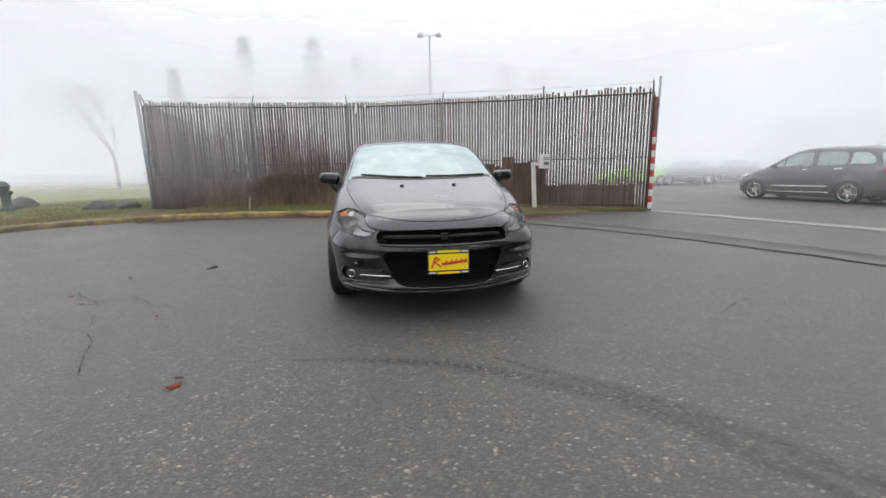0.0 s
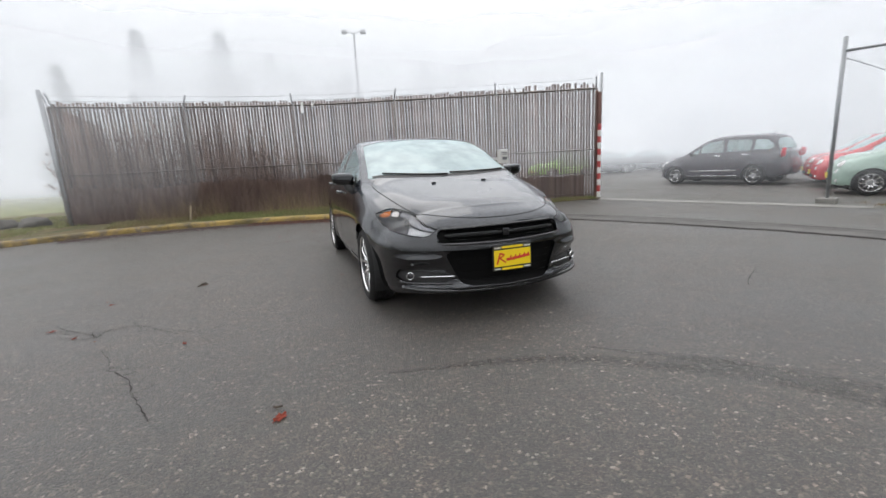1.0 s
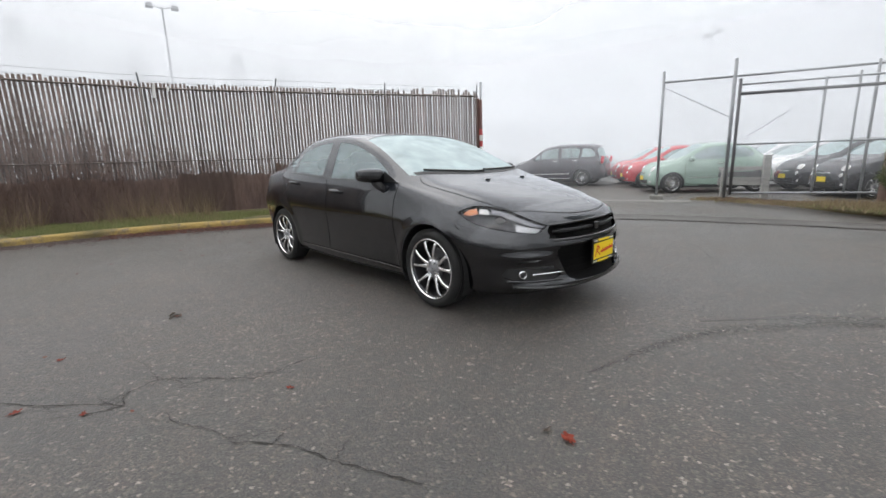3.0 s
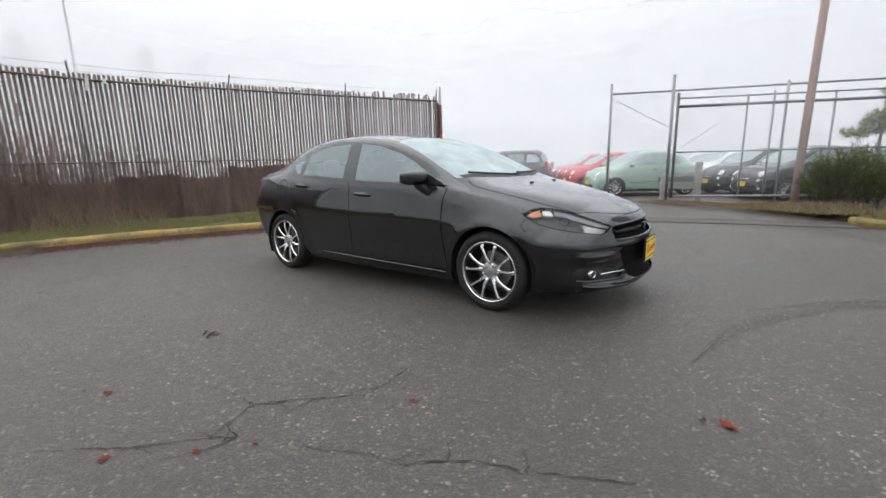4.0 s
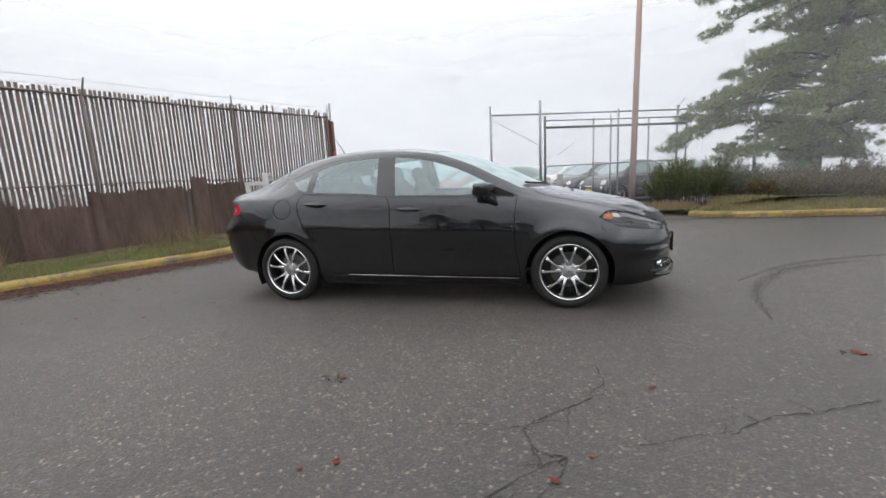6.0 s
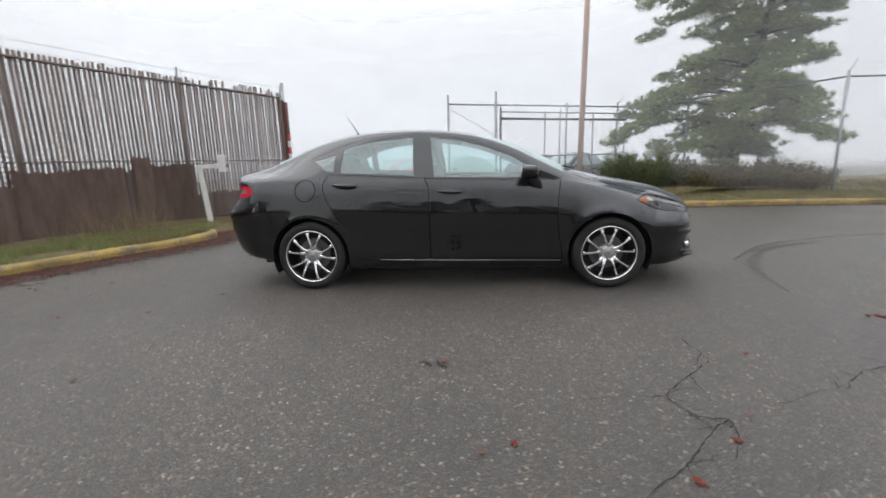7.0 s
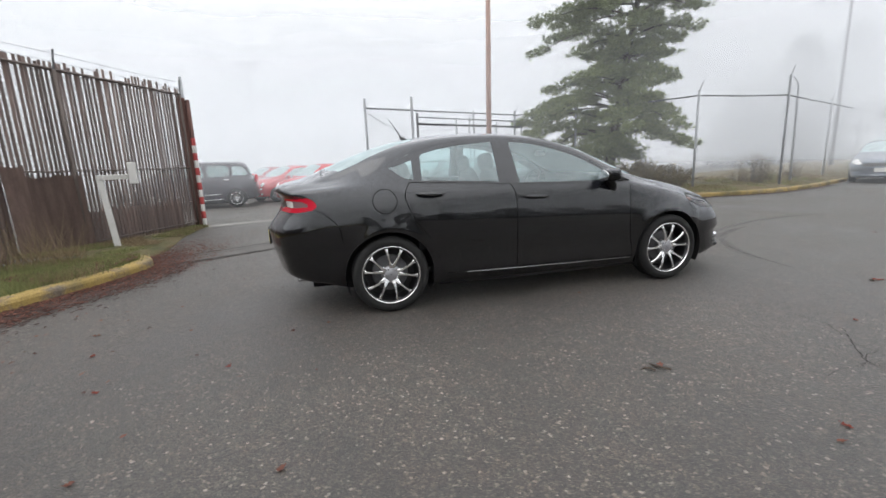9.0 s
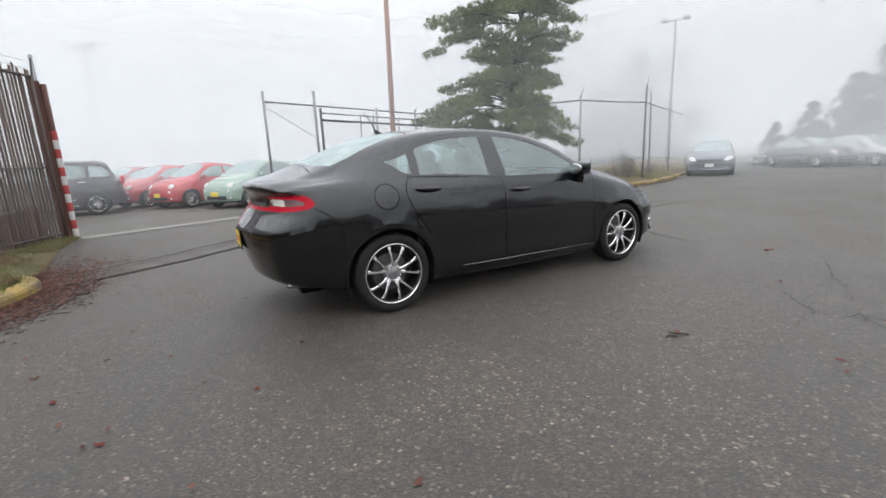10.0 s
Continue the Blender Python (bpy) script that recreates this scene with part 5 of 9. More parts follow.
def sedan_masks():
    d_dlo, d_f, d_r, d_q = (polygon_distance(p) for p in (DLO, GLASS_F, GLASS_R, GLASS_Q))
    d_df, d_dr = polygon_distance(DOOR_F), polygon_distance(DOOR_R)
    d_hood = polygon_distance(HOOD + [(x, -y) for x, y in HOOD[::-1]])
    ws = polygon_distance([(-0.16, -0.1), (-0.20, 0.30), (-0.33, 0.70), (-0.40, 0.735), (-0.62, 0.702), (-0.88, 0.668), (-1.14, 0.628), (-1.215, 0.40), (-1.235, 0.0), (-1.235, -0.1)])
    bl = polygon_distance([(-3.18, -0.1), (-3.16, 0.40), (-3.06, 0.565), (-2.90, 0.575), (-2.62, 0.545), (-2.40, 0.49), (-2.35, 0.0), (-2.35, -0.1)])
    d_hl = polygon_distance(curve([(-0.040, 0.776), (0.05, 0.810), (0.15, 0.815), (0.294, 0.791), (0.431, 0.749), (0.555, 0.705), (0.610, 0.686)], 3).tolist() + curve([(0.550, 0.633), (0.432, 0.648), (0.305, 0.663), (0.165, 0.682), (0.07, 0.713), (0.0, 0.752)], 3).tolist())
    d_tl = polygon_distance(curve([(-3.243, 0.905), (-3.262, 0.945), (-3.30, 0.972), (-3.38, 0.988), (-3.48, 1.000), (-3.60, 1.004)], 3).tolist() + [(-3.8, 1.004), (-3.8, 0.862), (-3.62, 0.862)] + curve([(-3.50, 0.862), (-3.38, 0.866), (-3.28, 0.882)], 3).tolist())
    d_gr = polygon_distance([(-0.1, 0.700), (0.30, 0.694), (0.475, 0.682), (0.50, 0.64), (0.475, 0.588), (0.30, 0.576), (-0.1, 0.570)])
    d_lg = polygon_distance([(-0.1, 0.53), (0.44, 0.535), (0.46, 0.51), (0.36, 0.30), (0.30, 0.275), (-0.1, 0.265)])
    d_fg = polygon_distance([(0.42, 0.37), (0.60, 0.395), (0.75, 0.40), (0.78, 0.34), (0.72, 0.305), (0.50, 0.30), (0.42, 0.325)])
    m = {}
    lamp = lambda poly: (lambda d: (lambda x, y, z: np.maximum(d(lamp_u(x, np.abs(y)), z), 0.15 - x)))(polygon_distance(poly))
    m["amber"] = lamp([(0.0, 0.770), (0.045, 0.800), (0.10, 0.805), (0.115, 0.772), (0.06, 0.758)])
    m["bulb"] = lamp([(0.12, 0.805), (0.185, 0.801), (0.20, 0.766), (0.125, 0.772)])
    m["refl"] = lamp([(0.39, 0.715), (0.50, 0.683), (0.578, 0.664), (0.545, 0.642), (0.44, 0.656), (0.395, 0.664)])
    m["bezel"] = lamp([(0.205, 0.801), (0.294, 0.785), (0.431, 0.743), (0.555, 0.699), (0.595, 0.684), (0.585, 0.674), (0.50, 0.693), (0.40, 0.724), (0.28, 0.757), (0.215, 0.772)])
    d_tw = polygon_distance([(-3.325, 0.908), (-3.335, 0.944), (-3.40, 0.952), (-3.62, 0.954), (-3.62, 0.902), (-3.42, 0.900)])
    d_tu = polygon_distance([(-3.34, 0.976), (-3.40, 0.966), (-3.8, 0.966), (-3.8, 1.03), (-3.34, 1.03)])
    m["tu"] = lambda x, y, z: np.maximum(d_tl(x, z), d_tu(x, z))
    m["tw"] = lambda x, y, z: np.maximum(d_tw(x, z), 0.50 - np.abs(y))
    d_tb = polygon_distance([(-3.435, 0.904), (-3.44, 0.950), (-3.50, 0.950), (-3.495, 0.904)])
    m["tb"] = lambda x, y, z: np.maximum(d_tb(x, z), 0.50 - np.abs(y))
    m["td"] = lambda x, y, z: np.maximum(np.maximum(np.abs(y) - 0.5, np.abs(z - 0.930) - 0.040), x + 3.3)
    m["dlo"] = lambda x, y, z: np.maximum(d_dlo(x, z), 0.5 - np.abs(y))
    m["gf"] = lambda x, y, z: np.maximum(d_f(x, z), 0.5 - np.abs(y))
    m["gr"] = lambda x, y, z: np.maximum(d_r(x, z), 0.5 - np.abs(y))
    m["gq"] = lambda x, y, z: np.maximum(d_q(x, z), 0.5 - np.abs(y))
    m["df"] = lambda x, y, z: np.maximum(d_df(x, z), 0.57 - np.abs(y))
    m["dr"] = lambda x, y, z: np.maximum(d_dr(x, z), 0.57 - np.abs(y))
    m["hood"] = lambda x, y, z: np.maximum(d_hood(x, np.abs(y)), 0.6 - z)
    m["ws"] = lambda x, y, z: np.maximum(ws(x, np.abs(y)), 0.9 - z)
    m["bl"] = lambda x, y, z: np.maximum(bl(x, np.abs(y)), 0.9 - z)
    m["hl"] = lambda x, y, z: np.maximum(d_hl(lamp_u(x, np.abs(y)), z), 0.15 - x)
    m["tl"] = lambda x, y, z: d_tl(x, z)
    m["gl"] = lambda x, y, z: np.maximum(d_gr(np.abs(y), z), 0.4 - x)
    m["lg"] = lambda x, y, z: np.maximum(d_lg(np.abs(y), z), 0.4 - x)
    m["fg"] = lambda x, y, z: np.maximum(d_fg(np.abs(y), z), 0.4 - x)
    m["af"] = lambda x, y, z: np.maximum(np.hypot(x, z - 0.318) - 0.362, 0.5 - np.abs(y))
    m["ar"] = lambda x, y, z: np.maximum(np.hypot(x + 2.703, z - 0.318) - 0.362, 0.5 - np.abs(y))
    m["trunk"] = lambda x, y, z: np.maximum(np.maximum(x + 3.20, np.abs(y) - 0.60), 0.74 - z)
    m["roof"] = lambda x, y, z: np.maximum(np.maximum(np.maximum(-2.42 - x, x + 1.18), np.abs(y) - 0.585), 1.2 - z)
    m["fb"] = lambda x, y, z: np.maximum(0.36 - x, z - (0.66 + 0.05 * (x - 0.6)))
    m["rb"] = lambda x, y, z: np.maximum(x + 3.06, z - 0.80)
    return m


def ribbon(parent, name, tree, pts, direction, width, material, lift=0.0015, label=""):
    """A thin strip laid on the skin along points, found by casting from outside."""
    d = Vector(direction).normalized()
    hits = []
    for p in pts:
        h = tree.ray_cast(Vector(p) - d * 3.0, d)
        if h[0] is not None:
            hits.append((h[0], h[1] if h[1].dot(d) < 0 else -h[1]))
    if len(hits) < 2:
        return None
    bm = bmesh.new()
    prev = None
    for i, (p, n) in enumerate(hits):
        t = (hits[min(i + 1, len(hits) - 1)][0] - hits[max(i - 1, 0)][0]).normalized()
        s = t.cross(n).normalized() * width / 2
        row = [bm.verts.new(p + n * lift - s), bm.verts.new(p + n * lift * 1.6), bm.verts.new(p + n * lift + s)]
        if prev:
            bm.faces.new((prev[0], row[0], row[1], prev[1]))
            bm.faces.new((prev[1], row[1], row[2], prev[2]))
        prev = row
    return part(name, bm, material, parent, label, smooth=True)


from mathutils.bvhtree import BVHTree

CAR_POSE = pose(-0.149, 4.335, 0.0, 0, 0, -79.22)


def build_sedan():
    car = place_empty("car", CAR_POSE, "black four-door sedan, wet with drizzle, with polished alloy wheels", "car")
    sh = Shell(SEDAN, 190, 12)
    tree = BVHTree.FromBMesh(sh.bm)
    m = sedan_masks()
    for k in ("af", "ar", "dlo", "gf", "gr", "gq", "df", "dr", "hood", "ws", "bl", "hl", "amber", "bulb", "refl", "bezel", "tl", "tu", "tw", "tb", "td", "gl", "lg", "fg", "trunk", "roof", "fb", "rb"):
        sh.cut(m[k])
    L = lambda f: (lambda x, y, z: np.maximum(f(x, y, z), -y))
    R = lambda f: (lambda x, y, z: np.maximum(f(x, y, z), y))
    rules = [("void", m["af"]), ("void", m["ar"])]
    for k in ("gf", "gr", "gq", "dlo"):
        rules += [(k + "_l", L(m[k])), (k + "_r", R(m[k]))]
    rules += [("ws", m["ws"]), ("bl", m["bl"]), ("hl_l", L(m["hl"])), ("hl_r", R(m["hl"])), ("tb", m["tb"]), ("tw", m["tw"]), ("td", m["td"]), ("tu", m["tu"]), ("tl", m["tl"]), ("gl", m["gl"]), ("lg", m["lg"]), ("fg_l", L(m["fg"])), ("fg_r", R(m["fg"])), ("hood", m["hood"]),
              ("df_l", L(m["df"])), ("df_r", R(m["df"])), ("dr_l", L(m["dr"])), ("dr_r", R(m["dr"])), ("roof", m["roof"]), ("trunk", m["trunk"]), ("fb", m["fb"]), ("rb", m["rb"]),
              ("under", lambda x, y, z: z - 0.205), ("fen_l", lambda x, y, z: np.maximum(-0.46 - x, -y)), ("fen_r", lambda x, y, z: np.maximum(-0.46 - x, y)), ("quarter_l", lambda x, y, z: -y), ("quarter_r", lambda x, y, z: y)]
    f = sh.sort(rules)
    made = {}
    for key, name, mt, inset, label in [
        ("gf_l", "front_window", GLASS, 0.004, "clear green-tinted glass"), ("gf_r", "front_window", GLASS, 0.004, "clear green-tinted glass"),
        ("gr_l", "rear_window", GLASS, 0.004, "clear green-tinted glass"), ("gr_r", "rear_window", GLASS, 0.004, "clear green-tinted glass"),
        ("gq_l", "quarter_window", GLASS, 0.004, "small tinted quarter glass"), ("gq_r", "quarter_window", GLASS, 0.004, "small tinted quarter glass"),
        ("dlo_l", "window_trim", BLACK_PAINT, 0.002, "gloss black window trim"), ("dlo_r", "window_trim", BLACK_PAINT, 0.002, "gloss black window trim"),
        ("ws", "windshield", GLASS_FRONT, 0.003, "wet windshield mirroring the white sky"), ("bl", "back_window", GLASS_FRONT, 0.003, "wet rear window mirroring the sky"),
        ("hl_l", "headlight", LENS_CLEAR, 0.0, "clear headlight lens"), ("hl_r", "headlight", LENS_CLEAR, 0.0, "clear headlight lens"),
        ("tl", "tail_light", LENS_RED, 0.004, "red tail light band across the tail"), ("tu", "tail_light_top", LENS_SMOKE, 0.004, "smoked dark red top of the lamp band"), ("tw", "reverse_lamp", LENS_PINK, 0.005, "pale reversing lamp"), ("tb", "reverse_bulb", LENS_WHITE, 0.004, "bright reversing bulb"), ("td", "lamp_bar", GLOSS_BLACK, 0.006, "dark middle of the lamp band"), ("gl", "grille", INTAKE_BLACK, 0.03, "black grille mesh"),
        ("lg", "lower_grille", INTAKE_BLACK, 0.022, "black lower air intake"), ("fg_l", "fog_light_bay", SATIN_BLACK, 0.02, "black recess"), ("fg_r", "fog_light_bay", SATIN_BLACK, 0.02, "black recess"),
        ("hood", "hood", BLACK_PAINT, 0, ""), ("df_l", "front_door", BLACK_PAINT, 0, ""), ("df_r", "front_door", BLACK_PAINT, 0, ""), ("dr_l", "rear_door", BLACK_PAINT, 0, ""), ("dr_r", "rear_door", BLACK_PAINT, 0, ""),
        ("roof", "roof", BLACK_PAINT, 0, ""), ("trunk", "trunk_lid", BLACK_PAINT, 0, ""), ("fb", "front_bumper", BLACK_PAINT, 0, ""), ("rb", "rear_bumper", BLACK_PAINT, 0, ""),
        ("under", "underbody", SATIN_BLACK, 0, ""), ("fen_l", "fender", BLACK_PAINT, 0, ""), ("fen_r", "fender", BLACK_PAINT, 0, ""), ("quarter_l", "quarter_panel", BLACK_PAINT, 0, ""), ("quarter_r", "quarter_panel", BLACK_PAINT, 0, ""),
    ]:
        if f.get(key):
            made[key] = sh.emit(f[key], name, mt, car, label, inset)
            if "window" in name and mt in (GLASS, GLASS_FRONT) or name in ("windshield", "headlight"):
                made[key].visible_shadow = False
    for x in (0.0, -2.703):
        arch_liner(car, x, 0.318, 0.37, 0.56, 0.885)
        for s in (1, -1):
            build_wheel(car, x, s * 0.795, 0.318, 0.318, 0.240, 10, 0.215)
    return car, sh, tree, f, m


CAR, CAR_SHELL, CAR_TREE, CAR_FACES, CAR_MASKS = build_sedan()

# ---- details of the black sedan ----
def car_lines(car, tree):
    n = 26

    def dense(pts, k=8):
        return curve(pts, k)

    for s in (-1, 1):
        d = (0, -s, 0)
        for pts in ([(-0.425, 0.965), (-0.45, 0.80), (-0.445, 0.55), (-0.40, 0.275)], [(-1.625, 1.01), (-1.588, 0.91), (-1.585, 0.60), (-1.583, 0.285)], [(-2.505, 1.062), (-2.545, 0.985), (-2.545, 0.92), (-2.49, 0.78), (-2.41, 0.665), (-2.36, 0.60)], [(-0.40, 0.272), (-1.0, 0.278), (-1.6, 0.284), (-2.22, 0.286)]):
            ribbon(car, "door_gap", tree, [(x, s * 1.5, z) for x, z in dense(pts)], d, 0.006, INTAKE_BLACK, 0.0012)
        # bright line along the sill
        ribbon(car, "sill_strip", tree, [(x, s * 1.5, z) for x, z in dense([(-0.42, 0.258), (-1.0, 0.266), (-1.6, 0.274), (-2.05, 0.280)])], d, 0.006, CHROME, 0.003, "thin bright sill strip")
        ribbon(car, "window_strip", tree, [(x, s * 1.5, z) for x, z in dense([(-0.42, 0.982), (-0.8, 0.984), (-1.2, 0.998), (-1.7, 1.020), (-2.2, 1.050), (-2.50, 1.066)])], d, 0.012, GLOSS_BLACK, 0.004)
        ribbon(car, "hood_gap", tree, [(x, s * y, 3) for x, y in dense([(-0.30, 0.70), (-0.22, 0.735), (0.0, 0.715), (0.25, 0.665), (0.45, 0.61), (0.62, 0.53), (0.74, 0.42), (0.81, 0.29), (0.845, 0.14), (0.853, 0.0)])], (0, 0, -1), 0.006, INTAKE_BLACK, 0.0012)
        # crease on the hood
        ribbon(car, "fender_gap", tree, [(x, s * 1.5, z) for x, z in dense([(0.30, 0.765), (0.26, 0.70), (0.30, 0.655)], 5)], d, 0.005, INTAKE_BLACK, 0.0012)
        ribbon(car, "bumper_gap", tree, [(x, s * 1.5, z) for x, z in dense([(-3.26, 0.885), (-3.16, 0.82), (-3.09, 0.74), (-3.07, 0.62)], 6)], d, 0.005, INTAKE_BLACK, 0.0012)
    c, r = (-2.717, 0.924), 0.096
    ring = [(c[0] + r * math.cos(a), -1.5, c[1] + r * math.sin(a)) for a in (2 * math.pi * k / 36 for k in range(37))]
    ribbon(car, "fuel_door_gap", tree, ring, (0, 1, 0), 0.006, INTAKE_BLACK, 0.0012)
    ribbon(car, "trunk_gap", tree, [(-3.20, y, 3) for y in np.linspace(-0.6, 0.6, 20)], (0, 0, -1), 0.006, INTAKE_BLACK, 0.0012)


def lamp_gaps(car, sh, faces_of):
    """The dark seam round each head lamp, along the edge of its lens."""
    for key in ("hl_l", "hl_r"):
        fs = set(faces_of(key))
        bm = bmesh.new()
        for e in {e for f in fs for e in f.edges}:
            if sum(f in fs for f in e.link_faces) == 1:
                a, b = (v.co + v.normal * 0.001 for v in e.verts)
                add_tube(bm, [a, b], 0.0035, 4, False)
        part("lamp_gap", bm, SATIN_BLACK, car)


def car_handles(car, tree):
    for s in (-1, 1):
        for x, z in ((-1.40, 0.892), (-2.345, 0.962)):
            hit = tree.ray_cast(Vector((x, s * 2, z)), Vector((0, -s, 0)))
            y = hit[0].y
            bm = bmesh.new()
            pts = []
            for k in range(11):
                t = k / 10
                pts.append((x + (t - 0.5) * 0.225, y + s * (0.006 + 0.034 * math.sin(math.pi * t) ** 0.6), z - 0.012 * (t - 0.5)))
            add_tube(bm, pts, [0.006 + 0.013 * math.sin(math.pi * (0.08 + 0.84 * k / 10)) for k in range(11)], 10)
            part("door_handle", bm, GLOSS_BLACK, car, "black door handle", smooth=True)
            bm = bmesh.new()
            bmesh.ops.create_uvsphere(bm, u_segments=16, v_segments=8, radius=1)
            bmesh.ops.transform(bm, matrix=Matrix.Translation((x, y + s * 0.0015, z - 0.004)) @ Matrix.Diagonal((0.075, 0.003, 0.022, 1)), verts=bm.verts[:])
            part("handle_cup", bm, SATIN_BLACK, car, smooth=True)


def car_mirrors(car):
    for s in (-1, 1):
        bm = bmesh.new()
        bmesh.ops.create_uvsphere(bm, u_segments=28, v_segments=16, radius=1)
        for v in bm.verts:
            x, y, z = v.co
            k = 4.2
            f = (abs(x) ** k + abs(y) ** k + abs(z) ** k) ** (-1 / k) if v.co.length else 1
            x, y, z = x * f, y * f, z * f
            w = 1 - 0.18 * (y * s * 0.5 + 0.5)
            v.co = (x * 0.085 * w - 0.70 - 0.02 * y * s, s * (0.935 + 0.105 * y * s), z * 0.066 * w + 1.045 + 0.008 * (y * s))
        mirror = part("wing_mirror", bm, BLACK_PAINT, car, smooth=True)
        bm = bmesh.new()
        bmesh.ops.create_uvsphere(bm, u_segments=20, v_segments=10, radius=1)
        bmesh.ops.transform(bm, matrix=Matrix.Translation((-0.782, s * 0.94, 1.042)) @ Matrix.Diagonal((0.008, 0.082, 0.048, 1)), verts=bm.verts[:])
        part("mirror_glass", bm, CHROME, mirror, "mirror glass", smooth=True)
        bm = bmesh.new()
        add_tube(bm, [(-0.60, s * 0.845, 0.905), (-0.63, s * 0.872, 0.945), (-0.67, s * 0.895, 0.985), (-0.69, s * 0.91, 1.02)], [0.020, 0.034, 0.040, 0.034], 10)
        part("mirror_foot", bm, SATIN_BLACK, mirror, smooth=True)
        bm = bmesh.new()
        vs = [bm.verts.new(p) for p in ((-0.43, s * 0.842, 0.985), (-0.63, s * 0.838, 0.99), (-0.66, s * 0.805, 1.085))]
        bm.faces.new(vs)
        bmesh.ops.solidify(bm, geom=bm.faces[:], thickness=0.006)
        part("sail_panel", bm, SATIN_BLACK, mirror)


def car_front(car, sh, tree, faces_of, masks):
    # head lamps: housing, reflectors, projector and amber side reflector behind the lens
    bm_src = sh.bm
    for s in (-1, 1):
        fs = faces_of("hl_l" if s > 0 else "hl_r")
        inner = lambda key: [f for f in fs if masks[key](*(np.array([c]) for c in f.calc_center_median()))[0] < 0]
        sh.emit(fs, "lamp_housing", LAMP_HOUSE, car, "dark grey lamp housing", 0.05)
        sh.emit(inner("amber"), "side_reflector", LENS_AMBER, car, "amber reflector", 0.012)
        sh.emit(inner("bulb"), "bulb_reflector", LENS_WHITE, car, "bright bulb reflector", 0.014)
        sh.emit(inner("refl"), "lamp_reflector", LAMP_SILVER, car, "silver lamp reflector", 0.020)
        sh.emit(inner("bezel"), "lamp_bezel", LAMP_BEZEL, car, "dull silver upper bezel", 0.014)
        for u, r in ((0.33, 0.042), (0.46, 0.034)):
            x, y = 0.304 + u * 0.822, s * (0.833 - u * 0.569)
            bm = bmesh.new()
            add_lathe(bm, [(0.001, 0.02), (r * 0.5, 0.016), (r * 0.85, 0.0), (r, -0.01), (r * 1.08, -0.004), (r * 1.08, -0.05)], 20, "X")
            bmesh.ops.transform(bm, matrix=Matrix.Translation((x - 0.062, y - s * 0.045, 0.692 - 0.06 * (u - 0.33))), verts=bm.verts[:])
            part("projector", bm, CHROME if u > 0.4 else GLOSS_BLACK, car, "lamp projector", smooth=True)
    # grille bars
    def bar(name, y0, y1, z, h, material, lift, label="", bow=0.0, k=18):
        pts = []
        for i in range(k + 1):
            y = y0 + (y1 - y0) * i / k
            hit = tree.ray_cast(Vector((3, y, z + bow * y * y)), Vector((-1, 0, 0)))
            if hit[0] is not None:
                pts.append((hit[0].x + lift, y, z + bow * y * y))
        bm = bmesh.new()
        add_tube(bm, pts, h, 8)
        return part(name, bm, material, car, label, smooth=True)

    bar("grille_surround", -0.47, 0.47, 0.690, 0.010, GLOSS_BLACK, -0.004, bow=-0.03)
    bar("grille_surround", -0.47, 0.47, 0.574, 0.012, GLOSS_BLACK, -0.002, bow=0.03)
    bar("grille_bar", -0.44, 0.44, 0.635, 0.011, SATIN_BLACK, -0.016)
    bar("grille_bar", -0.40, -0.06, 0.648, 0.004, ALLOY_DARK, 0.0)
    bar("grille_bar", 0.06, 0.40, 0.648, 0.004, ALLOY_DARK, 0.0)
    for z in (0.60, 0.615, 0.66, 0.672):
        bar("grille_bar", -0.42, 0.42, z, 0.004, INTAKE_BLACK, -0.026)
    for z in (0.32, 0.37, 0.42, 0.47):
        bar("intake_bar", -0.34 - 0.25 * (z - 0.3), 0.34 + 0.25 * (z - 0.3), z, 0.004, INTAKE_BLACK, -0.024)
    hit = tree.ray_cast(Vector((3, 0, 0.642)), Vector((-1, 0, 0)))
    bm = bmesh.new()
    add_box(bm, (hit[0].x + 0.004, 0, 0.640), (0.02, 0.055, 0.055), 0.008)
    part("grille_badge", bm, GLOSS_BLACK, car)
    # lower lip
    bar("lower_lip", -0.74, 0.74, 0.232, 0.016, GLOSS_BLACK, 0.002, "gloss black lip", 0.07, 30)
    for s in (-1, 1):
        hit = tree.ray_cast(Vector((3, s * 0.69, 0.358)), Vector((-1, 0, 0)))
        x = hit[0].x
        bm = bmesh.new()
        add_lathe(bm, [(0.001, 0.010), (0.013, 0.008), (0.021, 0.0)], 20, "X")
        bmesh.ops.transform(bm, matrix=Matrix.Translation((x + 0.008, s * 0.69, 0.358)) @ Matrix.Rotation(radians(s * 22), 4, "Z"), verts=bm.verts[:])
        fog = part("fog_light", bm, ALLOY_DARK, car, "round fog light with a chrome ring", smooth=True)
        bm = bmesh.new()
        add_lathe(bm, [(0.021, -0.01), (0.023, 0.008), (0.027, 0.010), (0.030, 0.0), (0.030, -0.02)], 24, "X")
        bmesh.ops.transform(bm, matrix=Matrix.Translation((x + 0.008, s * 0.69, 0.358)) @ Matrix.Rotation(radians(s * 22), 4, "Z"), verts=bm.verts[:])
        part("fog_ring", bm, CHROME, fog, "chrome ring", smooth=True)
        a, b = (0.63, 0.40) if s > 0 else (-0.63, -0.40)
        bar("fog_bar", a, b, 0.352, 0.006, CHROME, 0.006, "thin chrome bar", 0.0, 10)
        bar("fog_bay_rim", s * 0.76, s * 0.42, 0.296, 0.010, GLOSS_BLACK, 0.004, bow=0.02, k=12)
    # dealer plate
    hit = tree.ray_cast(Vector((3, 0.02, 0.50)), Vector((-1, 0, 0)))
    px = hit[0].x + 0.022
    bm = bmesh.new()
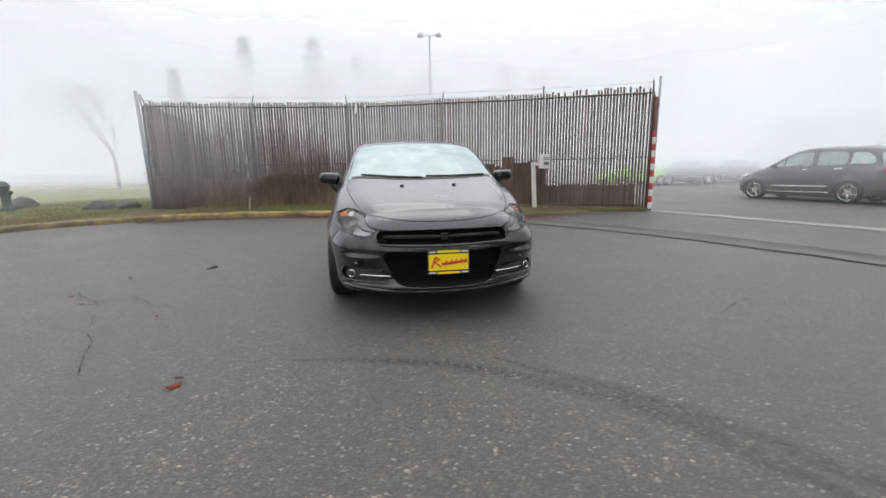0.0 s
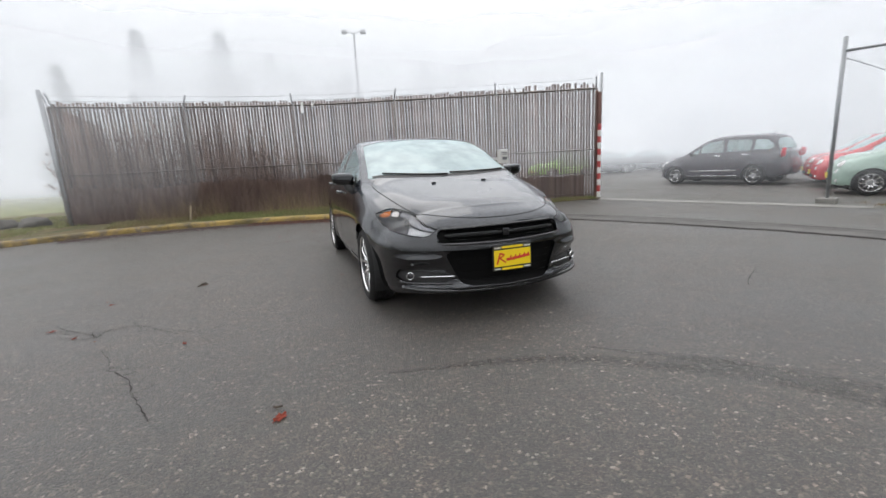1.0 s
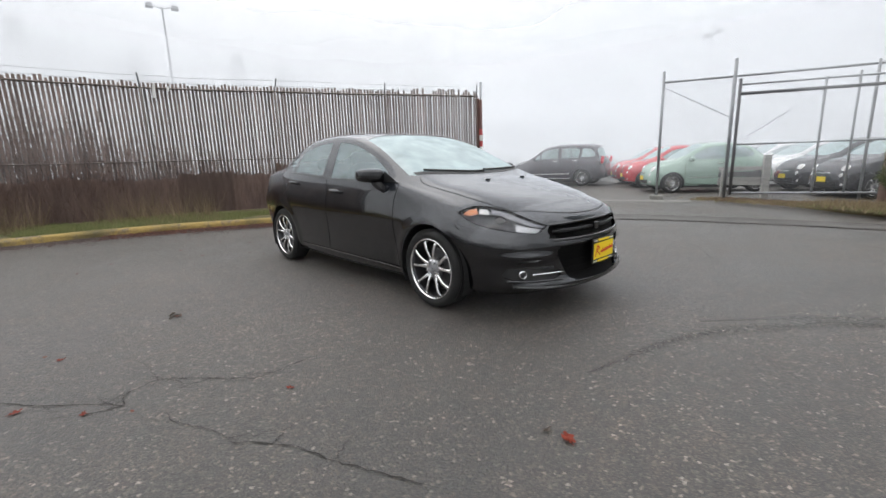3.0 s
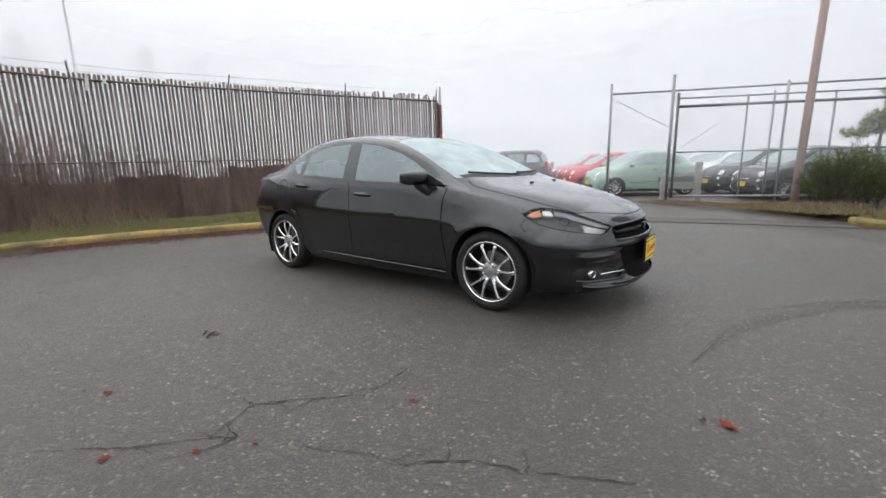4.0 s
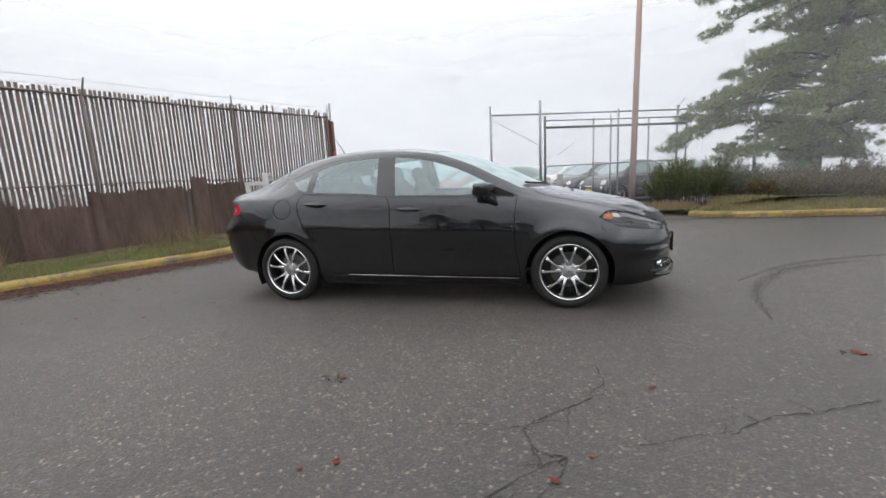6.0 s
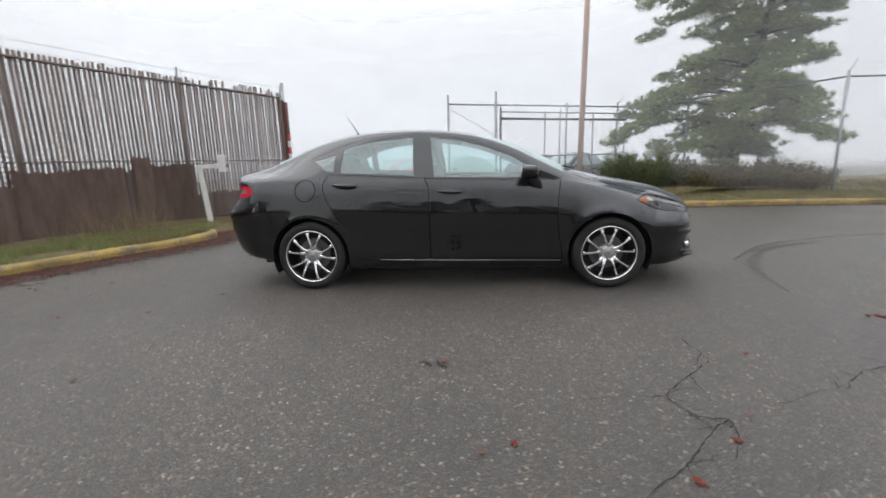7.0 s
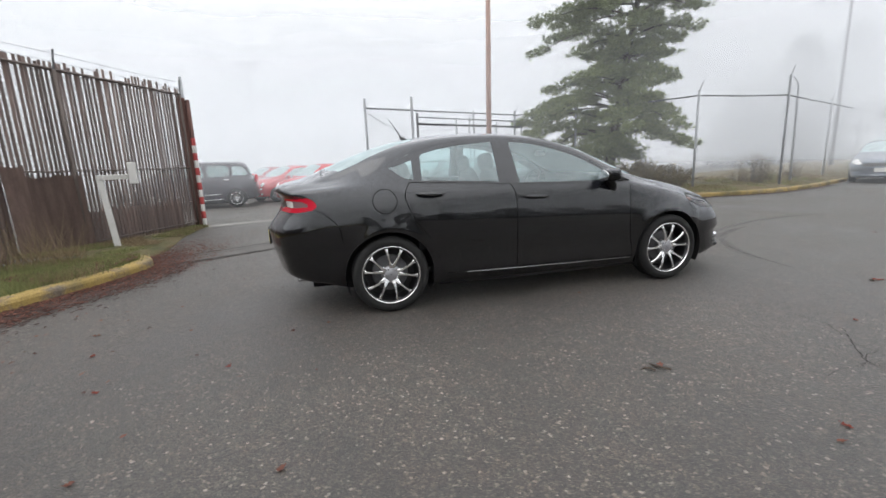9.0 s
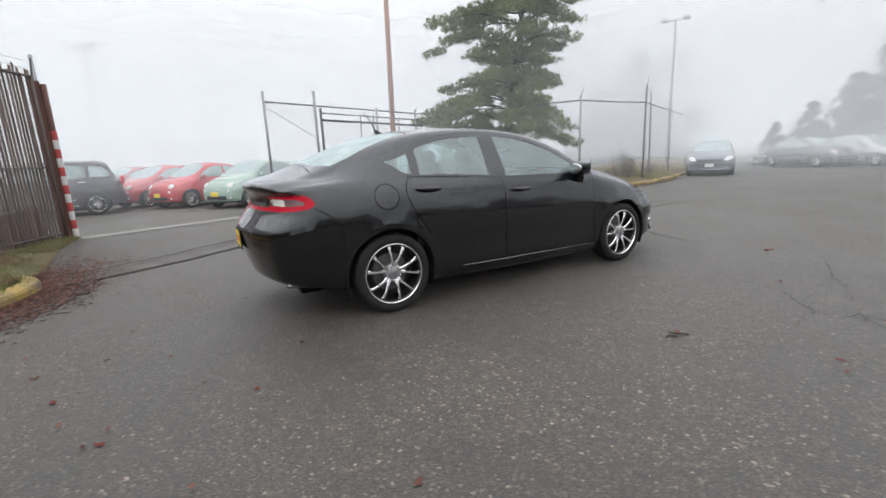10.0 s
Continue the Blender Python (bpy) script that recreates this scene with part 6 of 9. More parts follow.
    add_box(bm, (px, 0.02, 0.457), (0.012, 0.315, 0.185), 0.004)
    plate = part("plate_holder", bm, SATIN_BLACK, car, "black plate holder")
    bm = bmesh.new()
    add_box(bm, (px + 0.008, 0.02, 0.457), (0.004, 0.295, 0.120), 0.001)
    part("plate", bm, YELLOW_PLATE, plate, "yellow dealer plate")
    for z in (0.536, 0.378):
        bm = bmesh.new()
        add_box(bm, (px + 0.008, 0.02, z), (0.004, 0.17, 0.016), 0.001)
        part("plate_strip", bm, YELLOW_PLATE, plate, "yellow strip")
    # red brush-stroke mark on the plate, drawn as plain strokes
    y0 = 0.02 - 0.125
    for j, (a, b, w) in enumerate([((0.0, -0.035), (0.022, 0.034), 0.006), ((0.022, 0.034), (0.052, 0.020), 0.006), ((0.052, 0.020), (0.018, 0.002), 0.005), ((0.018, 0.002), (0.062, -0.030), 0.005), ((0.066, -0.012), (0.235, 0.004), 0.009), ((0.085, -0.02), (0.10, 0.012), 0.005), ((0.12, -0.018), (0.135, 0.016), 0.005), ((0.155, -0.014), (0.165, 0.018), 0.005), ((0.185, -0.008), (0.20, 0.020), 0.005), ((0.215, -0.002), (0.228, 0.022), 0.005)]):
        bm = bmesh.new()
        w *= 2.3
        a, b = (tuple(q * 1.12 for q in p) for p in (a, b))
        add_tube(bm, [(px + 0.0105, y0 + a[0], 0.457 + a[1]), (px + 0.0105, y0 + b[0], 0.457 + b[1])], w * 0.5, 6)
        for v in bm.verts:
            v.co.x = px + 0.0105 + (v.co.x - px - 0.0105) * 0.15
        part("plate_stroke", bm, RED_INK, plate, "red brush stroke")
    for y in (-0.10, 0.14):
        for z in (0.534, 0.380):
            bm = bmesh.new()
            add_box(bm, (px + 0.007, y, z), (0.003, 0.05, 0.010))
            part("plate_bar", bm, WHITE_PAINT, plate, "pale bar")


def car_rear(car, sh, tree, faces_of):
    # plate recess and plate
    hit = tree.ray_cast(Vector((-6, 0, 0.62)), Vector((1, 0, 0)))
    bm = bmesh.new()
    add_box(bm, (hit[0].x - 0.008, 0, 0.62), (0.01, 0.31, 0.16), 0.003)
    plate = part("plate_holder", bm, SATIN_BLACK, car)
    bm = bmesh.new()
    add_box(bm, (hit[0].x - 0.014, 0, 0.62), (0.004, 0.29, 0.12), 0.001)
    part("plate", bm, YELLOW_PLATE, plate, "yellow dealer plate")
    bm = bmesh.new()
    add_box(bm, (hit[0].x - 0.017, 0, 0.62), (0.003, 0.20, 0.03), 0.001)
    part("plate_stroke", bm, RED_INK, plate, "red brush stroke")
    for s in (-1, 1):
        bm = bmesh.new()
        add_lathe(bm, [(0.035, 0.12), (0.035, 0.0), (0.042, -0.004), (0.044, 0.01), (0.044, 0.13)], 20, "X")
        bmesh.ops.transform(bm, matrix=Matrix.Translation((-3.46, s * 0.56, 0.285)) @ Matrix.Diagonal((0.7, 1.1, 0.6, 1)), verts=bm.verts[:])
        part("exhaust_tip", bm, CHROME, car, "bright exhaust tip", smooth=True)
    bm = bmesh.new()
    add_tube(bm, [(-2.37, 0, 1.425), (-2.43, 0, 1.475)], [0.03, 0.012], 8)
    ant = part("antenna_base", bm, SATIN_BLACK, car, smooth=True)
    bm = bmesh.new()
    add_tube(bm, [(-2.42, 0, 1.468), (-2.47, 0, 1.555), (-2.53, 0, 1.645)], [0.006, 0.0045, 0.003], 6)
    part("antenna_rod", bm, SATIN_BLACK, ant)


def car_wipers(car, tree):
    for pivot, tip, up in (((-0.13, 0.62), (-0.20, 0.02), 0.0), ((-0.13, -0.02), (-0.30, -0.60), 0.0)):
        pts = []
        for i in range(15):
            t = i / 14
            y = pivot[1] + (tip[1] - pivot[1]) * t
            x = -0.185 - 0.19 * (abs(y) / 0.7) ** 2.2 - 0.035 * t
            hit = tree.ray_cast(Vector((x, y, 3)), Vector((0, 0, -1)))
            pts.append((x, y, hit[0].z + 0.010))
        bm = bmesh.new()
        add_tube(bm, pts, [0.009] * 3 + [0.006] * 12, 6)
        w = part("wiper", bm, SATIN_BLACK, car, "black wiper arm", smooth=True)
        bm = bmesh.new()
        add_tube(bm, [(p[0] - 0.012, p[1], p[2] + 0.001) for p in pts[4:]], 0.008, 6)
        part("wiper_blade", bm, SATIN_BLACK, w, smooth=True)
    # dark cowl below the glass
    bm = bmesh.new()
    rows = []
    for i in range(25):
        y = -0.70 + 1.4 * i / 24
        back = -0.20 - 0.19 * (abs(y) / 0.7) ** 2.2
        row = []
        for dx in (0.0, 0.05):
            hit = tree.ray_cast(Vector((back + dx, y, 3)), Vector((0, 0, -1)))
            row.append(bm.verts.new(hit[0] + Vector((0, 0, 0.003))))
        rows.append(row)
    for a, b in zip(rows, rows[1:]):
        bm.faces.new((a[0], a[1], b[1], b[0]))
    part("cowl", bm, SATIN_BLACK, car, smooth=True)
    for s in (-1, 1):
        hit = tree.ray_cast(Vector((0.05, s * 0.24, 3)), Vector((0, 0, -1)))
        bm = bmesh.new()
        add_box(bm, tuple(hit[0] + Vector((0, 0, 0.006))), (0.03, 0.035, 0.014), 0.005)
        part("washer_nozzle", bm, SATIN_BLACK, car)


def soft_block(c, s, k=3.4, lean=0.0, segs=18):
    """A cushion: a rounded block with centre c and half sizes s, leaning back by lean degrees."""
    bm = bmesh.new()
    bmesh.ops.create_uvsphere(bm, u_segments=segs, v_segments=segs // 2 + 2, radius=1)
    for v in bm.verts:
        x, y, z = v.co
        f = (abs(x) ** k + abs(y) ** k + abs(z) ** k) ** (-1 / k)
        v.co = (x * f * s[0], y * f * s[1], z * f * s[2])
    bmesh.ops.transform(bm, matrix=Matrix.Translation(c) @ Matrix.Rotation(radians(lean), 4, "Y"), verts=bm.verts[:])
    return bm


def car_cabin(car):
    def seat(x, y, w, name):
        st = part(name, soft_block((x + 0.05, y, 0.52), (0.27, w, 0.09), 3.2, -6), SEAT_CLOTH, car, "dark cloth seat", smooth=True)
        part("backrest", soft_block((x - 0.24, y, 0.83), (0.085, w * 0.95, 0.34), 3.0, -16), SEAT_CLOTH, st, smooth=True)
        for yy in ([y] if w < 0.4 else [y - 0.35, y, y + 0.35]):
            part("headrest", soft_block((x - 0.36, yy, 1.20 if w < 0.4 else 1.14), (0.055, 0.135, 0.085), 2.8, -10), SEAT_CLOTH, st, smooth=True)

    for y in (0.37, -0.37):
        seat(-1.32, y, 0.25, "front_seat")
    seat(-2.12, 0.0, 0.62, "rear_seat")
    part("dashboard", soft_block((-0.52, 0, 0.83), (0.26, 0.74, 0.135), 3.4, 8), INTERIOR, car, smooth=True)
    bm = bmesh.new()
    add_box(bm, (-1.5, 0, 0.30), (2.6, 1.5, 0.06), 0.02)
    part("cabin_floor", bm, INTERIOR, car)
    bm = bmesh.new()
    add_box(bm, (-2.78, 0, 1.0), (0.62, 1.24, 0.05), 0.02)
    part("parcel_shelf", bm, INTERIOR, car)
    for s in (-1, 1):
        bm = bmesh.new()
        add_box(bm, (-1.45, s * 0.80, 0.74), (2.0, 0.05, 0.50), 0.02)
        part("door_card", bm, INTERIOR, car)
    bm = bmesh.new()
    add_tube(bm, [(0.185 * math.cos(a) * 0.42, 0.185 * math.sin(a), 0.185 * math.cos(a) * 0.90) for a in (2 * math.pi * k / 28 for k in range(29))], 0.015, 8, False)
    bmesh.ops.transform(bm, matrix=Matrix.Translation((-0.86, 0.37, 0.93)), verts=bm.verts[:])
    sw = part("steering_wheel", bm, INTERIOR, car, smooth=True)
    part("wheel_hub", soft_block((-0.84, 0.37, 0.92), (0.03, 0.09, 0.06), 2.5, 25), INTERIOR, sw, smooth=True)
    part("rear_view_mirror", soft_block((-0.92, 0, 1.27), (0.02, 0.12, 0.035), 3), INTERIOR, car, smooth=True)


def car_underside(car):
    """Flat blocks added to deepen the shade under the car, and the exhaust run below the floor."""
    for (x0, x1, w, z) in ((-2.25, -0.45, 0.66, 0.125), (-0.42, 0.62, 0.52, 0.150), (-3.35, -2.3, 0.50, 0.175)):
        bm = bmesh.new()
        add_box(bm, ((x0 + x1) / 2, 0, z + 0.05), (x1 - x0, 2 * w, 0.10), 0.02)
        part("under_shade_block", bm, INTAKE_BLACK, car, "black underbody tray")
    bm = bmesh.new()
    add_tube(bm, [(-0.5, 0.1, 0.15), (-2.2, 0.12, 0.15), (-2.9, 0.35, 0.20), (-3.40, 0.54, 0.27)], 0.03, 8)
    part("exhaust_pipe", bm, SATIN_BLACK, car, smooth=True)


car_underside(CAR)
FACES = CAR_FACES
car_lines(CAR, CAR_TREE)
car_handles(CAR, CAR_TREE)
lamp_gaps(CAR, CAR_SHELL, lambda k: CAR_FACES.get(k, []))
car_mirrors(CAR)
car_front(CAR, CAR_SHELL, CAR_TREE, lambda k: FACES.get(k, []), CAR_MASKS)
car_rear(CAR, CAR_SHELL, CAR_TREE, lambda k: FACES.get(k, []))
car_wipers(CAR, CAR_TREE)
car_cabin(CAR)

# ---- parked cars in the lot ----
BUBBLE = {
    "body": (-2.62, 0.44), "bow": (0.26, 0.22), "axles": (0.0, -2.30), "hub": 0.29, "arch": 0.335, "flare": 0.016,
    "zc": [(-2.62, 1.08), (-2.5, 1.20), (-2.3, 1.335), (-2.0, 1.425), (-1.6, 1.475), (-1.2, 1.485), (-0.9, 1.45), (-0.6, 1.33), (-0.35, 1.17), (-0.15, 1.025), (0.0, 0.985), (0.2, 0.955), (0.44, 0.885)],
    "zr": [(-2.62, 1.02), (-2.4, 1.13), (-2.2, 1.24), (-1.9, 1.345), (-1.5, 1.395), (-1.1, 1.385), (-0.8, 1.30), (-0.5, 1.135), (-0.3, 1.02), (-0.1, 0.955), (0.2, 0.90), (0.44, 0.83)],
    "wr": [(-2.62, 0.52), (-2.2, 0.55), (-1.5, 0.565), (-1.0, 0.57), (-0.7, 0.60), (-0.4, 0.65), (-0.1, 0.64), (0.2, 0.56), (0.44, 0.48)],
    "zb": [(-2.62, 0.96), (-2.2, 0.99), (-1.5, 0.965), (-0.8, 0.94), (-0.3, 0.925), (0.0, 0.885), (0.44, 0.79)],
    "wb": [(-2.62, 0.66), (-2.2, 0.71), (-1.5, 0.745), (-0.8, 0.745), (-0.2, 0.725), (0.2, 0.69), (0.44, 0.64)],
    "zm": [(-2.62, 0.66), (-1.5, 0.66), (0.44, 0.58)],
    "wm": [(-2.62, 0.76), (-2.2, 0.805), (-1.2, 0.812), (0.0, 0.81), (0.44, 0.765)],
    "zs": [(-2.62, 0.27), (-2.0, 0.19), (-0.3, 0.19), (0.44, 0.20)],
    "ws": [(-2.62, 0.70), (-2.0, 0.775), (-0.3, 0.775), (0.44, 0.73)],
    "nose": [(0.18, 0.58), (0.26, 0.64), (0.42, 0.665), (0.58, 0.645), (0.70, 0.60), (0.80, 0.53), (0.89, 0.42)],
    "tail": [(0.22, -2.80), (0.35, -2.87), (0.55, -2.88), (0.75, -2.83), (0.95, -2.76), (1.08, -2.66)],
}


TALL = dict(BUBBLE)
TALL["zc"] = [(-2.66, 1.16), (-2.60, 1.30), (-2.5, 1.405), (-2.3, 1.462), (-1.9, 1.482), (-1.4, 1.49), (-1.0, 1.462), (-0.7, 1.36), (-0.45, 1.21), (-0.18, 1.02), (0.0, 0.985), (0.2, 0.955), (0.44, 0.885)]
TALL["zr"] = [(-2.66, 1.08), (-2.55, 1.25), (-2.4, 1.345), (-2.1, 1.39), (-1.6, 1.412), (-1.1, 1.392), (-0.8, 1.31), (-0.5, 1.14), (-0.3, 1.02), (-0.1, 0.955), (0.2, 0.90), (0.44, 0.83)]
TALL["wr"] = [(-2.66, 0.60), (-2.2, 0.61), (-1.5, 0.61), (-1.0, 0.60), (-0.7, 0.62), (-0.4, 0.65), (-0.1, 0.64), (0.2, 0.56), (0.44, 0.48)]
TALL["body"] = (-2.66, 0.44)
TALL["tail"] = [(0.22, -2.84), (0.35, -2.89), (0.55, -2.90), (0.75, -2.87), (1.0, -2.82), (1.16, -2.74)]


def tall_side():
    return curve([(-0.42, 0.985), (-0.62, 1.13), (-0.82, 1.26), (-1.05, 1.345), (-1.45, 1.372), (-1.95, 1.36), (-2.30, 1.325), (-2.46, 1.25)], 3).tolist() + [(-2.44, 1.04), (-1.9, 1.015), (-1.2, 0.99)]


def bubble_masks(sp):
    side = polygon_distance(tall_side()) if sp is TALL else polygon_distance(curve([(-0.42, 0.985), (-0.62, 1.13), (-0.82, 1.25), (-1.05, 1.335), (-1.45, 1.365), (-1.85, 1.33), (-2.12, 1.235), (-2.25, 1.14)], 3).tolist() + [(-2.20, 1.04), (-1.9, 1.015), (-1.2, 0.99)])
    pillar = polygon_distance([(-1.43, 0.95), (-1.43, 1.42), (-1.50, 1.42), (-1.50, 0.95)])
    ws = polygon_distance([(-0.12, -0.1), (-0.20, 0.45), (-0.36, 0.60), (-0.62, 0.57), (-0.84, 0.51), (-0.90, 0.3), (-0.92, -0.1)])
    rw = polygon_distance([(-2.63, -0.1), (-2.60, 0.42), (-2.36, 0.48), (-2.22, 0.42), (-2.20, -0.1)])
    m = {
        "side": lambda x, y, z: np.maximum(np.maximum(side(x, z), -pillar(x, z)), 0.45 - np.abs(y)),
        "ws": lambda x, y, z: np.maximum(ws(x, np.abs(y)), 0.93 - z),
        "rw": lambda x, y, z: np.maximum(rw(x, np.abs(y)), 1.02 - z),
        "arch": lambda x, y, z: np.maximum(np.minimum(*(np.hypot(x - a, z - sp["hub"]) for a in sp["axles"])) - sp["arch"], 0.45 - np.abs(y)),
        "grille": lambda x, y, z: np.maximum(np.maximum(np.abs(y) - 0.42, np.abs(z - 0.34) - 0.055), 0.2 - x),
    }
    return m




def build_bubble(name, m, paint, label, size=(1, 1, 1), group="parked cars", alloy=ALLOY, plate=True, sp=BUBBLE):
    """A small rounded hatchback with round lamps."""
    car = place_empty(name, m, label, "car", group)
    sh = Shell(sp, 64, 7)
    k = bubble_masks(sp)
    tree = BVHTree.FromBMesh(sh.bm)
    for key in ("arch", "side", "ws", "rw", "grille"):
        sh.cut(k[key])
    L = lambda f: (lambda x, y, z: np.maximum(f(x, y, z), -y))
    R = lambda f: (lambda x, y, z: np.maximum(f(x, y, z), y))
    f = sh.sort([("void", k["arch"]), ("s1l", L(lambda x, y, z: np.maximum(k["side"](x, y, z), -1.465 - x))), ("s1r", R(lambda x, y, z: np.maximum(k["side"](x, y, z), -1.465 - x))), ("s2l", L(k["side"])), ("s2r", R(k["side"])), ("ws", k["ws"]), ("rw", k["rw"]), ("gr", k["grille"]), ("under", lambda x, y, z: z - 0.23), ("body", lambda x, y, z: -1 + 0 * x)])
    spots = []
    for key, nm, mt, inset, lb in (("s1l", "front_window", GLASS_DARK, 0.004, "dark tinted glass"), ("s1r", "front_window", GLASS_DARK, 0.004, "dark tinted glass"), ("s2l", "rear_window", GLASS_DARK, 0.004, "dark tinted glass"), ("s2r", "rear_window", GLASS_DARK, 0.004, "dark tinted glass"), ("ws", "windshield", GLASS_FRONT, 0.003, "misted windshield"), ("rw", "back_window", GLASS_FRONT, 0.003, "misted back window"), ("gr", "lower_grille", SATIN_BLACK, 0.02, "black air intake"), ("under", "underbody", SATIN_BLACK, 0, ""), ("body", "body", paint, 0, "")):
        if f.get(key):
            ob = sh.emit(f[key], nm, mt, car, lb, inset)
            if "wind" in nm:
                ob.visible_shadow = False
    for s in (-1, 1):
        for yy, zz, r, mt, nm, lb in ((0.52, 0.735, 0.085, LENS_WHITE, "headlight", "round headlight"), (0.50, 0.56, 0.045, LENS_WHITE, "running_light", "round running light"), (0.55, 0.34, 0.035, LENS_WHITE, "fog_light", "round fog light")):
            hit = tree.ray_cast(Vector((3, s * yy, zz)), Vector((-1, 0, 0)))
            if hit[0] is None:
                continue
            n = hit[1] if hit[1].x > 0 else -hit[1]
            q = Vector((1, 0, 0)).rotation_difference(n).to_matrix().to_4x4()
            bm = bmesh.new()
            add_lathe(bm, [(0.001, r * 0.28), (r * 0.5, r * 0.22), (r * 0.88, 0.004), (r, -0.01)], 18, "X")
            bmesh.ops.transform(bm, matrix=Matrix.Translation(hit[0] - n * 0.004) @ q, verts=bm.verts[:])
            lamp = part(nm, bm, mt, car, lb, smooth=True)
            bm = bmesh.new()
            add_lathe(bm, [(r * 0.97, 0.0), (r * 1.02, 0.008), (r * 1.10, 0.006), (r * 1.12, -0.012)], 18, "X")
            bmesh.ops.transform(bm, matrix=Matrix.Translation(hit[0] - n * 0.004) @ q, verts=bm.verts[:])
            part("lamp_ring", bm, CHROME, lamp, "chrome ring", smooth=True)
        part("tail_light", soft_block((-2.66, s * 0.60, 0.86), (0.05, 0.055, 0.11), 2.6, -10, 12), LENS_RED, car, "red tail light", smooth=True)
        mir = part("wing_mirror", soft_block((-0.50, s * 0.86, 1.0), (0.06, 0.09, 0.065), 2.8, 0, 12), paint, car, smooth=True)
        bm = bmesh.new()
        add_tube(bm, [(-0.50, s * 0.72, 0.955), (-0.50, s * 0.82, 0.975)], [0.03, 0.02], 6)
        part("mirror_foot", bm, SATIN_BLACK, mir)
        ribbon(car, "door_gap", tree, [(x, s * 1.5, z) for x, z in curve([(-0.40, 0.97), (-0.33, 0.80), (-0.34, 0.45), (-0.40, 0.27), (-1.40, 0.27), (-1.47, 0.60), (-1.47, 0.99)], 6)], (0, -s, 0), 0.008, SATIN_BLACK, 0.0015)
        ribbon(car, "side_moulding", tree, [(x, s * 1.5, z) for x, z in curve([(-0.42, 0.455), (-1.0, 0.46), (-1.85, 0.47)], 8)], (0, -s, 0), 0.022, CHROME, 0.006, "bright side moulding")
        bm = bmesh.new()
        hit = tree.ray_cast(Vector((-1.28, s * 2, 0.86)), Vector((0, -s, 0)))
        add_box(bm, (-1.28, hit[0].y + s * 0.012, 0.86), (0.17, 0.022, 0.028), 0.008)
        part("door_handle", bm, CHROME, car, "chrome door handle")
    # hood line, chrome whisker and plate
    ribbon(car, "hood_gap", tree, [(x, y, 3) for x, y in curve([(-0.15, -0.62), (0.1, -0.58), (0.36, -0.42), (0.47, 0.0), (0.36, 0.42), (0.1, 0.58), (-0.15, 0.62)], 6)], (0, 0, -1), 0.008, SATIN_BLACK, 0.0015)
    ribbon(car, "nose_trim", tree, [(3, y, 0.60) for y in np.linspace(-0.24, 0.24, 14)], (-1, 0, 0), 0.022, CHROME, 0.008, "chrome nose trim")
    if plate:
        hit = tree.ray_cast(Vector((3, 0, 0.46)), Vector((-1, 0, 0)))
        bm = bmesh.new()
        add_box(bm, (hit[0].x + 0.008, 0, 0.45), (0.01, 0.30, 0.13), 0.003)
        part("plate", bm, YELLOW_PLATE, car, "yellow dealer plate")
    for s in (-1, 1):
        st = part("front_seat", soft_block((-1.15, s * 0.33, 0.80), (0.09, 0.22, 0.34), 3, -12, 12), SEAT_CLOTH, car, "pale cloth seat", smooth=True)
        part("headrest", soft_block((-1.25, s * 0.33, 1.20), (0.05, 0.12, 0.08), 2.8, -8, 12), SEAT_CLOTH, st, smooth=True)
    part("dashboard", soft_block((-0.42, 0, 0.86), (0.20, 0.62, 0.10), 3.2, 6, 12), INTERIOR, car, smooth=True)
    for a in sp["axles"]:
        arch_liner(car, a, sp["hub"], 0.34, 0.50, 0.79)
        for s in (-1, 1):
            build_wheel(car, a, s * 0.70, sp["hub"], sp["hub"], 0.205, 10, 0.18, alloy, twin=False)
    for ob in car.children:
        ob.scale = (ob.scale[0] * size[0], ob.scale[1] * size[1], ob.scale[2] * size[2]) if ob.type == "MESH" else ob.scale
        ob.location = (ob.location[0] * size[0], ob.location[1] * size[1], ob.location[2] * size[2])
        if ob.type != "MESH" and size != (1, 1, 1):
            ob.scale = (size[2], size[1], size[2])
    return car


